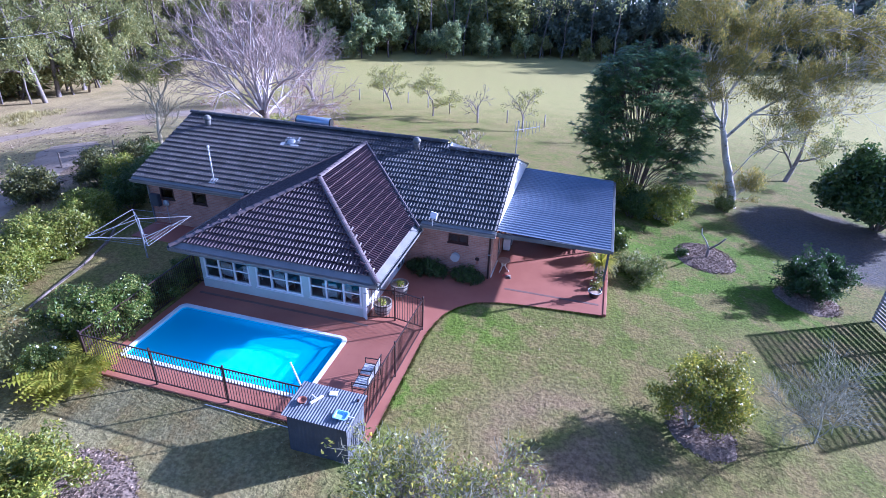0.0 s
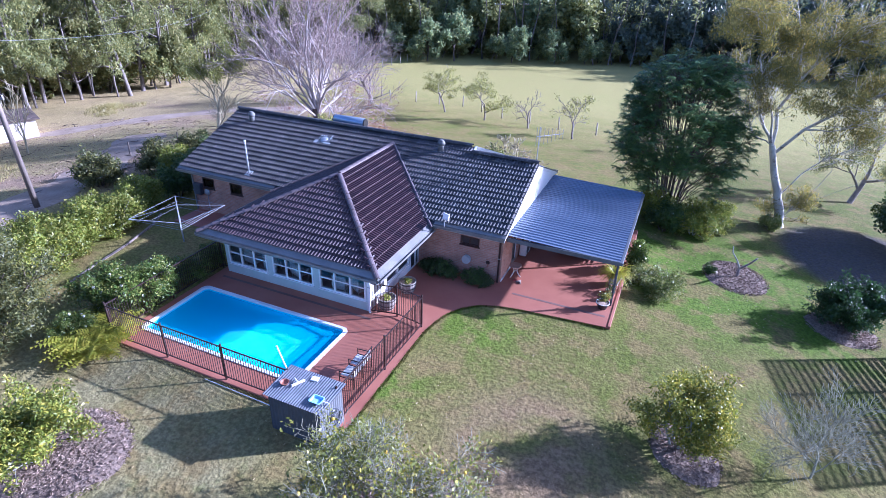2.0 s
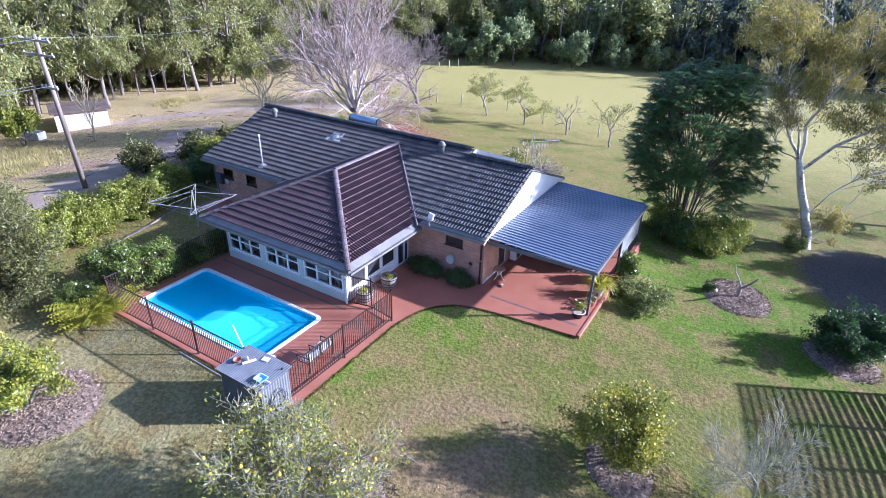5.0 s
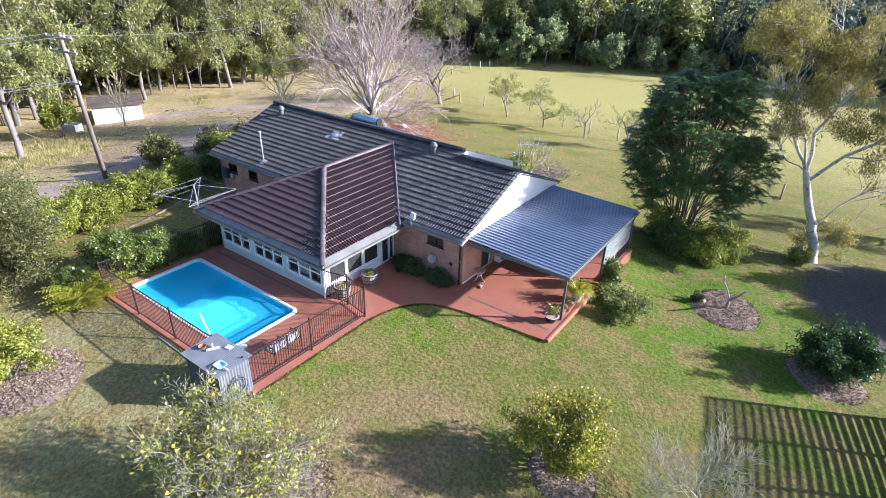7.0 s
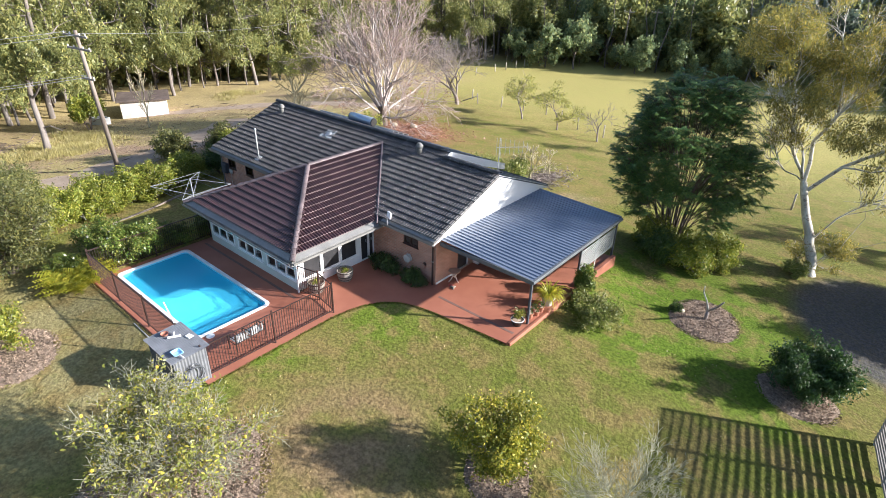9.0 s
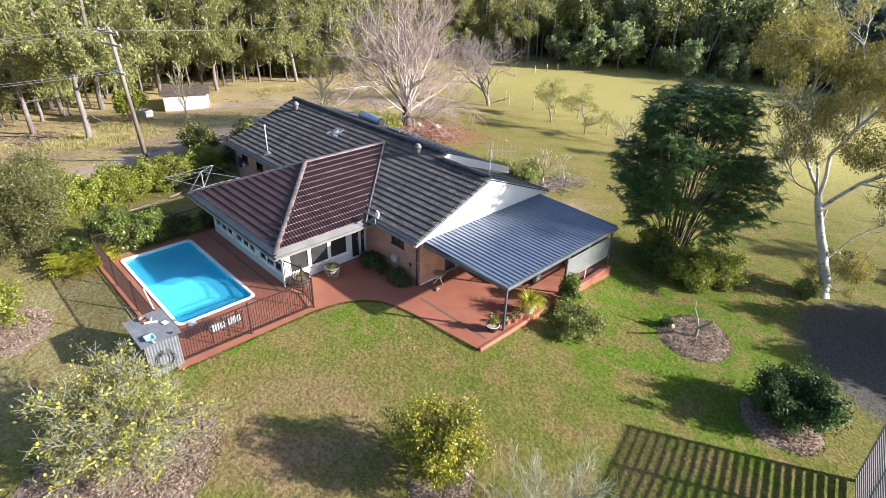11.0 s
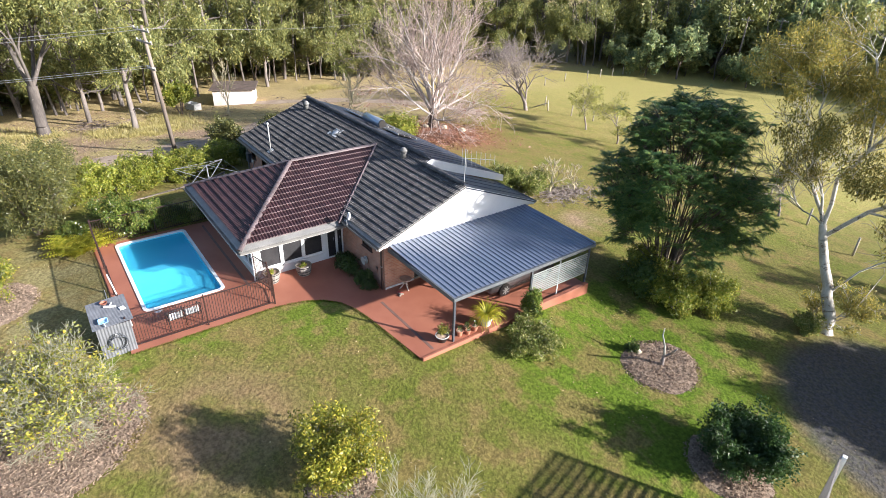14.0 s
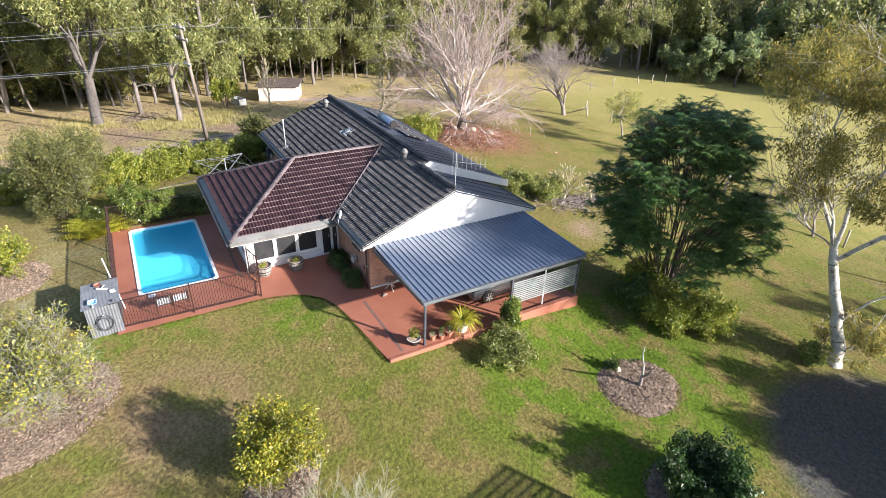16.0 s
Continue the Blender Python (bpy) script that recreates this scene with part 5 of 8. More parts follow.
    for a, b in zip(pts, pts[1:]):
        if a.x < -38 or a.y > 80:
            d = b - a
            out = Vector((-d.y, d.x, 0)).normalized()
            for i in range(int(d.length / (1.2 if a.x < -44 and a.y < 60 else 2.0))):
                p = a + d * rng.random() + out * rng.uniform(1.0, 11)
                t, c = poles[rng.randrange(4)]
                if -51.5 < p.x and 10.5 < p.y < 21.5:
                    continue
                plant("gum_sapling", p.x, p.y, "slim gum sapling with bare stem in the forest", "tree", t, c, rng.uniform(0, 360), rng.uniform(0.75, 1.25), "forest saplings")
    # the depth of the forest behind the first rows
    nr = np.random.default_rng(8)
    cs = []
    for a, b in zip(pts, pts[1:]):
        d = b - a
        out = Vector((-d.y, d.x, 0)).normalized()
        back = 0 if a.y < 70 else 6 if a.x < -20 else 16
        for i in range(int(d.length * 2.6)):
            p = a + d * rng.random() + out * (rng.uniform(8, 28) + back)
            top = rng.uniform(15, 26)
            for k in range(9):
                cs.append((p.x + rng.gauss(0, 1.5), p.y + rng.gauss(0, 1.5), gz(p.x, p.y) + top * (0.02 + 0.98 * rng.random() ** 1.4)))
        for i in range(int(d.length * 5)):
            p = a + d * rng.random() + out * (rng.uniform(11, 26) + back)
            cs += [(p.x, p.y, gz(p.x, p.y) + rng.uniform(0, 8)) for k in range(2)]
    v, f = leaf_cards(cs, 24, (2.0, 2.0, 1.6), 0.46, nr, 0.5, 0.5, three=True)
    # hillside crowns, their haze carried by the leaf colour
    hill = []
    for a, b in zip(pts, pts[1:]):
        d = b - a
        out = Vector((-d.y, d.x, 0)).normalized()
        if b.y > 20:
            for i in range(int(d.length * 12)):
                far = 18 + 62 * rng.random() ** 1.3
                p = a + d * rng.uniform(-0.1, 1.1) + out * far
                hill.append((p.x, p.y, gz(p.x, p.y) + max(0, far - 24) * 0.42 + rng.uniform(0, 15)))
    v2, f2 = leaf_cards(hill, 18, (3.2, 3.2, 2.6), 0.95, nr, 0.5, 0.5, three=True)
    tagged(new("wooded_hill", mesh_of("wooded_hill", v2, f2, M["leaf_hazed"])), "wooded hillside behind the paddock, its leaves tinted grey-green for haze", "forest", kind="stuff")
    tagged(new("far_woods", mesh_of("far_woods", v, f, M["leaf_gum"])), "dense dark gum forest behind the paddock", "forest", kind="stuff")
    return shapes


GUMS = forest()


def bare_tree(seed, h, levels, kids, lean=(0, 0, 1), r=0.3, angle=(22, 52), first=0.3, bark="twig_pale", min_r=0.008, shrink=0.68, lift=0.05, share=0.42, bend=0.12, wide=0, stem=None):
    rng = random.Random(seed)
    segs, tips = grow(rng, (0, 0, -0.15), lean, h * share, r, levels, kids, angle, shrink, bend, lift, first=first)
    segs, tips = fitted(segs, tips, h, wide or h * 0.8)
    thick, fine = [q for q in segs if q[4] >= levels - 1], [q for q in segs if q[4] < levels - 1]
    return segs, tips, (tree_meshes(thick, M[stem or bark], min_r), tree_meshes(fine, M[bark], min_r))


def yard_trees():
    # large leafless tree behind the house, and its smaller neighbour
    rng, nr = random.Random(31), np.random.default_rng(31)
    segs, tips = [((0, 0, -0.2), (0.05, 0, 0.9), 0.52, 0.42, 5), ((0.05, 0, 0.9), (0.0, 0.05, 1.9), 0.42, 0.38, 5)], []
    for i in range(13):
        a = i * 2.4 + rng.uniform(-0.3, 0.3)
        e = 0.02 + 2.8 * (i / 12)
        s, t = grow(rng, (0, 0.05, 0.95 + 0.07 * i), (math.cos(a), math.sin(a), e), rng.uniform(4.4, 5.6), 0.10 + 0.005 * i, 4, (4, 5), (16, 46), 0.64, 0.09, 0.01, first=0.15)
        segs, tips = segs + s, tips + t
    segs, tips = fitted(segs, tips, 14.8, 15.0)
    v, f = leaf_cards(pick_tips([q for q in tips if q[2] < 5.0 and q[0] > 0], nr, 130), 7, (0.35, 0.35, 0.3), 0.07, nr, 0.6, 0.5, three=True)
    bole = tree_meshes([q for q in segs if q[4] == 5], M["bark_brown"])
    limbs = tree_meshes([q for q in segs if 2 <= q[4] < 5], M["limb_pale"], 0.018)
    th = plant("bare_tree", -19.2, 25.2, "large leafless spreading tree with pale limbs and rosy twigs", "tree", (limbs, tree_meshes([q for q in segs if q[4] < 2], M["twig_rose"], 0.013)), crown_mesh(v, f, M["leaf_red"]))
    part("bole", bole, None, th, "dark brown bole")
    s, t, me = bare_tree(33, 10.0, 6, (3, 4), r=0.24, angle=(18, 44), first=0.1, shrink=0.72, share=0.26, min_r=0.012, wide=12.5, bark="twig_brown")
    plant("bare_tree", -23.3, 41.6, "leafless spreading tree in the paddock", "tree", me)
    # white gum
    rng, nr = random.Random(41), np.random.default_rng(41)
    segs, tips, low = [], [], []
    limbs = (
        (((0.06, 0, -0.25), (-0.03, 0, 0.35)), 0.42, 0.29, 0),
        (((-0.03, 0, 0.3), (-0.2, 0, 1.2), (-0.6, 0, 2.3), (-1.2, -0.1, 3.7), (-1.65, -0.15, 5.0)), 0.29, 0.165, 0),
        (((-1.45, -0.1, 4.5), (-0.3, 0.0, 6.1), (0.9, 0.1, 7.1), (2.3, 0.6, 8.0), (4.0, 1.2, 8.7), (5.8, 1.9, 9.0), (7.3, 2.4, 8.8)), 0.10, 0.03, 5),
        (((-0.3, 0, 6.1), (0.9, -0.6, 6.3), (2.0, -0.9, 6.8)), 0.055, 0.025, 5),
        (((-1.65, -0.15, 4.9), (-2.3, 0.1, 5.9), (-2.8, -0.1, 6.8), (-3.1, 0.4, 8.2), (-3.5, 0.3, 9.6), (-3.5, 0.3, 11.0)), 0.095, 0.035, 6),
        (((-1.7, -0.15, 5.0), (-2.6, -0.3, 5.4), (-3.0, -0.4, 5.8), (-3.3, -0.7, 6.5)), 0.045, 0.02, 5),
        (((-1.65, -0.1, 4.9), (-2.0, -0.3, 6.2), (-2.4, -0.8, 7.3)), 0.08, 0.04, 6),
        (((-1.65, -0.1, 4.9), (-1.9, 0.3, 7.0), (-1.3, 0.6, 8.4), (-0.5, 0.6, 9.8), (0.3, 0.8, 10.9)), 0.10, 0.04, 6),
        (((-1.3, 0.6, 8.4), (-1.6, 0.4, 10.6), (-2.3, 0.5, 12.2)), 0.06, 0.03, 6),
        (((-0.5, 0.6, 10.0), (0.9, 0.3, 10.9), (2.4, 0.9, 11.0), (4.4, 1.6, 11.0), (6.4, 2.3, 10.6)), 0.06, 0.025, 5),
        (((-0.45, 0, 1.95), (0.27, 0, 3.45), (1.3, 0.1, 4.6), (2.2, 0.4, 5.1), (3.6, 1.0, 6.0), (4.8, 1.5, 6.4)), 0.05, 0.02, 5),
        (((0.0, 0, 0.5), (0.35, -0.1, 1.3), (0.7, -0.2, 2.1)), 0.03, 0.015, 4),
        (((-0.1, 0, 0.2), (-0.7, -0.2, 0.6)), 0.03, 0.015, 3))
    for pts, r0, r1, twigs in limbs:
        pts = [Vector(q) for q in pts]
        n = len(pts) - 1
        for i, (a, b) in enumerate(zip(pts, pts[1:])):
            ra, rb = r0 + (r1 - r0) * i / n, r0 + (r1 - r0) * (i + 1) / n
            mid = a.lerp(b, 0.5) + Vector((rng.gauss(0, 0.05), rng.gauss(0, 0.05), 0.04))
            segs += [(tuple(a), tuple(mid), ra, (ra + rb) / 2, 4), (tuple(mid), tuple(b), (ra + rb) / 2, rb, 4)]
            if i or n == 1 or r0 < 0.04:
                for k in range(twigs):
                    w = rng.uniform(0, 6.28)
                    d = (b - a).normalized() + Vector((math.cos(w), math.sin(w), rng.uniform(-0.1, 0.5))) * 0.9
                    size = 0.45 if r0 < 0.04 else 1.0
                    s, t = grow(rng, a.lerp(b, rng.random()), d, rng.uniform(1.1, 1.9) * size, 0.024, 2, (3, 4), (22, 58), 0.75, 0.16, 0.02)
                    segs += s
                    (low if r0 < 0.04 else tips).extend(t)
    masses = (((-4.2, -1.0, 11.4), (2.3, 2.2, 1.7)), ((-4.6, 1.4, 11.8), (1.7, 1.6, 1.4)), ((-2.6, -2.0, 9.0), (1.2, 1.1, 1.0)), ((-3.1, -0.8, 7.2), (0.95, 0.95, 1.1)),
              ((-0.8, 0.6, 11.0), (2.1, 1.9, 1.5)), ((2.2, 0.9, 10.9), (1.9, 1.7, 1.3)), ((4.8, 1.7, 10.5), (1.8, 1.6, 1.3)), ((6.6, 2.2, 9.4), (1.3, 1.3, 1.5)),
              ((0.2, -1.6, 8.0), (1.7, 1.3, 1.1)), ((3.0, 0.6, 8.3), (1.5, 1.3, 1.0)), ((1.9, -0.6, 6.3), (1.2, 1.0, 0.8)), ((0.95, -0.2, 1.9), (0.75, 0.7, 1.0)), ((-1.2, 1.2, 9.4), (1.3, 1.3, 1.0)))
    heads = []
    for (mx, my, mz), (ra, rb, rc) in masses:
        for k in range(int(14 * ra * rb)):
            w, h = rng.uniform(0, 6.283), rng.uniform(-0.55, 1)
            g, k3 = math.sqrt(1 - h * h), rng.uniform(0.55, 1.0)
            heads.append((mx + ra * g * k3 * math.cos(w), my + rb * g * k3 * math.sin(w), mz + rc * h * k3))
    tip_at = np.array(tips)
    for q in heads:
        near = tip_at[np.argmin(np.linalg.norm(tip_at - np.array(q), axis=1))]
        if np.linalg.norm(near - np.array(q)) < 2.5:
            segs.append((tuple(near), q, 0.014, 0.008, 0))
    v, f = leaf_cards(heads, 150, (0.44, 0.44, 0.46), 0.076, nr, 1.3, 0.28, three=True)
    v1, f1 = leaf_cards(pick_tips([q for q in tips if q[0] > -3.5 or q[2] > 9], nr, 800), 20, (0.28, 0.28, 0.30), 0.082, nr, 1.3, 0.28, three=True)
    v, f = np.concatenate([v, v1]), np.concatenate([f, f1 + len(v)])
    v2, f2 = leaf_cards(pick_tips(low, nr, 160), 22, (0.26, 0.26, 0.24), 0.075, nr, 0.6, 0.28, three=True)
    v, f = np.concatenate([v, v2]), np.concatenate([f, f2 + len(v)])
    plant("white_gum", 16.9, 22.3, "white-trunked gum tree with sparse olive-gold leaves", "tree", tree_meshes(segs, M["bark_white"], 0.008), crown_mesh(v, f, M["leaf_gum_warm"]))
    # dark feathery tree by the carport: stems that spread to a rounded crown of drooping clusters
    rng, nr = random.Random(51), np.random.default_rng(51)
    segs, tips = [], []
    heights = [(i + 0.5) / 215 for i in range(215)]
    rng.shuffle(heights)
    for i, level in enumerate(heights):
        a, k = i * 2.39996, 0.55 + 0.45 * rng.random() ** 0.5
        h = 2.7 + 6.3 * level
        z = (h - 5.0) / (4.3 if h > 5.0 else 3.6)
        lump = 1 + 0.12 * math.sin(3 * a + 1) + 0.10 * math.sin(5 * a + 4 * z)
        r = math.sqrt(max(0.05, 1 - abs(z) ** 2.4)) * k * lump
        e = Vector((math.cos(a) * r * 3.15 + rng.gauss(0, 0.2) - 0.25, math.sin(a) * r * 3.1 + rng.gauss(0, 0.2) + 0.2, h + rng.gauss(0, 0.2)))
        out = math.hypot(e.x, e.y)
        if (e.z < 4.4 and out < 1.7) or (e.z < 3.7 and math.sin(a * 2 + 0.9) < -0.6):
            continue
        stem = Vector((math.cos(a) * 0.4, math.sin(a) * 0.4, -0.1))
        mid = Vector((e.x * 0.38 + rng.gauss(0, 0.12), e.y * 0.38 + rng.gauss(0, 0.12), max(1.5, e.z * 0.66 - 0.3)))
        if i % 8 == 0:
            segs += [(tuple(stem), tuple(stem.lerp(mid, 0.5) * 0.92), 0.06, 0.05, 2), (tuple(stem.lerp(mid, 0.5) * 0.92), tuple(mid), 0.05, 0.035, 2)]
        bend = mid.lerp(e, 0.55) + Vector((0, 0, 0.25))
        segs += [(tuple(mid), tuple(bend), 0.022, 0.016, 1), (tuple(bend), tuple(e), 0.016, 0.008, 1)]
        for k in range(9):
            q = e + Vector((rng.gauss(0, 0.34), rng.gauss(0, 0.34), rng.gauss(0, 0.30)))
            tips.append(tuple(q))
            segs.append((tuple(bend.lerp(e, rng.uniform(0.3, 1))), tuple(q), 0.012, 0.006, 0))
    v, f = fronds(tips, 9, 0.33, nr, 6, 0.10, 0.36)
    plant("feathery_tree", 10.34, 18.65, "dark green many-stemmed feathery tree beside the carport", "tree", tree_meshes(segs, M["bark_brown"], 0.010), crown_mesh(v, f, M["leaf_dark"]))
    # orchard trees by the paddock fence
    spots = ((-13.8, 41.1, 5.6, True), (-8.8, 39.8, 4.8, True), (-3.8, 38.8, 3.8, False), (1.1, 36.8, 4.2, False), (8.6, 35.6, 3.2, False))
    for k, (x, y, h, leafy) in enumerate(spots):
        s, t, me = bare_tree(61 + k, h, 4, (3, 4), r=0.10, angle=(25, 58), first=0.3, bark="twig_brown", min_r=0.014, wide=h * (1.25 if leafy else 0.95))
        cr = None
        if leafy or k == 3:
            nr = np.random.default_rng(61 + k)
            v, f = leaf_cards(pick_tips(t, nr, 240 if leafy else 60), 18, (0.42, 0.42, 0.25), 0.075, nr, 0.3, 0.4)
            cr = crown_mesh(v, f, M["leaf_pale"])
        plant("orchard_tree", x, y, "small open orchard tree with thin yellowing leaves" if leafy else "small nearly leafless orchard tree", "tree", me, cr, group="orchard trees")
    # crooked pale tree with a yellow-green top, beyond the house
    s, t, me = bare_tree(71, 7.4, 4, (4, 5), lean=(-0.15, 0, 1), r=0.17, angle=(28, 58), first=0.1, bark="twig_tan", min_r=0.018, share=0.3, wide=6.6)
    nr = np.random.default_rng(71)
    v, f = leaf_cards(pick_tips([q for q in t if q[2] > 4.8], nr, 380), 26, (0.42, 0.42, 0.26), 0.085, nr, 0.3, 0.45, three=True)
    plant("light_green_tree", -24.6, 19.2, "crooked pale tree with bare lower limbs and yellow-green top", "tree", me, crown_mesh(v, f, M["leaf_pale"]))
    s, t, me = bare_tree(73, 6.0, 4, (3, 3), lean=(0.35, 0.2, 1), r=0.2, angle=(30, 65), first=0.2, bark="twig_brown", min_r=0.012, wide=7.5)
    nr = np.random.default_rng(73)
    v, f = leaf_cards(pick_tips(t, nr, 260), 26, (0.4, 0.4, 0.35), 0.10, nr, 0.6, 0.32, three=True)
    plant("leaning_tree", 22.55, 31.7, "leaning tree with thin olive leaves in the paddock", "tree", me, crown_mesh(v, f, M["leaf_gum"]))
    # old forked gum in the rough ground beyond the drive, and its slim neighbours
    rng, nr = random.Random(45), np.random.default_rng(45)
    segs, tips = [((0, 0, -0.3), (0.1, 0, 1.0), 0.66, 0.50, 4), ((0.1, 0, 1.0), (0.0, 0.2, 4.6), 0.50, 0.42, 4)], []
    for dx, dy, L, rr in ((0.1, 0.42, 5.0, 0.2), (-0.1, -0.36, 5.5, 0.24), (0.35, 0.1, 5.0, 0.16), (-0.4, 0.2, 5.0, 0.18)):
        s, t = grow(rng, (0, 0.2, 4.4), (dx, dy, 1), L, rr, 3, (3, 4), (22, 52), 0.66, 0.14, 0.05, first=0.35)
        segs, tips = segs + s, tips + t
    v, f = leaf_cards(pick_tips(tips, nr, 420), 50, (1.0, 1.0, 1.1), 0.18, nr, 0.9, 0.32, three=True)
    plant("old_gum", -39.1, -4.7, "massive old grey gum tree forking above the rough grass", "tree", tree_meshes(segs, M["bark_old"], 0.015), crown_mesh(v, f, M["leaf_gum"]))
    # crooked gum with a bare side limb, before the drive
    rng, nr = random.Random(46), np.random.default_rng(46)
    segs, tips = [((0, 0, -0.2), (0.05, 0.05, 1.6), 0.30, 0.24, 4), ((0.05, 0.05, 1.6), (-0.1, 0.0, 4.0), 0.24, 0.2, 4), ((-0.1, 0, 4.0), (0.1, 0.1, 6.0), 0.2, 0.16, 4),
                  ((0, 0, 1.9), (0.7, 0.5, 2.2), 0.06, 0.05, 4), ((0.7, 0.5, 2.2), (1.4, 1.1, 1.8), 0.05, 0.025, 4)], []
    for dx, dy, z in ((0.8, 0.4, 4.4), (-0.8, 0.3, 4.8), (0.2, -0.9, 5.2), (0.4, 0.7, 5.8), (-0.4, -0.5, 6.0), (0.1, 0.1, 6.0)):
        s, t = grow(rng, (0, 0.05, z), (dx, dy, 0.9), 2.2, 0.1, 3, (3, 4), (22, 52), 0.66, 0.14, 0.02, first=0.3)
        segs, tips = segs + s, tips + t
    v, f = leaf_cards(pick_tips(tips, nr, 380), 40, (0.6, 0.6, 0.7), 0.17, nr, 0.9, 0.3, three=True)
    plant("pale_gum", -36.3, 2.5, "crooked pale gum with a broken bare side limb by the drive", "tree", tree_meshes(segs, M["bark_grey"], 0.015), crown_mesh(v, f, M["leaf_gum"]))
    for x, y, k, sz in ((-44, -16, 2, 0.9), (-43.2, -0.6, 0, 0.95)):
        plant("pale_gum", x, y, "pale-trunked gum tree standing by the drive", "tree", *GUMS[k], turn=k * 77, size=sz, group="gums by the drive")


yard_trees()


def bush(seed, h, wide, stems, n_tips, per, leaf, mat, bark="bark_brown", spread=0.3, levels=3, angle=(25, 60), narrow=0.45, droop=0.1, kids=(3, 4), first=0.25, gap=0.0, r=0.05, three=True, twigs=False, min_r=0.006):
    """A shrub of several stems from the ground, leafy to h metres high and about wide metres across."""
    rng, nr = random.Random(seed), np.random.default_rng(seed)
    segs, tips = [], []
    for i in range(stems):
        a = i * 2.4 + rng.uniform(-0.3, 0.3)
        d = Vector((math.cos(a) * wide / h * 0.5, math.sin(a) * wide / h * 0.5, 1))
        s, t = grow(rng, (math.cos(a) * 0.12, math.sin(a) * 0.12, -0.05), d, h * 0.42, r, levels, kids, angle, 0.62, 0.12, 0.04, first=first)
        segs += s
        tips += t
    segs, tips = fitted(segs, tips, h - spread * 0.5, wide - spread)
    tips = [q for q in tips if q[2] > gap]
    lim = np.array(tips)
    v, f = leaf_cards(pick_tips(lim, nr, n_tips), per, (spread, spread, spread * 0.8), leaf, nr, droop, narrow, three=three)
    return tree_meshes(segs if twigs else [q for q in segs if q[4] > 0], M[bark], min_r), crown_mesh(v, f, M[mat]), lim


def scatter_balls(name, places, r, mat, th, label):
    me = bpy.data.meshes.new(name)
    b = bmesh.new()
    bmesh.ops.create_icosphere(b, subdivisions=1, radius=r)
    bmesh.ops.scale(b, vec=(1, 1, 1.15), verts=b.verts)
    b.to_mesh(me)
    b.free()
    me.materials.append(M[mat])
    for p in places:
        part(name, me, None, th, label, m=Matrix.Translation(p))


def mulch_bed(x, y, rx, ry, turn=0, seed=1):
    rng = np.random.default_rng(seed)
    n = 36
    bm = bmesh.new()
    R = Matrix.Rotation(radians(turn), 2)
    rings = []
    for k, fr in enumerate((1.0, 0.8, 0.45)):
        ring = []
        for i in range(n):
            a = 2 * math.pi * i / n
            w = 1 + 0.05 * math.sin(3 * a + seed) + 0.03 * math.sin(7 * a + 2 * seed)
            p = R @ Vector((rx * fr * w * math.cos(a), ry * fr * w * math.sin(a)))
            ring.append(bm.verts.new((x + p.x, y + p.y, gz(x + p.x, y + p.y) + (-0.02, 0.05, 0.08)[k])))
        rings.append(ring)
    for a, b in zip(rings, rings[1:]):
        for i in range(n):
            bm.faces.new((a[i], a[(i + 1) % n], b[(i + 1) % n], b[i]))
    bm.faces.new(rings[-1])
    tagged(part("mulch_bed", bm, M["mulch"], smooth=True), "bed of brown bark mulch round a tree", "mulch", kind="structure")
    k = int(1500 * rx * ry)
    a, q = rng.random(k) * 6.283, np.sqrt(rng.random(k)) * 1.02
    px, py = rx * q * np.cos(a), ry * q * np.sin(a)
    c, s = math.cos(radians(turn)), math.sin(radians(turn))
    X, Y = x + px * c - py * s, y + px * s + py * c
    C = np.stack([X, Y, land(X, Y) + 0.10 - 0.10 * np.clip((q - 0.75) / 0.25, 0, 1)], 1)
    v, f = leaf_cards(C, 1, 0.01, 0.045, rng, 0, 0.35, 0.75)
    tagged(new("bark_chips", mesh_of("bark_chips", v, f, M["mulch"])), "loose brown bark chips", "mulch", kind="stuff")


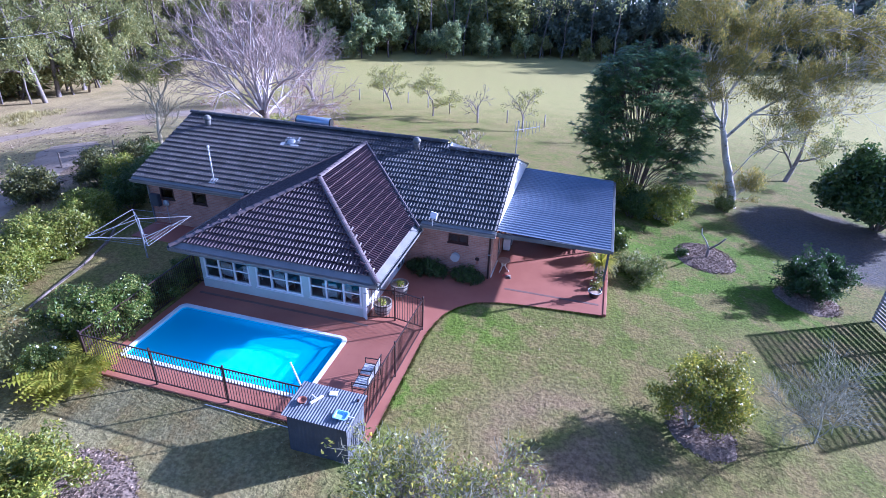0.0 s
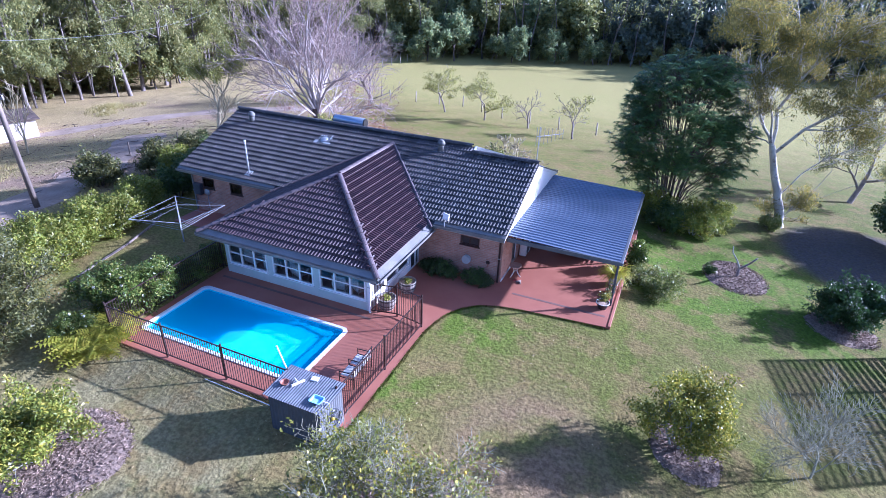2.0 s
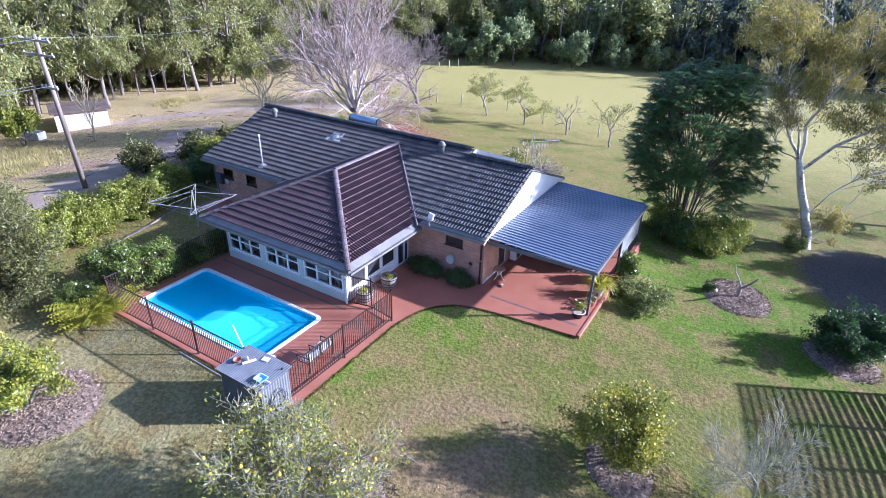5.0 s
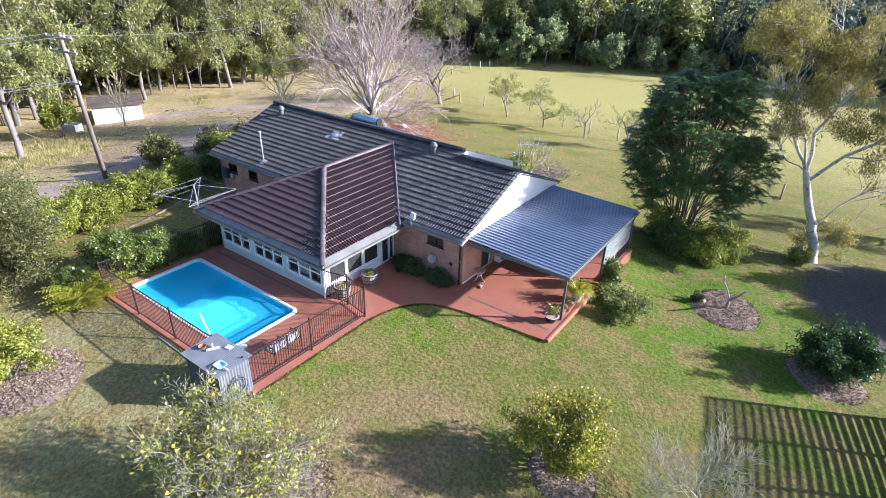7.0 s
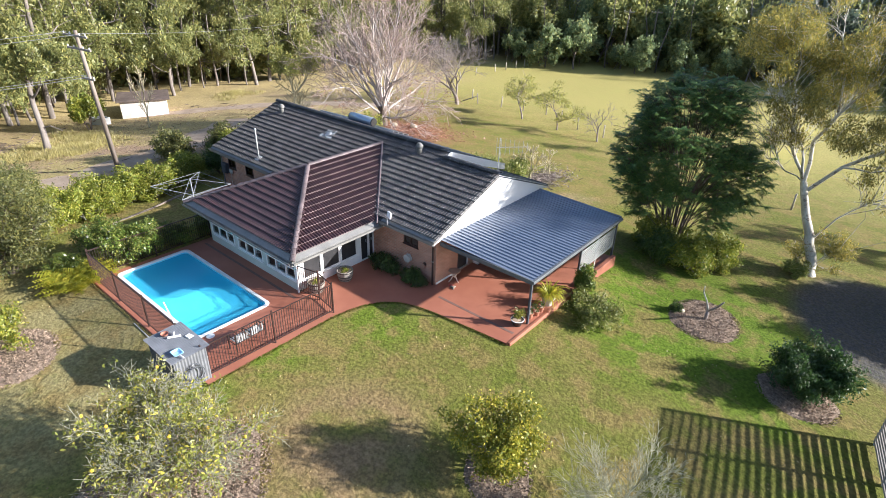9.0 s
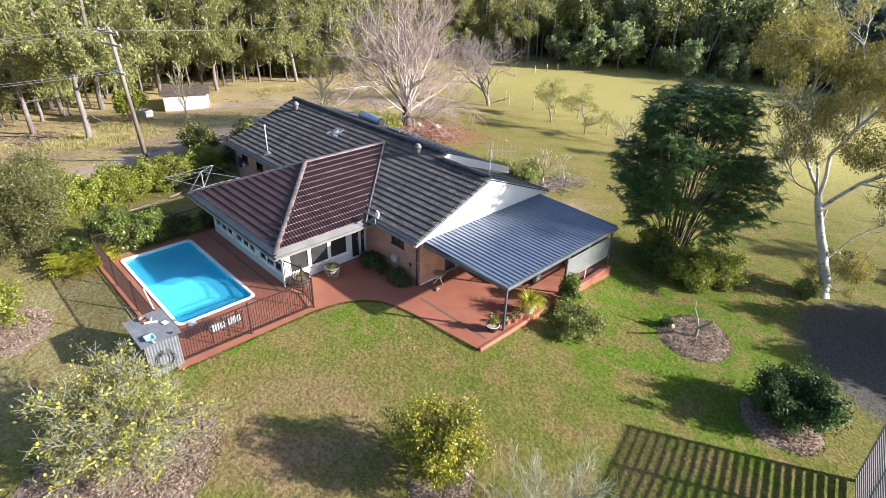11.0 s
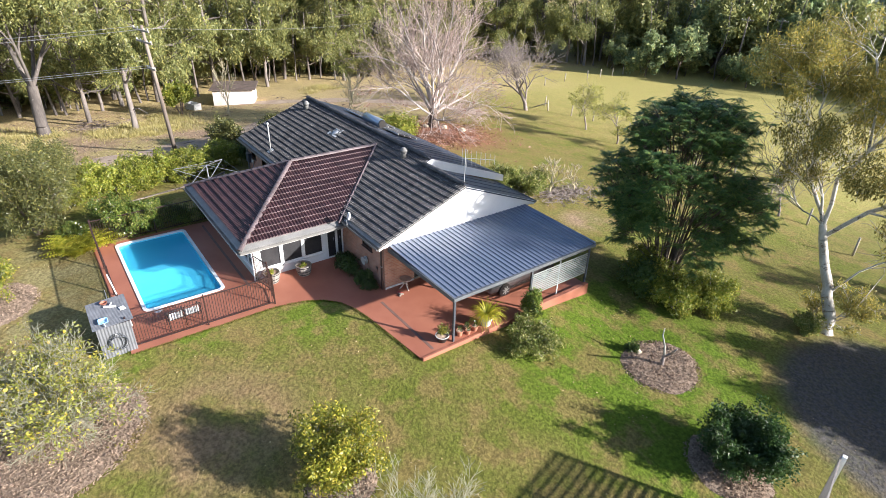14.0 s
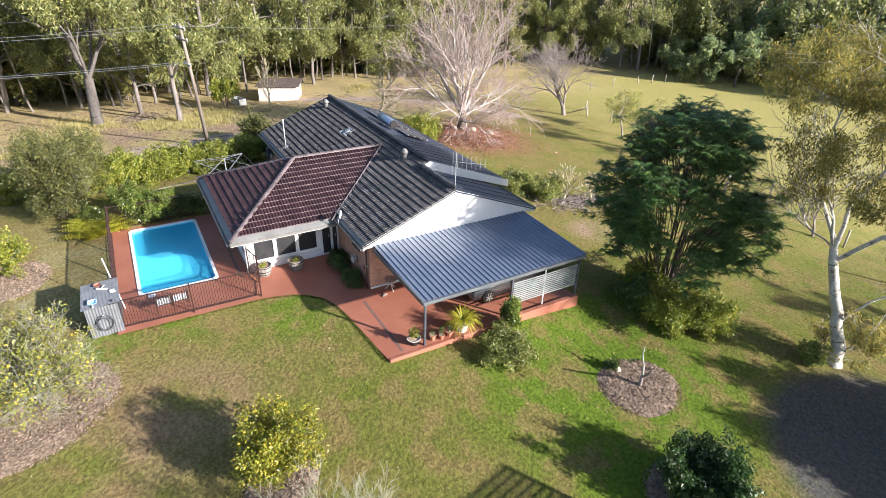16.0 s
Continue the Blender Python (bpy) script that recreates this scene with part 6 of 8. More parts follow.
def garden():
    # lemon tree near the pump shed
    mulch_bed(5.9, -7.4, 2.6, 3.0, 20, 3)
    t, c, tips = bush(81, 3.5, 5.2, 9, 580, 13, 0.055, "leaf_lemon", "twig_lemon", 0.26, 4, (25, 60), 0.5, kids=(4, 5), r=0.05, three=False, twigs=True, min_r=0.006)
    th = plant("lemon_tree", 5.25, -6.9, "sparse lichened lemon tree with yellow fruit", "tree", t, c)
    nr = np.random.default_rng(3)
    scatter_balls("fruit", pick_tips(tips, nr, 40), 0.05, "fruit", th, "ripe yellow lemon")
    # lime
    mulch_bed(12.35, -0.5, 1.05, 1.25, 30, 5)
    t, c, tips = bush(82, 3.05, 2.9, 6, 820, 20, 0.052, "leaf_lime", "twig_lichen", 0.26, 3, kids=(3, 5), r=0.05, three=False)
    plant("citrus_tree", 12.05, -0.35, "upright yellow-green citrus tree", "tree", t, c)
    # orange
    mulch_bed(18.55, 10.8, 1.5, 1.3, 0, 6)
    t, c, tips = bush(83, 2.5, 3.0, 7, 900, 28, 0.062, "leaf_orange", "bark_brown", 0.24, 3, (30, 70), kids=(4, 5), first=0.1, gap=0.4)
    plant("orange_tree", 18.65, 11.0, "dense dark green round citrus tree", "tree", t, c)
    # citrus before the pool
    mulch_bed(-4.2, -8.6, 1.9, 1.7, 0, 7)
    t, c, tips = bush(84, 2.2, 3.2, 6, 640, 22, 0.06, "leaf_citrus", "twig_lichen", 0.27, 3, kids=(4, 5))
    th = plant("citrus_tree", -4.7, -9.0, "rounded green citrus tree in mulch", "tree", t, c)
    # stump bed
    mulch_bed(14.2, 13.15, 1.55, 1.7, 0, 9)
    th = empty("pruned_stump", 14.23, 13.14, gz(14.23, 13.14))
    tagged(th, "pruned forked grey stump in a mulch bed", "stump")
    part("trunk", tube((0, 0, -0.05), (0.03, -0.02, 0.58), 0.085, 0.065), M["twig_brown"], th, smooth=True)
    bm = tube((0.03, -0.02, 0.55), (-0.16, 0.17, 0.9), 0.05, 0.036)
    add_tube(bm, (-0.16, 0.17, 0.88), (-0.42, 0.30, 1.2), 0.036, 0.03)
    add_tube(bm, (-0.42, 0.30, 1.18), (-0.46, 0.40, 1.48), 0.03, 0.018)
    part("upright_limb", bm, M["twig_lichen"], th, "pale lichened limb", smooth=True)
    bm = tube((0.03, -0.02, 0.53), (0.36, -0.2, 0.98), 0.055, 0.045)
    add_tube(bm, (0.36, -0.2, 0.97), (0.60, -0.34, 1.42), 0.045, 0.035)
    part("side_limb", bm, M["twig_brown"], th, "dark cut side limb", smooth=True)
    # grey twiggy shrub
    s, tt, me = bare_tree(86, 3.6, 5, (4, 5), r=0.05, angle=(22, 55), first=0.05, bark="twig_lemon", min_r=0.005, share=0.32, wide=3.9)
    plant("grey_shrub", 15.95, 0.5, "leafless grey twiggy shrub on the lawn", "shrub", me)
    # tall grey-green shrub and its neighbours by the pool
    t, c, _ = bush(87, 5.6, 4.2, 8, 1000, 40, 0.066, "leaf_grey", "bark_brown", 0.42, 3, (25, 60), 0.35, kids=(4, 5), first=0.1, r=0.08)
    plant("grey_green_bush", -10.9, -6.5, "tall grey-green bush beside the pool", "bush", t, c)
    plant("grey_green_bush", -13.8, -5.2, "tall grey-green bush beside the pool", "bush", t, c, 130, 0.85)
    t, c, tips = bush(88, 2.3, 2.8, 7, 620, 24, 0.065, "leaf_camellia", "bark_brown", 0.28, 3, kids=(4, 5), first=0.1)
    th = plant("camellia", -8.9, -3.0, "glossy green camellia with white flowers", "shrub", t, c)
    scatter_balls("flower", pick_tips(tips, nr, 22), 0.06, "petal", th, "white camellia flower")
    th = plant("camellia", -8.75, -4.9, "small camellia with white flowers among the ferns", "shrub", t, c, 40, 0.55)
    scatter_balls("flower", pick_tips([q for q in tips if q[2] > 1.2], nr, 12), 0.09, "petal", th, "white camellia flower")
    plant("camellia", -8.25, -1.5, "glossy dark shrub behind the pool fence", "shrub", t, c, 100, 0.85)
    plant("camellia", -8.2, 0.1, "glossy dark shrub behind the pool fence", "shrub", t, c, 200, 0.55)
    plant("camellia", -8.4, 1.6, "glossy dark shrub behind the pool fence", "shrub", t, c, 300, 0.5)


garden()


def fern(name, x, y, n, L, mat, label, arch=1.0, seed=1, width=0.12, z=None):
    """A clump of arching fronds, each with paired leaflets."""
    rng = np.random.default_rng(seed)
    th = empty(name, x, y, gz(x, y) if z is None else z)
    tagged(th, label, "plant")
    vs, fs, k = [], [], 0
    for i in range(n):
        a = rng.random() * 6.283
        l = L * rng.uniform(0.7, 1.1)
        rise = rng.uniform(0.45, 1.0)
        pts = []
        for s in np.linspace(0, 1, 9):
            out = l * s * (0.55 + 0.45 * s) * (1.25 - 0.6 * rise)
            h = l * rise * (s - arch * 0.62 * s * s)
            pts.append((math.cos(a) * out, math.sin(a) * out, h))
        side = np.array([-math.sin(a), math.cos(a), 0])
        for j in range(8):
            p, q = np.array(pts[j]), np.array(pts[j + 1])
            w = width * math.sin(math.pi * (0.12 + 0.86 * (j + 0.5) / 8))
            for sg in (-1, 1):
                for fr in (0.0, 0.5):
                    b0, b1 = p + (q - p) * fr, p + (q - p) * (fr + 0.42)
                    tip = b1 + side * sg * w * 1.6 + np.array([0, 0, -w * 0.4])
                    vs += [b0, b1, tip]
                    fs.append((k, k + 1, k + 2))
                    k += 3
    part("fronds", mesh_of("fronds", np.array(vs), fs, M[mat]), None, th)
    return th


fern("fern", -7.35, -4.95, 70, 1.7, "leaf_fern", "bright yellow-green fern clump beside the pool", 0.85, 3, 0.24)
fern("fern", -8.15, -5.05, 65, 1.7, "leaf_fern", "bright yellow-green fern clump beside the pool", 0.85, 4, 0.24)
fern("fern", -7.9, -4.35, 50, 1.55, "leaf_fern", "bright yellow-green fern clump beside the pool", 0.85, 6, 0.22)
fern("fern", -7.95, -3.5, 30, 1.0, "leaf_fern", "small yellow fern by the pool edge", 0.9, 5, 0.18)


def hedge_row():
    t, c, _ = bush(91, 2.5, 3.0, 7, 540, 20, 0.078, "leaf_hedge", "twig_lichen", 0.32, 3, kids=(4, 5), first=0.12)
    rng = random.Random(2)
    for i in range(8):
        f = i / 7
        plant("hedge_shrub", -14.5 - 1.8 * f + rng.uniform(-0.3, 0.3), -4.6 + 9.6 * f, "yellow-green leafy shrub in the garden border", "shrub", t, c, rng.uniform(0, 360), rng.uniform(0.8, 1.0), "border shrubs")
    for x, y in ((-16.9, -3.2), (-17.6, -0.4), (-18.2, 3.0), (-13.4, -7.6), (-15.2, -9.2), (-15.0, -6.2), (-17.2, 5.2)):
        plant("hedge_shrub", x, y, "yellow-green leafy shrub in the garden border", "shrub", t, c, rng.uniform(0, 360), rng.uniform(0.7, 0.9), "border shrubs")
    t2, c2, _ = bush(92, 2.6, 2.4, 6, 460, 18, 0.08, "leaf_shrub", "bark_brown", 0.34, 3, kids=(4, 5), first=0.12)
    plant("garden_shrub", -17.5, 9.5, "green leafy shrub at the end of the house", "shrub", t2, c2, 0, 1.0)
    plant("garden_shrub", -16.4, 7.2, "green leafy shrub at the end of the house", "shrub", t2, c2, 90, 0.9)
    plant("garden_shrub", -18.5, 12.5, "green leafy shrub at the end of the house", "shrub", t2, c2, 200, 1.0)
    t3, c3, _ = bush(93, 2.3, 2.4, 6, 420, 16, 0.08, "leaf_grey", "bark_brown", 0.34, 3, kids=(4, 5), first=0.12)
    plant("garden_shrub", -23.4, 7.2, "pale grey-green shrub beside the drive", "shrub", t3, c3, 0, 1.2)
    plant("garden_shrub", -21.4, 13.5, "pale grey-green shrub beside the drive", "shrub", t3, c3, 80, 1.1)
    plant("garden_shrub", -21.7, 10.6, "pale grey-green shrub beside the drive", "shrub", t3, c3, 150, 1.15)
    plant("garden_shrub", -19.6, 10.2, "yellow-green leafy shrub at the end of the house", "shrub", t, c, 250, 0.95)
    plant("garden_shrub", -14.4, 18.3, "yellow-green shrub behind the house", "shrub", t, c, 20, 1.15)
    # under the feathery tree, and at the terrace corner
    for x, y, s, a in ((10.4, 16.6, 0.85, 0), (12.0, 17.3, 0.95, 170), (13.0, 18.8, 0.85, 150), (9.7, 17.9, 0.85, 220)):
        plant("garden_shrub", x, y, "leafy green shrub under the feathery tree", "shrub", t2 if a < 100 else t, c2 if a < 100 else c, a, s, "shrubs under the tree")
    t4, c4, _ = bush(94, 1.15, 2.3, 11, 620, 16, 0.05, "leaf_mixed", "twig_lichen", 0.2, 3, (25, 65), kids=(4, 5), first=0.08, r=0.03)
    plant("corner_shrub", 10.55, 9.2, "low spreading mottled green shrub beside the terrace kerb", "shrub", t4, c4, 0, 1.15)
    t7, c7, _ = bush(98, 1.75, 0.8, 5, 420, 14, 0.06, "leaf_camellia", "twig_lichen", 0.16, 3, (15, 40), kids=(4, 5), first=0.1, r=0.025)
    plant("climbing_shrub", 9.55, 10.15, "upright glossy shrub climbing beside the carport post", "shrub", t7, c7, 0, 1.12)
    t5, c5, _ = bush(95, 0.85, 1.15, 7, 170, 13, 0.055, "leaf_shrub", "bark_brown", 0.16, 3, kids=(4, 5), first=0.08, r=0.02, three=False, twigs=True)
    for x, y, s, a in ((0.75, 5.6, 0.8, 0), (1.35, 5.5, 1.0, 80), (1.95, 5.45, 0.75, 40), (2.75, 5.55, 0.7, 130), (3.2, 5.45, 0.95, 170), (3.65, 5.5, 0.6, 250)):
        plant("bed_shrub", x, y, "dark green shrub against the brick wall", "shrub", t5, c5, a, s, "shrubs along the wall", sink=-0.05)
    s6, tt, me = bare_tree(96, 2.5, 4, (2, 3), r=0.09, angle=(28, 55), first=0.3, bark="twig_tan", min_r=0.03, share=0.36, wide=3.2, lift=0.1)
    plant("frangipani", -0.9, 22.1, "pale leafless frangipani behind the house", "shrub", me)
    plant("frangipani", -0.6, 24.4, "pale leafless frangipani behind the house", "shrub", me, turn=140, size=0.85)
    plant("garden_shrub", -2.2, 21.0, "low mottled shrub beside the frangipani", "shrub", t4, c4, 60, 1.45)
    plant("garden_shrub", -3.4, 19.8, "low mottled shrub beside the frangipani", "shrub", t4, c4, 160, 1.35)
    nr = np.random.default_rng(5)
    q = nr.normal(0, 1, (900, 2)) * np.array([0.8, 1.5]) + np.array([-0.4, 22.9])
    v, f = leaf_cards(np.stack([q[:, 0], q[:, 1], land(q[:, 0], q[:, 1]) + 0.12], 1), 2, 0.12, 0.16, nr, 0, 0.12, 0.4)
    tagged(new("dry_brush", mesh_of("dry_brush", v, f, M["twig_brown"])), "heap of dry grey brush under the frangipani", "brush", kind="stuff")
    # tree that shades the far lawn
    tr, cr, _ = bush(97, 5.6, 7.2, 6, 2400, 36, 0.15, "leaf_shrub", "bark_brown", 0.6, 3, (30, 65), kids=(4, 5), r=0.12, gap=1.5)
    plant("shade_tree", 25.9, 23.3, "broad dark green shade tree on the lawn", "tree", tr, cr)


hedge_row()


# ---- poles, wires, hut, fences ----
def power_pole(x, y, h, arms, label, name="power_pole", turn=0, lean=(0, 0)):
    th = empty(name, x, y, gz(x, y), turn)
    up = Vector((0, 0, 1)).rotation_difference(Vector((lean[0], lean[1], h))).to_matrix().to_4x4()
    th.matrix_basis = Matrix.Translation((x, y, gz(x, y))) @ up @ pose(0, 0, 0, 0, 0, turn)
    tagged(th, label, "power pole")
    part("pole", tube((0, 0, -0.2), (0, 0, h), 0.17, 0.11, 12), M["timber"], th, smooth=True)
    for z, L in arms:
        a = part("crossarm", box(-L / 2, L / 2, -0.16, -0.05, z - 0.06, z + 0.06, 0.01), M["greytimber"], th)
        for k in (-0.46, -0.2, 0.2, 0.46):
            part("insulator", lathe([(0.02, 0), (0.05, 0.03), (0.03, 0.06), (0.05, 0.09), (0.02, 0.13)], 8), M["white"], a, m=Matrix.Translation((k * L, -0.1, z + 0.06)))
    return th


POLE, LEAN = (-23.7, 3.3), (0.45, -0.57)
power_pole(*POLE, 9.6, ((9.3, 2.2), (8.5, 2.2), (6.6, 1.2)), "tall weathered timber power pole with two crossarms, leaning slightly", turn=15, lean=LEAN)
far_poles = [(-24.5, 90.0), (-21.5, 95.0)]
for fx, fy in far_poles:
    power_pole(fx, fy, 10.0, ((9.5, 2.0),), "far timber power pole among the trees")


def wires():
    def wire(p, q, sag, label, thick=0.014):
        p, q = Vector(p), Vector(q)
        cu = bpy.data.curves.new("power_line", "CURVE")
        cu.dimensions, cu.bevel_depth, cu.bevel_resolution = "3D", thick, 0
        sp = cu.splines.new("POLY")
        n = 24
        sp.points.add(n)
        for i in range(n + 1):
            f = i / n
            c = p.lerp(q, f)
            sp.points[i].co = (c.x, c.y, c.z - 4 * sag * f * (1 - f), 1)
        cu.materials.append(M["steel"])
        tagged(new("power_line", cu), label, "cable")
    px, py = POLE
    z = gz(px, py)
    for k, (h, off) in enumerate(((9.45, -0.9), (9.45, 0.9), (6.75, -0.4), (6.75, 0.4))):
        wire((px + off * 0.97 + LEAN[0] * h / 9.6, py + off * 0.26 + LEAN[1] * h / 9.6, z + h), (px - 27 + off, py - 52, gz(-50, -49) + h + 0.5), 1.1, "overhead power line strung from the pole")
    wire((px + LEAN[0], py + LEAN[1], z + 9.4), (-60, 60, gz(-60, 60) + 9.5), 1.4, "overhead power line strung from the pole", 0.008)


wires()


def hut():
    th = empty("concrete_hut", -47.6, 15.8, gz(-47.6, 15.8))
    tagged(th, "small pale rendered hut with a flat rusty roof", "hut")
    m = pose(0, 0, 0, 0, 0, -24)
    bm = bmesh.new()
    for q in ((-2.2, 2.2, -2.45, -2.3), (-2.2, 2.2, 2.0, 2.15), (-2.2, -2.05, -2.3, 2.0), (2.05, 2.2, -2.3, 2.0)):
        add_box(bm, *q, -0.4, 1.9)
    bmesh.ops.transform(bm, matrix=m, verts=bm.verts)
    part("wall", bm, plain("grubby_white_render", (0.55, 0.48, 0.43), (0.72, 0.66, 0.60), 0.8, 10, 0.9, where="World"), th)
    bm = box(-2.5, 2.5, -2.8, 2.5, 1.90, 2.0, 0.02)
    bmesh.ops.transform(bm, matrix=m, verts=bm.verts)
    part("roof", bm, plain("rusty_sheet", (0.06, 0.042, 0.034), (0.16, 0.12, 0.10), 1.5, 15, 0.8, where="World"), th, "rusted sheet roof")


hut()


def by_the_hut():
    t, c, _ = bush(99, 3.6, 3.4, 3, 300, 22, 0.13, "leaf_hedge", "bark_brown", 0.42, 3, (25, 55), kids=(3, 4), first=0.3, gap=1.3, r=0.09)
    plant("small_tree", -42.8, 8.1, "small bright green round-headed tree near the hut", "tree", t, c)
    s, tt, me = bare_tree(102, 6.2, 3, (4, 5), r=0.09, angle=(22, 40), first=0.25, bark="twig_tan", min_r=0.02, share=0.55, wide=2.4)
    plant("bare_sapling", -38.7, 12.0, "slim leafless sapling standing before the hut", "tree", me)
    th = empty("water_trough", -45.4, 10.0, gz(-45.4, 10.0), 20)
    tagged(th, "low pale concrete trough in the grass near the hut", "trough")
    bm = bmesh.new()
    for q in ((-0.9, 0.9, -0.45, -0.36), (-0.9, 0.9, 0.36, 0.45), (-0.9, -0.81, -0.36, 0.36), (0.81, 0.9, -0.36, 0.36)):
        add_box(bm, *q, -0.1, 0.75)
    part("wall", bm, M["fascia"], th)
    part("base", box(-0.81, 0.81, -0.36, 0.36, -0.1, 0.1), M["fascia"], th)


by_the_hut()


def paddock_fence():
    pts = [(-24.5, 46.0), (-22.2, 44.1), (-19.2, 44.8), (-16.4, 45.3), (-13.6, 45.8), (-10.6, 44.0), (-7.6, 42.1), (-4.3, 41.2), (-1.1, 40.5), (2.7, 40.2), (6.5, 38.6), (10.2, 36.5), (14, 34), (-35.4, 57.1), (-36.7, 62.8), (-36.9, 68.4), (-36.9, 71.5), (-36.9, 74.6), (-36.9, 77.4)]
    for i, (x, y) in enumerate(pts):
        bm = tube((0, 0, -0.2), (0, 0, 1.25), 0.075, 0.065, 7)
        ob = part("fence_post", bm, M["postwood"], smooth=True, m=pose(x, y, gz(x, y), 0, random.Random(i).uniform(-5, 5), i * 40))
        tagged(ob, "weathered round timber fence post in the paddock", "fence post", "paddock fence")
    bm = tube((0, 0, 0), (2.1, 0.35, 0.95), 0.06, 0.055, 7)
    ob = part("fence_stay", bm, M["greytimber"], smooth=True, m=pose(-24.4, 43.8, gz(-24.4, 43.8)))
    tagged(ob, "slanting timber stay of the paddock fence", "fence stay")


paddock_fence()


def driveway(line, wide, name, label):
    mat = plain("pale_gravel_track", (0.27, 0.20, 0.14), (0.41, 0.32, 0.235), 0.7, 8, 0.95, bump=0.4, where="World")
    bm = bmesh.new()
    prev = None
    for i in range(61):
        f = i / 60 * (len(line) - 1)
        k = min(int(f), len(line) - 2)
        p = Vector(line[k]).lerp(Vector(line[k + 1]), f - k)
        d = (Vector(line[k + 1]) - Vector(line[k])).normalized()
        nrm = Vector((-d.y, d.x))
        row = []
        for s in range(7):
            w = (s / 6 - 0.5) * (wide + 0.6 * math.sin(i * 0.7))
            q = p + nrm * w
            row.append(bm.verts.new((q.x, q.y, gz(q.x, q.y) + 0.015 + 0.02 * (1 - abs(s / 3 - 1)))))
        if prev:
            for s in range(6):
                bm.faces.new((prev[s], prev[s + 1], row[s + 1], row[s]))
        prev = row
    bmesh.ops.recalc_face_normals(bm, faces=bm.faces)
    tagged(part(name, bm, mat, smooth=True), label, "drive", kind="structure")


driveway([(-22.0, -14.0), (-23.8, -6.0), (-24.4, 1.0), (-26.6, 8.5), (-30.0, 14.0), (-33.0, 19.0)], 3.8, "driveway", "pale worn gravel drive past the garden")
driveway([(-47.0, 15.0), (-43.5, 19.0), (-36.7, 26.9), (-33.0, 30.6), (-28.5, 33.2), (-23.0, 35.0)], 2.6, "track", "worn earth track beyond the house")


def slatted_screen():
    th = empty("slatted_screen", 21.13, 10.28, gz(21.13, 10.28), -78)
    tagged(th, "tall slatted timber screen at the edge of the lawn", "screen")
    for i in range(4):
        part("post", box(i * 2.0 - 0.06, i * 2.0 + 0.06, 0.022, 0.13, -0.5, 3.65), M["white"], th)
    for i in range(22):
        z = 0.12 + i * 0.16
        part("slat", box(-0.04, 6.04, -0.02, 0.02, z, z + 0.10), M["greytimber"], th)


slatted_screen()


# ---- things on the roof ----
def on_front(y):
    return EAVE_Z + (RIDGE_Z - EAVE_Z) * (y - EAVE_Y) / (RIDGE_Y - EAVE_Y)


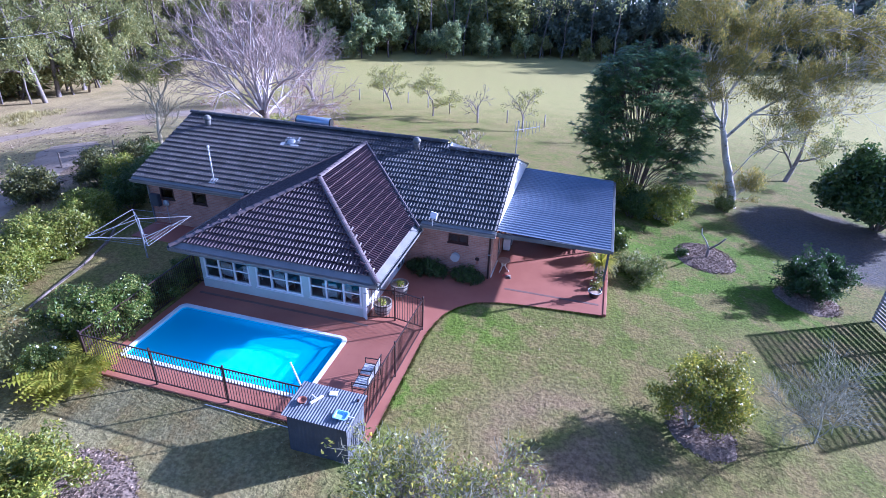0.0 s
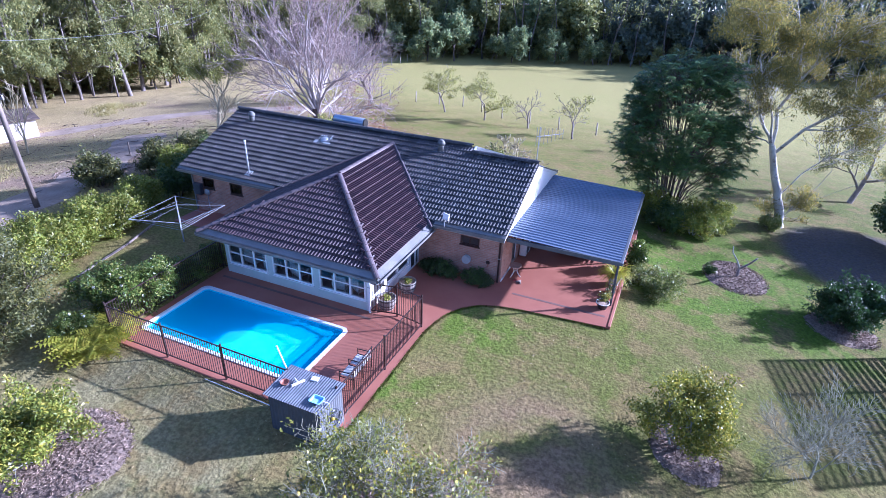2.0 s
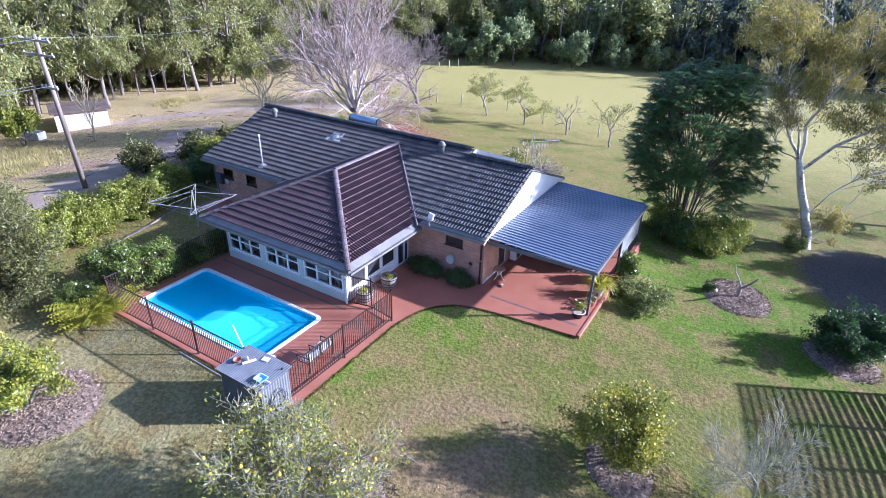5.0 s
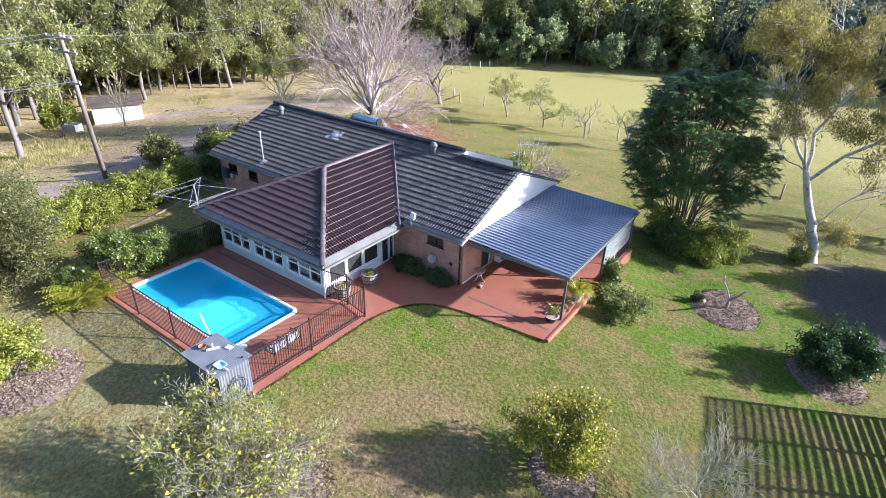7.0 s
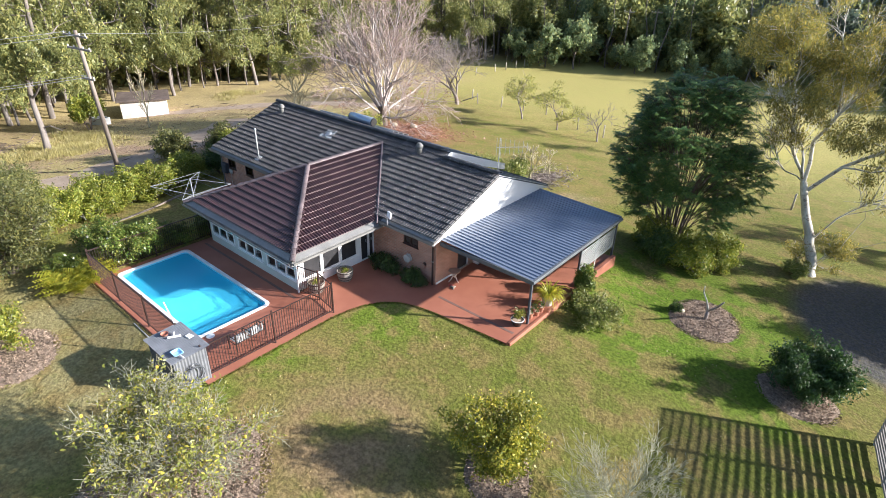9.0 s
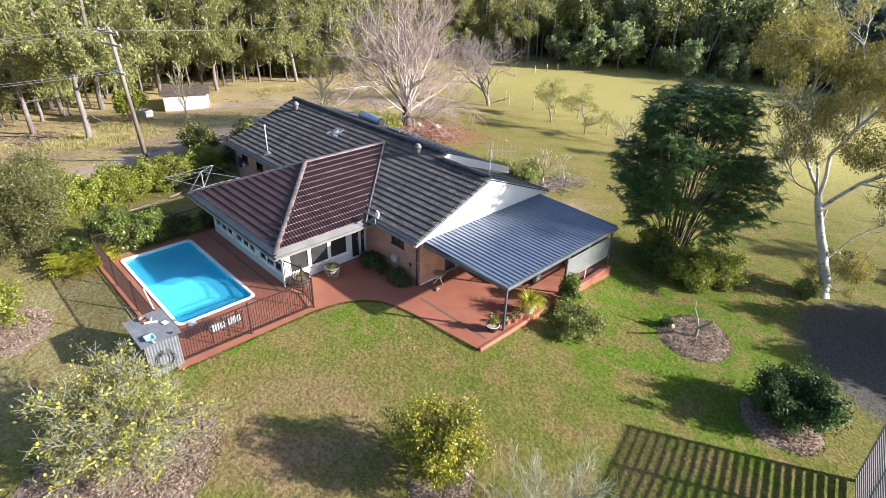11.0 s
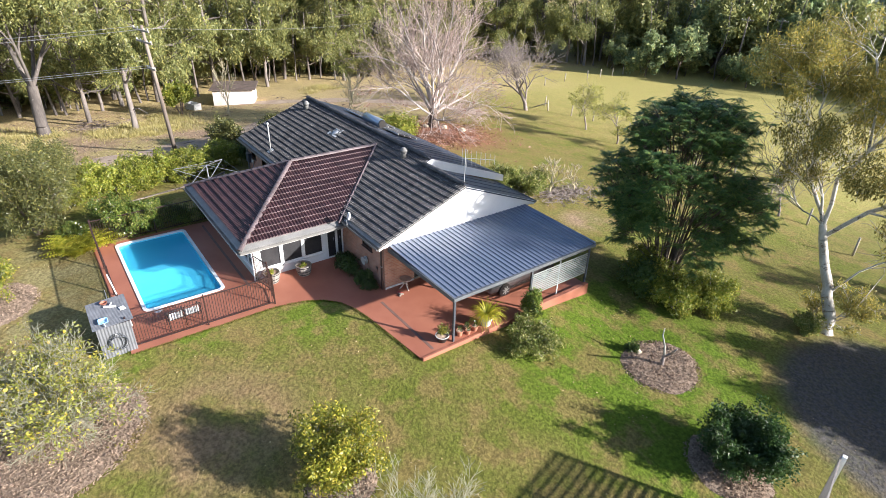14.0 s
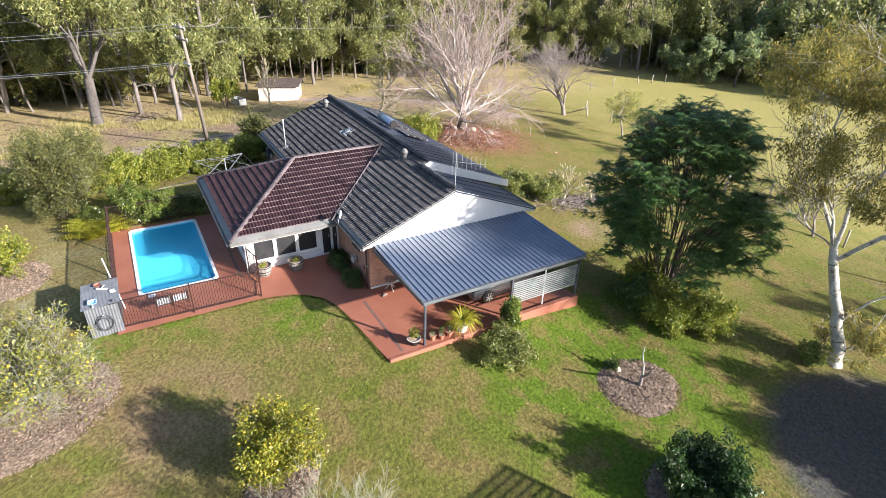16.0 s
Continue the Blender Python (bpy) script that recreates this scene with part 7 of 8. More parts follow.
def roof_things():
    for x, y in ((-12.65, 10.0), (-0.78, 10.2)):
        z = on_front(y)
        th = empty("roof_ventilator", x, y, z)
        th.scale = (1.15, 1.15, 1.15)
        tagged(th, "round grey turbine ventilator on the tiled roof", "ventilator", "roof ventilators")
        part("flashing", box(-0.26, 0.26, -0.26, 0.26, 0.02, 0.055, 0.005, pose(0, 0, 0, 21.4)), M["tile_old"], th)
        part("neck", lathe([(0.125, -0.02), (0.125, 0.22), (0.14, 0.25)], 16), M["gutter"], th, smooth=True)
        bm = bmesh.new()
        for i in range(18):
            a = 2 * math.pi * i / 18
            pts = []
            for k in range(6):
                t = k / 5
                r = 0.07 + 0.10 * math.sin(math.pi * (0.12 + 0.8 * t))
                pts.append((r, 0.24 + 0.24 * t))
            for (r0, z0), (r1, z1) in zip(pts, pts[1:]):
                v = [bm.verts.new((r * math.cos(a + d), r * math.sin(a + d), zz)) for r, zz, d in ((r0, z0, 0), (r0 * 1.06, z0, 0.42), (r1 * 1.06, z1, 0.42), (r1, z1, 0))]
                bm.faces.new(v)
        part("turbine", bm, M["gutter"], th)
        part("cap", lathe([(0.12, 0.47), (0.08, 0.51), (0.02, 0.52)], 16), M["gutter"], th, smooth=True)
    y = 9.5
    th = empty("roof_skylight", -7.35, y, on_front(y))
    th.rotation_euler = (radians(21.4), 0, 0)
    tagged(th, "small pale domed skylight with metal flashing on the roof", "skylight")
    part("flashing", box(-0.42, 0.42, -0.34, 0.34, 0.05, 0.075, 0.01), M["gutter"], th)
    bm = lathe([(0.22, 0.07), (0.22, 0.09), (0.17, 0.115), (0.10, 0.13), (0.02, 0.135)], 18)
    part("dome", bm, M["steel"], th, smooth=True)
    for q in ((-0.36, 0.1, 0.24, 0.34), (0.06, 0.52, -0.30, -0.20), (-0.5, -0.3, -0.34, -0.1), (0.28, 0.36, 0.1, 0.42)):
        part("flashing_strip", box(*q, 0.078, 0.09), M["fascia"], th, "pale metal strip")
    y = 6.25
    th = empty("vent_pipe", -9.88, y, on_front(y))
    tagged(th, "tall white vent pipe standing out of the roof", "pipe")
    part("flashing", box(-0.17, 0.17, -0.2, 0.2, 0.03, 0.07, 0.006, pose(0, 0, 0, 21.4)), M["fascia"], th)
    part("pipe", tube((0, 0, -0.05), (0, 0, 1.72), 0.035, sides=12), M["fascia"], th, smooth=True)
    part("cowl", tube((0, 0, 1.7), (0, 0, 1.8), 0.06, sides=12), M["coping"], th, smooth=True)
    # solar hot-water tank behind the ridge, with its collectors
    kb2 = (HIGH_Z + 0.04 - 2.52) / (16.0 - HIGH_Y)
    yt = 12.25
    zt = HIGH_Z + 0.04 - kb2 * (yt - HIGH_Y)
    th = empty("solar_water_heater", -7.45, yt, zt)
    tagged(th, "cylindrical solar water heater on the rear roof", "water heater")
    prof = [(0.0, -1.02), (0.22, -1.02), (0.27, -0.97), (0.27, 0.97), (0.22, 1.02), (0.0, 1.02)]
    bm = lathe(prof[1:-1], 24)
    bmesh.ops.transform(bm, matrix=pose(0, 0, 0.36, 0, 90, 0), verts=bm.verts)
    part("tank", bm, plain("silver_blue_tank", (0.30, 0.36, 0.42), (0.40, 0.46, 0.52), 1, 20, 0.28, metal=0.6, bump=0.02), th, "silvery blue tank", True)
    for sx in (-1, 1):
        bm = tube((sx * 0.985, 0, 0.36), (sx * 1.05, 0, 0.36), 0.255, 0.24, 24)
        part("end_cap", bm, M["black"], th, "black end cap")
    for sx in (-0.7, 0.7):
        part("cradle", box(sx - 0.04, sx + 0.04, -0.2, 0.2, 0.03, 0.12), M["steel"], th)
    m = pose(0, 0, 0, -math.degrees(math.atan(kb2)))
    for x0 in (-4.6, -2.4, 0.2):
        c = part("collector", box(x0, x0 + 2.1, 0.35, 1.75, 0.08, 0.14, 0.008, m), M["black"], th, "dark glazed solar collector")
        for k in range(4):
            y = 0.32 + k * 0.47
            part("edge_trim", box(x0 - 0.02, x0 + 2.12, y, y + 0.05, 0.07, 0.16, 0.0, m), M["fascia"], c)
    # aerial at the gable
    th = empty("tv_aerial", 4.12, 10.42, RIDGE_Z + 0.05)
    tagged(th, "thin metal television aerial above the gable", "aerial")
    part("mast", tube((0, 0, -0.1), (0, 0, 1.75), 0.02), M["steel"], th)
    part("boom", tube((-0.1, -0.1, 1.3), (0.9, 1.0, 1.3), 0.014), M["steel"], th)
    for i in range(8):
        f = i / 7
        c = Vector((-0.1 + f, -0.1 + 1.1 * f, 1.3))
        L = 0.45 - 0.2 * f
        part("element", tube(c + Vector((0, 0, -L)), c + Vector((0, 0, L)), 0.009, sides=5), M["steel"], th)
    # floodlight on the gutter
    th = empty("floodlight", 1.48, 5.56, 2.36)
    tagged(th, "white floodlight fixed above the gutter", "floodlight")
    part("bracket", tube((0, 0, 0), (0, -0.02, 0.35), 0.02), M["steel"], th)
    part("lamp_head", box(-0.17, 0.17, -0.06, 0.04, 0.33, 0.62, 0.02, pose(0, 0, 0, -14, 0, -20)), M["white"], th)


roof_things()


# ---- about the house ----
def half_barrel(x, y, seed):
    th = empty("barrel_planter", x, y, 0)
    tagged(th, "weathered half wine barrel planter with dry earth", "planter", "barrel planters")
    n = 16
    for i in range(n):
        a0, a1 = 2 * math.pi * i / n + 0.012, 2 * math.pi * (i + 1) / n - 0.012
        bm = bmesh.new()
        rings = []
        for r, z in ((0.29, 0.0), (0.345, 0.18), (0.375, 0.36), (0.385, 0.52)):
            rings.append([bm.verts.new((rr * math.cos(a), rr * math.sin(a), z)) for rr, a in ((r, a0), (r, a1), (r - 0.03, a1), (r - 0.03, a0))])
        for p, q in zip(rings, rings[1:]):
            for k in range(4):
                bm.faces.new((p[k], p[(k + 1) % 4], q[(k + 1) % 4], q[k]))
        bm.faces.new(rings[0][::-1])
        bm.faces.new(rings[-1])
        part("stave", bm, M["greytimber"], th)
    for z, r in ((0.06, 0.315), (0.22, 0.36), (0.44, 0.388)):
        bm = bmesh.new()
        ra = [[bm.verts.new((rr * math.cos(2 * math.pi * i / 24), rr * math.sin(2 * math.pi * i / 24), zz)) for i in range(24)] for rr, zz in ((r, z), (r + 0.008, z + 0.045))]
        for i in range(24):
            bm.faces.new((ra[0][i], ra[0][(i + 1) % 24], ra[1][(i + 1) % 24], ra[1][i]))
        part("hoop", bm, M["black"], th)
    part("soil", lathe([(0.0, 0.40), (0.34, 0.42), (0.345, 0.43), (0.15, 0.46)], 20), M["mulch"], th)
    nr = np.random.default_rng(seed)
    v, f = leaf_cards([(0.05, 0, 0.52), (-0.12, 0.08, 0.5), (0.1, -0.12, 0.5)], 40, (0.14, 0.14, 0.1), 0.05, nr)
    part("leaves", mesh_of("leaves", v, f, M["leaf_citrus"]), None, th)


half_barrel(0.72, 3.5, 1)
half_barrel(0.55, 1.98, 2)


def bench(x, y, turn):
    th = empty("garden_bench", x, y, 0, turn)
    tagged(th, "black iron garden bench with white slatted seats", "bench")
    for y0 in (-0.58, 0.06):
        for i in range(6):
            part("slat", box(-0.24 + 0.08 * i, -0.167 + 0.08 * i, y0, y0 + 0.52, 0.43, 0.455, 0.004), M["fascia"], th)
        for i in range(6):
            part("back_slat", box(0.27, 0.29, y0 + 0.09 * i, y0 + 0.05 + 0.09 * i, 0.5, 0.80), M["fascia"], th)
    for yy in (-0.64, 0.0, 0.64):
        bm = bmesh.new()
        for p, q in (((-0.25, yy, 0), (-0.25, yy, 0.64)), ((0.27, yy, 0), (0.31, yy, 0.92)), ((-0.27, yy, 0.64), (0.29, yy, 0.66)), ((-0.25, yy, 0.42), (0.27, yy, 0.42))):
            add_tube(bm, p, q, 0.018)
        part("frame", bm, M["black"], th)
    for z, xx in ((0.90, 0.31), (0.47, 0.275), (0.42, -0.25)):
        part("rail", tube((xx, -0.66, z), (xx, 0.66, z), 0.016), M["black"], th)


bench(1.62, -2.2, 3)


def patio_table(x, y):
    th = empty("patio_table", x, y, 0)
    tagged(th, "small low table with tan top and white curved legs", "table")
    cream = plain("cream_enamel", (0.58, 0.53, 0.44), (0.72, 0.66, 0.56), 4, 30, 0.5)
    tan = plain("tan_tabletop", (0.33, 0.20, 0.14), (0.46, 0.30, 0.21), 4, 30, 0.7)
    part("tabletop", lathe([(0.02, 0.525), (0.27, 0.525), (0.285, 0.535), (0.285, 0.555), (0.27, 0.565), (0.02, 0.565)], 24), tan, th)
    for i in range(3):
        a = i * 2.094
        bm = bmesh.new()
        pts = [(0.27, 0), (0.14, 0.14), (0.08, 0.3), (0.17, 0.525)]
        for (r0, z0), (r1, z1) in zip(pts, pts[1:]):
            add_tube(bm, (r0 * math.cos(a), r0 * math.sin(a), z0), (r1 * math.cos(a), r1 * math.sin(a), z1), 0.022)
        part("leg", bm, cream, th)
    part("ring", lathe([(0.08, 0.285), (0.10, 0.285), (0.10, 0.315), (0.08, 0.315)], 16), cream, th)


patio_table(4.55, 6.85)


def shoe(x, y, turn, c):
    bm = bmesh.new()
    rings = []
    for t, w, h in ((0.0, 0.03, 0.05), (0.06, 0.042, 0.075), (0.13, 0.038, 0.06), (0.2, 0.05, 0.045), (0.26, 0.03, 0.03)):
        rings.append([bm.verts.new((t, w * s, z)) for s, z in ((-1, 0), (1, 0), (0.8, h), (-0.8, h))])
    for a, b in zip(rings, rings[1:]):
        for k in range(4):
            bm.faces.new((a[k], a[(k + 1) % 4], b[(k + 1) % 4], b[k]))
    bm.faces.new(rings[0][::-1])
    bm.faces.new(rings[-1])
    bmesh.ops.recalc_face_normals(bm, faces=bm.faces)
    tagged(part("shoe", bm, c, m=pose(x, y, 0.001, 0, 0, turn), smooth=True), "worn shoe lying on the terrace by the table", "shoe", "shoes by the table")


RED = plain("faded_red_canvas", (0.35, 0.06, 0.05), (0.45, 0.10, 0.08), 6, 40, 0.8)
shoe(4.62, 6.36, 30, RED)
shoe(4.78, 6.3, 50, M["timber"])
shoe(5.0, 6.22, 120, M["timber"])


def air_conditioner():
    th = empty("air_conditioner", 4.34, 9.15, 0)
    tagged(th, "white outdoor air conditioner unit against the gable wall", "air conditioner")
    part("case", box(-0.16, 0.17, -0.42, 0.42, 0.06, 0.66, 0.015), M["white"], th)
    part("fan_grille", lathe([(0.05, 0), (0.22, 0), (0.24, 0.015), (0.22, 0.02), (0.05, 0.012)], 20), M["shed"], th, m=pose(0.17, -0.1, 0.36, 0, 90, 0))
    for y in (-0.3, 0.3):
        part("foot", box(-0.16, 0.17, y - 0.03, y + 0.03, 0, 0.06), M["black"], th)


air_conditioner()


def pot(x, y, r, h, mat, label, z=0.0):
    th = empty("plant_pot", x, y, z)
    tagged(th, label, "pot")
    part("pot", lathe([(r * 0.65, 0), (r * 0.95, h * 0.85), (r * 1.06, h * 0.86), (r * 1.06, h), (r * 0.92, h), (r * 0.88, h * 0.88)], 18), mat, th, smooth=False)
    part("soil", lathe([(r * 0.9, h * 0.86), (r * 0.88, h * 0.9), (0.01, h * 0.92)], 16), M["mulch"], th)
    return th


CLAY = plain("clay_pot", (0.34, 0.14, 0.08), (0.44, 0.20, 0.12), 5, 40, 0.8, where="World")


def pots():
    th = pot(8.68, 5.95, 0.27, 0.28, M["black"], "dark bowl pot with a white rim and a yellowing plant")
    bm = bmesh.new()
    for i in range(20):
        a, b = 2 * math.pi * i / 20, 2 * math.pi * (i + 1) / 20
        add_tube(bm, (0.275 * math.cos(a), 0.275 * math.sin(a), 0.285), (0.275 * math.cos(b), 0.275 * math.sin(b), 0.285), 0.015, sides=6)
    part("rim", bm, M["coping"], th, "white rim", True)
    nr = np.random.default_rng(4)
    v, f = leaf_cards([(0, 0, 0.5), (0.1, 0.1, 0.6), (-0.1, 0.05, 0.55), (0.05, -0.1, 0.62)], 55, (0.2, 0.2, 0.22), 0.07, nr, -0.3, 0.3)
    part("leaves", mesh_of("leaves", v, f, M["leaf_lemon"]), None, th)
    for x, y, r, h in ((8.8, 6.75, 0.15, 0.26), (8.92, 7.1, 0.12, 0.22), (8.7, 7.2, 0.13, 0.24), (8.88, 7.5, 0.15, 0.25)):
        th = pot(x, y, r, h, CLAY, "small terracotta pot on the terrace")
        v, f = leaf_cards([(0, 0, h + 0.1)], 45, (0.13, 0.13, 0.12), 0.045, nr)
        part("leaves", mesh_of("leaves", v, f, M["leaf_shrub"]), None, th)
    th = pot(8.82, 8.15, 0.30, 0.42, M["fascia"], "large pale pot with a strappy arching plant")
    rng = np.random.default_rng(9)
    vs, fs, k = [], [], 0
    for i in range(230):
        a, l, rise = rng.random() * 6.283, rng.uniform(0.75, 1.25), rng.uniform(0.75, 1.45)
        side = np.array([-math.sin(a), math.cos(a), 0]) * 0.022
        prev = None
        for s in np.linspace(0, 1, 6):
            p = np.array([math.cos(a) * l * s * 0.75, math.sin(a) * l * s * 0.75, 0.38 + l * rise * s - l * 0.95 * s * s])
            w = side * (1.0 - s * 0.85)
            vs += [p - w, p + w]
            if prev is not None:
                fs.append((prev, prev + 1, k + 1, k))
            prev = k
            k += 2
    part("leaves", mesh_of("leaves", np.array(vs), fs, M["leaf_fern"]), None, th)


pots()


def wall_things():
    th = empty("hose_reel", 2.5, 5.95, 0.55)
    tagged(th, "pale hose reel fixed to the brick wall", "hose reel")
    part("reel", lathe([(0.06, -0.08), (0.20, -0.08), (0.20, -0.06), (0.10, -0.05), (0.10, 0.05), (0.20, 0.06), (0.20, 0.08), (0.06, 0.08)], 20), M["fascia"], th, m=pose(0, -0.1, 0.3, 90, 0, 0))
    part("bracket", box(-0.05, 0.05, -0.03, 0.05, 0.15, 0.45), M["steel"], th)
    th = empty("wall_ornament", 3.48, 5.985, 0.76)
    tagged(th, "small dark metal ornament hung on the brick wall", "ornament")
    part("plate", lathe([(0.0, 0.0), (0.09, 0.0), (0.10, 0.012), (0.0, 0.03)], 14), M["brownmetal"], th, m=pose(0, 0, 0.1, 90, 0, 0))
    part("tail", box(-0.03, 0.03, -0.02, 0.0, -0.16, 0.04, 0.006), M["deck"], th)
    th = empty("meter_box", -13.25, 5.98, 0.95)
    tagged(th, "grey electricity meter box on the brick wall", "meter box")
    part("cabinet", box(-0.28, 0.22, -0.2, 0.02, 0, 0.62, 0.01), M["shed"], th)
    part("door", box(-0.25, 0.19, -0.225, -0.202, 0.03, 0.59, 0.006), M["shed"], th)
    th = empty("gas_regulator", -12.7, 5.94, 0.95)
    tagged(th, "pale gas regulator on the brick wall", "regulator")
    part("dial", lathe([(0.02, 0), (0.17, 0), (0.18, 0.05), (0.1, 0.09), (0.02, 0.1)], 16), M["steel"], th, m=pose(0, 0, 0.2, 90, 0, 0))
    part("pipe", tube((0, -0.03, -0.9), (0, -0.03, 0.2), 0.02), M["steel"], th)
    for x, y, z0, z1 in ((4.02, 5.9, 0.0, 2.3), (-13.6, 5.9, -0.1, 2.3), (0.12, 1.32, 0.0, 2.1)):
        th = empty("downpipe", x, y, z0)
        tagged(th, "painted metal downpipe at the house corner", "downpipe", "downpipes")
        part("pipe", box(-0.045, 0.045, -0.03, 0.03, 0, z1 - z0 - 0.12, 0.01), M["brownmetal"] if x > 1 else M["gutter"] if x < -5 else M["white"], th)
        part("bracket", box(-0.06, 0.06, -0.036, 0.04, 1.2, 1.24), M["steel"], th)


wall_things()


# ---- the parked car ----
def car():
    th = empty("car", 6.75, 11.55, 0)
    tagged(th, "silver-grey hatchback parked under the carport", "car")
    paint = plain("silver_car_paint", (0.17, 0.175, 0.18), (0.22, 0.225, 0.23), 0.6, 60, 0.25, metal=0.55, bump=0.0)
    stations = [(-2.05, 0.62, 0.30, 0.62, 0.62), (-1.95, 0.78, 0.22, 0.74, 0.74), (-1.2, 0.86, 0.20, 0.92, 0.92), (-0.75, 0.87, 0.20, 0.98, 1.00), (-0.1, 0.88, 0.20, 0.99, 1.42), (0.7, 0.88, 0.20, 1.0, 1.50), (1.45, 0.87, 0.20, 1.0, 1.44), (1.9, 0.84, 0.24, 0.98, 1.06), (2.05, 0.76, 0.32, 0.85, 0.88)]
    bm = bmesh.new()
    rows = []
    for y, w, z0, belt, top in stations:
        tw = w * 0.74 if top > belt + 0.1 else w * 0.9
        rows.append([bm.verts.new(p) for p in ((-w * 0.92, y, z0), (-w, y, (z0 + belt) / 2), (-w * 0.97, y, belt), (-tw, y, top), (0, y, top + 0.03), (tw, y, top), (w * 0.97, y, belt), (w, y, (z0 + belt) / 2), (w * 0.92, y, z0))])
    for a, b in zip(rows, rows[1:]):
        for i in range(8):
            bm.faces.new((a[i], a[i + 1], b[i + 1], b[i]))
        bm.faces.new((a[8], a[0], b[0], b[8]))
    bm.faces.new(rows[0][::-1])
    bm.faces.new(rows[-1])
    bmesh.ops.recalc_face_normals(bm, faces=bm.faces)
    part("body", bm, paint, th, smooth=True)
    glass = plain("dark_car_glass", (0.012, 0.014, 0.016), (0.02, 0.022, 0.024), 1, 20, 0.08, bump=0)
    for s in (-1, 1):
        for y0, y1 in ((-0.35, 0.42), (0.48, 1.35)):
            bm = bmesh.new()
            pts = [(s * 0.868, y0 + 0.05, 1.02), (s * 0.868, y1, 1.02), (s * 0.70, y1 - 0.06, 1.38), (s * 0.71, y0 + (0.34 if y0 < 0 else 0.02), 1.36)]
            v = [bm.verts.new(p) for p in pts]
            bm.faces.new(v if s > 0 else v[::-1])
            r = bmesh.ops.extrude_face_region(bm, geom=bm.faces[:])
            bmesh.ops.translate(bm, verts=[q for q in r["geom"] if isinstance(q, bmesh.types.BMVert)], vec=(s * 0.012, 0, 0))
            part("side_window", bm, glass, th)
        part("mirror", box(s * 0.9 - 0.07, s * 0.9 + 0.07, -0.5, -0.4, 0.98, 1.1, 0.02), paint, th)
        for y in (-1.25, 1.25):
            w = part("wheel", lathe([(0.02, -0.10), (0.25, -0.10), (0.32, -0.08), (0.325, 0.08), (0.25, 0.10), (0.02, 0.10)], 24), M["black"], th, "black tyre", m=pose(s * 0.80, y, 0.325, 0, 90, 0))
            rim = part("rim", lathe([(0.02, 0.0), (0.21, 0.0), (0.22, 0.02), (0.19, 0.03), (0.04, 0.015)], 20), M["black"], w, "dark alloy rim", m=pose(0, 0, s * 0.095, 0 if s > 0 else 180, 0, 0))
            for k in range(7):
                part("spoke", box(0.03, 0.205, -0.022, 0.022, 0.02, 0.045, 0.004, pose(0, 0, 0, 0, 0, k * 360 / 7)), M["fascia"], rim, "silver spoke")
        part("headlight", box(s * 0.62 - 0.14, s * 0.62 + 0.14, -2.03, -1.9, 0.62, 0.74, 0.02), M["glass"], th)
    bm = bmesh.new()
    bm.faces.new([bm.verts.new(p) for p in ((-0.72, -0.74, 1.02), (0.72, -0.74, 1.02), (0.62, -0.14, 1.42), (-0.62, -0.14, 1.42))])
    r = bmesh.ops.extrude_face_region(bm, geom=bm.faces[:])
    bmesh.ops.translate(bm, verts=[q for q in r["geom"] if isinstance(q, bmesh.types.BMVert)], vec=(0, -0.02, 0.03))
    part("windscreen", bm, glass, th)


car()


# ---- clothes hoist ----
def clothes_hoist():
    x, y = -11.3, 2.65
    th = empty("clothes_hoist", x, y, gz(x, y))
    tagged(th, "galvanised rotary clothes hoist on the grass", "clothes hoist")
    part("mast", tube((0, 0, -0.1), (0, 0, 2.0), 0.035), M["steel"], th)
    part("collar", tube((0, 0, 1.15), (0, 0, 1.3), 0.05), M["steel"], th)
    part("winder", tube((0, 0, 1.2), (0.25, 0.05, 1.2), 0.015), M["steel"], th)
    tips = []
    for k in range(4):
        a = radians(50 + 90 * k)
        tip = Vector((2.15 * math.cos(a), 2.15 * math.sin(a), 1.60))
        tips.append(tip)
        part("arm", tube((0, 0, 1.0), tip, 0.016), M["steel"], th)
        part("stay", tube((0, 0, 1.98), tip, 0.012), M["steel"], th)
    for fr in (1.0, 0.78, 0.56):
        for a, b in zip(tips, tips[1:] + tips[:1]):
            p, q = Vector((0, 0, 1.1)).lerp(a, fr), Vector((0, 0, 1.1)).lerp(b, fr)
            part("line", tube(p, q, 0.005 if fr < 1 else 0.008, sides=4), M["steel"], th)


clothes_hoist()


# ---- small things of the garden ----
def garden_edges():
    pts = [(-12.6, -2.4), (-13.0, -0.9), (-13.4, 1.0), (-14.2, 3.3), (-15.0, 4.6)]
    for i, (p, q) in enumerate(zip(pts, pts[1:])):
        a, b = Vector((*p, gz(*p))), Vector((*q, gz(*q)))
        d = b - a
        m = Matrix.Translation(a) @ Matrix.Rotation(math.atan2(d.y, d.x), 4, "Z")
        ob = part("garden_edging", box(0.01, d.length - 0.01, -0.04, 0.04, -0.1, 0.07, 0.01, m), M["timber"])
        tagged(ob, "weathered timber sleeper edging the garden border", "edging", "garden edging")
    for x, y in ((-28.0, 13.2), (-26.5, 16.5)):
        tagged(part("guide_post", tube((0, 0, -0.1), (0, 0, 1.1), 0.06, sides=6), M["timber"], m=pose(x, y, gz(x, y), 0, 3, 0)), "short timber post beside the drive", "post")
    bm = tube((-2.9, -4.55, 0.0), (0.45, -4.62, 0.0), 0.014, sides=6)
    tagged(part("pool_hose", bm, M["coping"]), "white pipe lying along the terrace edge", "pipe")


garden_edges()


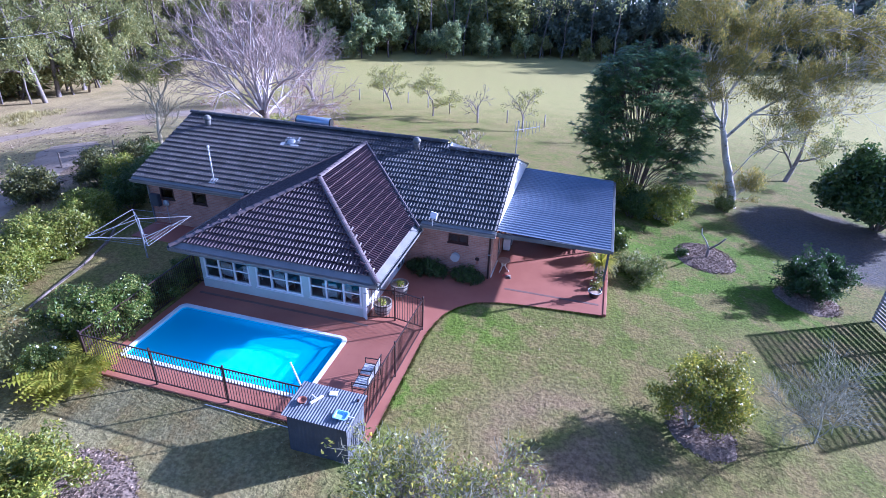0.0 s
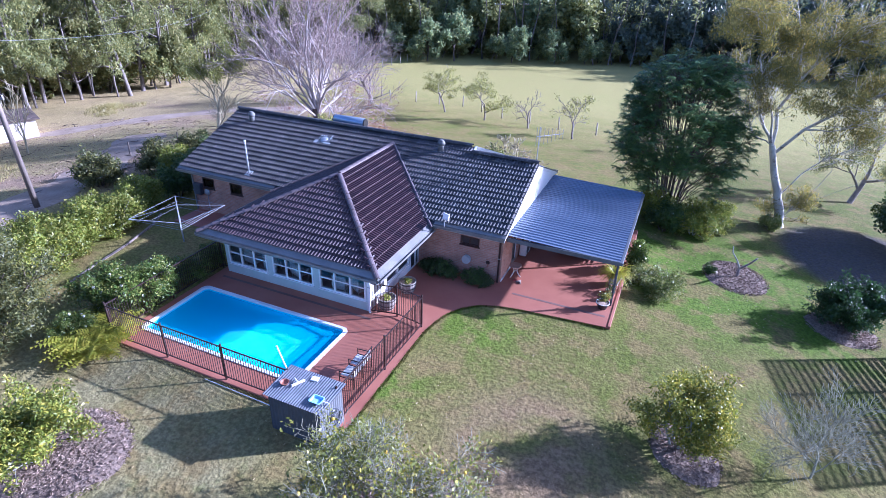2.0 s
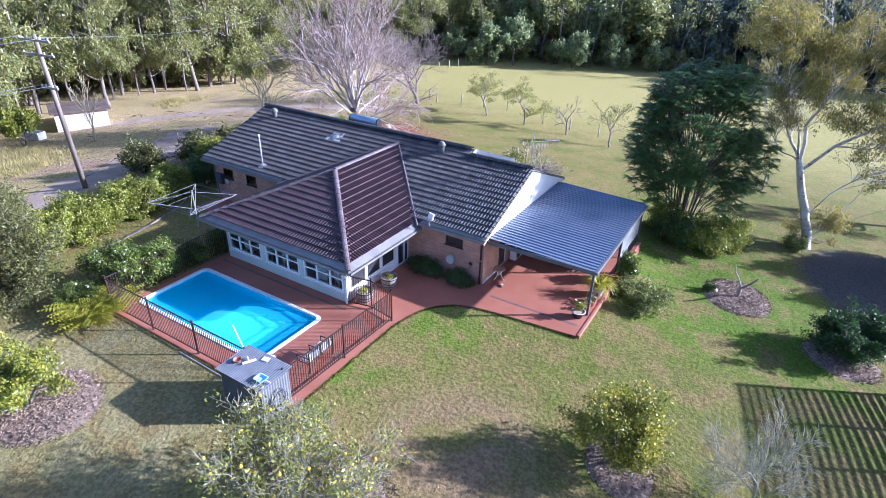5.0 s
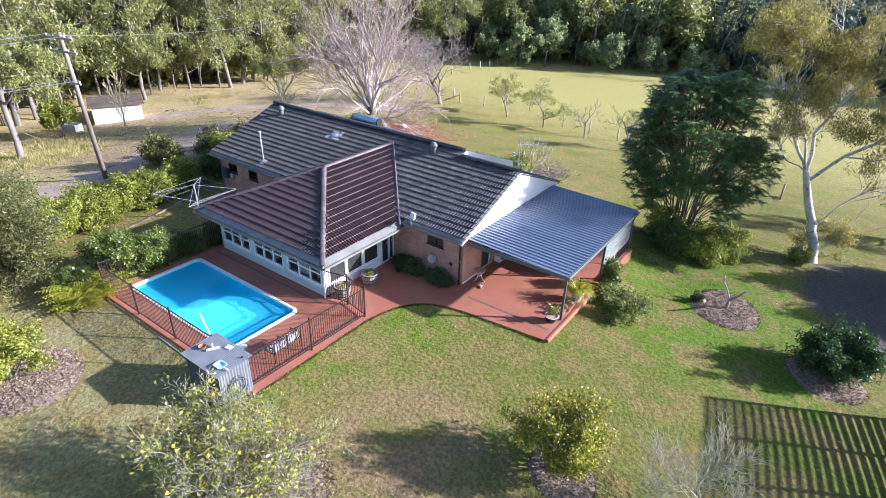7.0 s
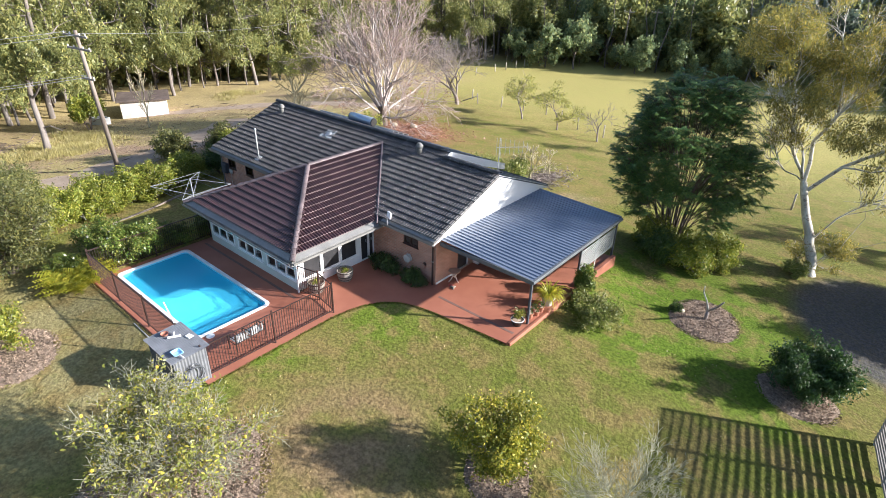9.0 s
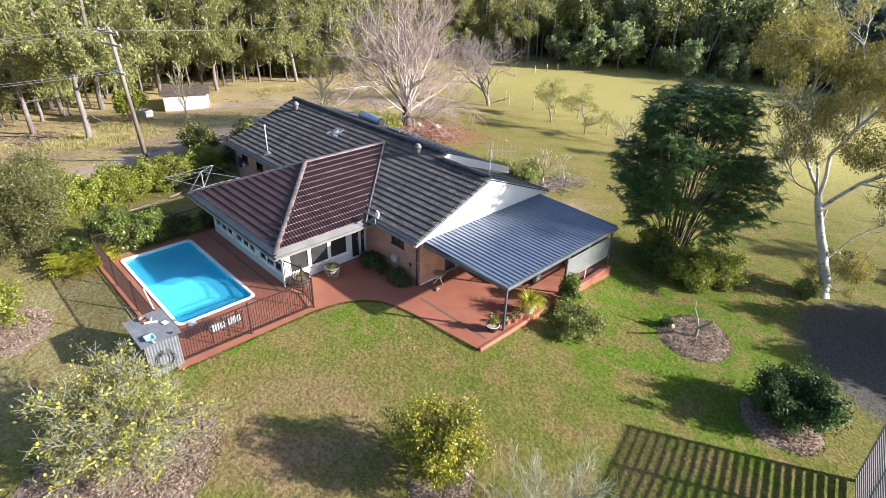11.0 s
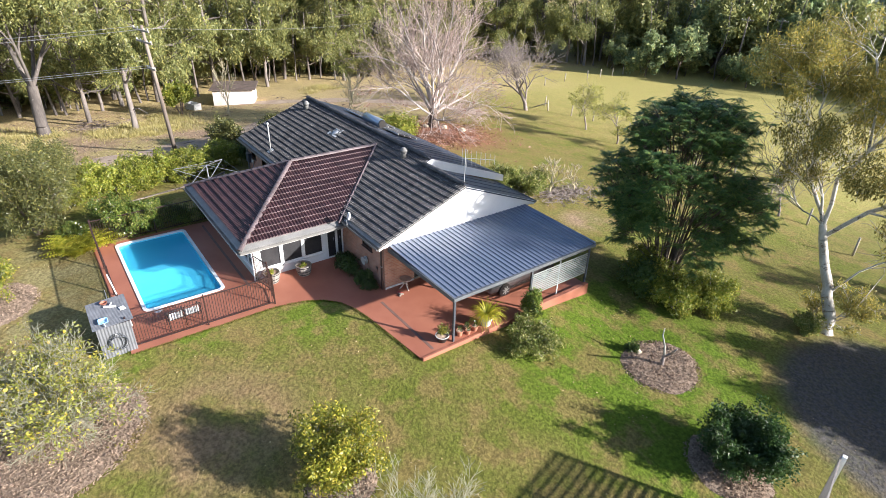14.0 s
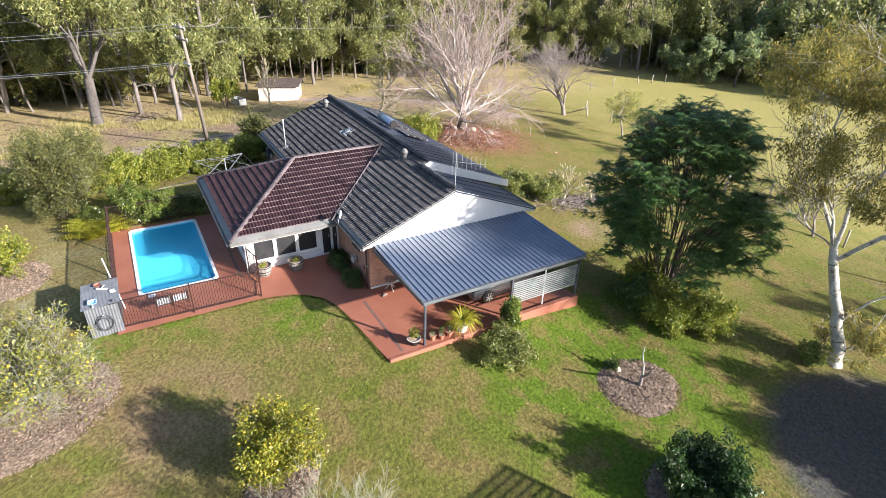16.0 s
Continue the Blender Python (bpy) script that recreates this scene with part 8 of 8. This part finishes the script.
def scatter():
    rng = np.random.default_rng(77)

    def spread(n, x0, x1, y0, y1, keep=None):
        P = np.stack([rng.uniform(x0, x1, n), rng.uniform(y0, y1, n)], 1)
        if keep is not None:
            P = P[keep(P[:, 0], P[:, 1])]
        return P

    def on_lawn(x, y):
        terrace = (x > -7.7) & (x < 9.4) & (y > -4.5) & (y < 15) & ~((x > 2.7) & (y < 1.5)) & ~((x > 2.7) & (y < 4.5) & ((x - 2.7) * 1.0 > (y - 1.5) * 1.0 - 0.0) & (y < 4.2))
        house_left = (x > -13.8) & (x < -7) & (y > 4.0) & (y < 16)
        path_kerb = (x > 2.5) & (x < 9.4) & (y > 4.0) & (y < 15)
        return ~(terrace | house_left | path_kerb)

    # short blades over the mown lawn
    def blades(name, P, h, w, mat, label, lean=0.5):
        n = len(P)
        z = land(P[:, 0], P[:, 1])
        a = rng.random(n) * 6.283
        hh = h * (0.5 + rng.random(n))
        base = np.stack([P[:, 0], P[:, 1], z - 0.01], 1)
        side = np.stack([np.cos(a), np.sin(a), np.zeros(n)], 1) * (w * (0.6 + 0.8 * rng.random(n)))[:, None]
        b = rng.random(n) * 6.283
        tip = base + np.stack([np.cos(b) * hh * lean, np.sin(b) * hh * lean, hh], 1)
        v = np.stack([base - side, base + side, tip], 1).reshape(-1, 3)
        tagged(new(name, mesh_of(name, v, np.arange(3 * n).reshape(-1, 3), mat)), label, "grass", kind="stuff")

    P = spread(90000, -10, 24, -12, 22, on_lawn)
    clump = np.sin(P[:, 0] * 1.7 + np.sin(P[:, 1] * 1.3) * 2) * np.sin(P[:, 1] * 1.9 + np.sin(P[:, 0] * 1.1) * 2) + rng.normal(0, 0.7, len(P))
    P = P[clump > -0.35]
    blades("lawn_grass", P, 0.024, 0.011, M["ground"], "short mown lawn grass, green and straw", 0.7)
    # longer grass left along the edge of the terrace
    rim = [Vector(q) for q in ((-7.6, -4.44), (2.64, -4.44), (2.62, 1.1), (2.74, 1.9), (2.92, 2.6), (3.32, 3.28), (3.9, 3.83), (4.7, 4.13), (5.6, 4.28), (9.1, 4.6))]
    fringe = []
    for a, b in zip(rim, rim[1:]):
        d = b - a
        n = int(d.length * 420)
        along, off = rng.random((n, 1)), np.abs(rng.normal(0, 0.05, (n, 1)))
        fringe.append(np.array(a) + along * np.array(d) + off * np.array((d.y, -d.x)) / d.length)
    blades("edge_grass", np.concatenate(fringe), 0.066, 0.012, M["ground"], "unmown grass along the edge of the terrace", 0.5)
    spots = [(-36.0, 4.5, 2.2), (-37.5, 0.5, 2.5), (-34.0, 3.0, 1.6), (-38.5, -6.0, 2.8), (-33.5, -7.0, 2.2), (-40.0, 7.0, 2.0), (-30.0, -10.0, 2.0), (-47.0, 27.0, 2.0)]
    parts = []
    for x, y, r in spots:
        for k in range(9):
            cx, cy = rng.normal(x, r * 0.7), rng.normal(y, r * 0.7)
            parts.append(rng.normal(0, 1, (300, 2)) * r * rng.uniform(0.15, 0.45) + (cx, cy))
    P = np.concatenate(parts)
    blades("tall_grass", P, 0.30, 0.022, leaf_mat("dry_tall_grass", (0.30, 0.26, 0.09), (0.46, 0.40, 0.16)), "tall dry straw-coloured grass beside the drive", 0.4)
    P = spread(15000, -50, -22, -16, 30, lambda x, y: np.hypot(x + 36, (y - 4) * 0.7) < 15)
    v, f = leaf_cards(np.stack([P[:, 0], P[:, 1], land(P[:, 0], P[:, 1]) + 0.02], 1), 1, 0.01, 0.065, rng, 0, 0.4, 0.8)
    tagged(new("leaf_litter", mesh_of("leaf_litter", v, f, leaf_mat("brown_leaf_litter", (0.16, 0.10, 0.062), (0.36, 0.25, 0.16), (0.46, 0.37, 0.25)))), "dry brown leaf and bark litter under the gums", "leaves", kind="stuff")
    P = np.concatenate([rng.normal(0, 1, (260, 2)) * (1.8, 1.4) + (-41.0, -0.5), spread(240, -48, -24, -14, 24)])
    v, f = leaf_cards(np.stack([P[:, 0], P[:, 1], land(P[:, 0], P[:, 1]) + 0.06], 1), 1, 0.02, 0.5, rng, 0, 0.06, 0.85)
    tagged(new("fallen_sticks", mesh_of("fallen_sticks", v, f, M["bark_brown"])), "fallen sticks and bark strips on the rough ground", "sticks", kind="stuff")
    # fallen leaves
    a, q = rng.random(9000) * 6.283, np.abs(rng.normal(0, 2.9, 9000))
    X, Y = -17.0 + q * np.cos(a), 24.2 + q * np.sin(a)
    v, f = leaf_cards(np.stack([X, Y, land(X, Y) + 0.02], 1), 1, 0.01, 0.09, rng, 0, 0.6, 0.85)
    tagged(new("fallen_leaves", mesh_of("fallen_leaves", v, f, M["leaf_red"])), "drift of fallen red-brown leaves under the bare tree", "leaves", kind="stuff")
    P = spread(5200, -8, 22, -11, 16, on_lawn)
    P = P[np.sin(P[:, 0] * 0.9 + 1) * np.sin(P[:, 1] * 0.8) + rng.normal(0, 0.5, len(P)) > 0.45]
    v, f = leaf_cards(np.stack([P[:, 0], P[:, 1], land(P[:, 0], P[:, 1]) + 0.035], 1), 1, 0.01, 0.035, rng, 0, 0.6, 0.85)
    tagged(new("lawn_leaves", mesh_of("lawn_leaves", v, f, leaf_mat("pale_dry_leaf", (0.20, 0.14, 0.07), (0.50, 0.40, 0.20)))), "scattered dry leaves on the lawn", "leaves", kind="stuff")


scatter()


# ---- seen through the sunroom windows ----
def wicker_chair(x, y, turn):
    th = empty("wicker_chair", x, y, 0.06, turn)
    tagged(th, "white wicker armchair inside the sunroom", "chair", "sunroom chairs")
    part("seat", box(-0.28, 0.28, -0.26, 0.28, 0.34, 0.46, 0.03), M["white"], th)
    part("backrest", box(-0.32, 0.32, 0.26, 0.34, 0.40, 1.02, 0.03), M["white"], th)
    for sx in (-1, 1):
        part("armrest", box(sx * 0.31 - 0.05, sx * 0.31 + 0.05, -0.26, 0.3, 0.56, 0.66, 0.02), M["white"], th)
        for yy in (-0.22, 0.28):
            part("leg", tube((sx * 0.27, yy, 0), (sx * 0.27, yy, 0.36), 0.025), M["white"], th)


for cx, cy, ct in ((-6.3, 2.1, 170), (-5.4, 2.2, 200), (-3.8, 2.1, 160), (-1.6, 2.0, 185), (-0.8, 2.2, 150)):
    wicker_chair(cx, cy, ct)


# ---- small plants and stones ----
def stone(x, y, r, label, seed):
    bm = bmesh.new()
    bmesh.ops.create_icosphere(bm, subdivisions=2, radius=r)
    rng = random.Random(seed)
    sx, sy = rng.uniform(0.9, 1.5), rng.uniform(0.7, 1.0)
    for v in bm.verts:
        v.co = Vector((v.co.x * sx, v.co.y * sy, v.co.z * 0.8)) * rng.uniform(0.88, 1.08)
    tagged(part("stone", bm, STONE, m=Matrix.Translation((x, y, gz(x, y) + r * 0.45))), label, "stone")


STONE = plain("pale_sandstone", (0.46, 0.38, 0.26), (0.68, 0.60, 0.46), 4, 40, 0.9)
for i, (x, y, r) in enumerate(((-19.4, 24.6, 0.26), (-18.4, 26.0, 0.30), (-16.9, 27.0, 0.28))):
    stone(x, y, r, "pale sandstone lump among the fallen red leaves", i)
stone(13.2, 12.95, 0.17, "small pale stone in the mulch bed", 7)
tw, lv, _ = bush(99, 0.55, 0.6, 5, 90, 14, 0.045, "leaf_shrub", "bark_brown", 0.12, 2, kids=(3, 4), first=0.1, r=0.015)
plant("seedling", 12.95, 12.85, "small dark green seedling at the edge of the mulch bed", "plant", tw, lv)
tw, lv, _ = bush(89, 0.95, 1.3, 6, 200, 14, 0.065, "leaf_mixed", "bark_brown", 0.2, 2, kids=(3, 4), first=0.1, r=0.02)
plant("low_shrub", 16.35, 21.45, "low tufted green shrub at the foot of the gum", "shrub", tw, lv)
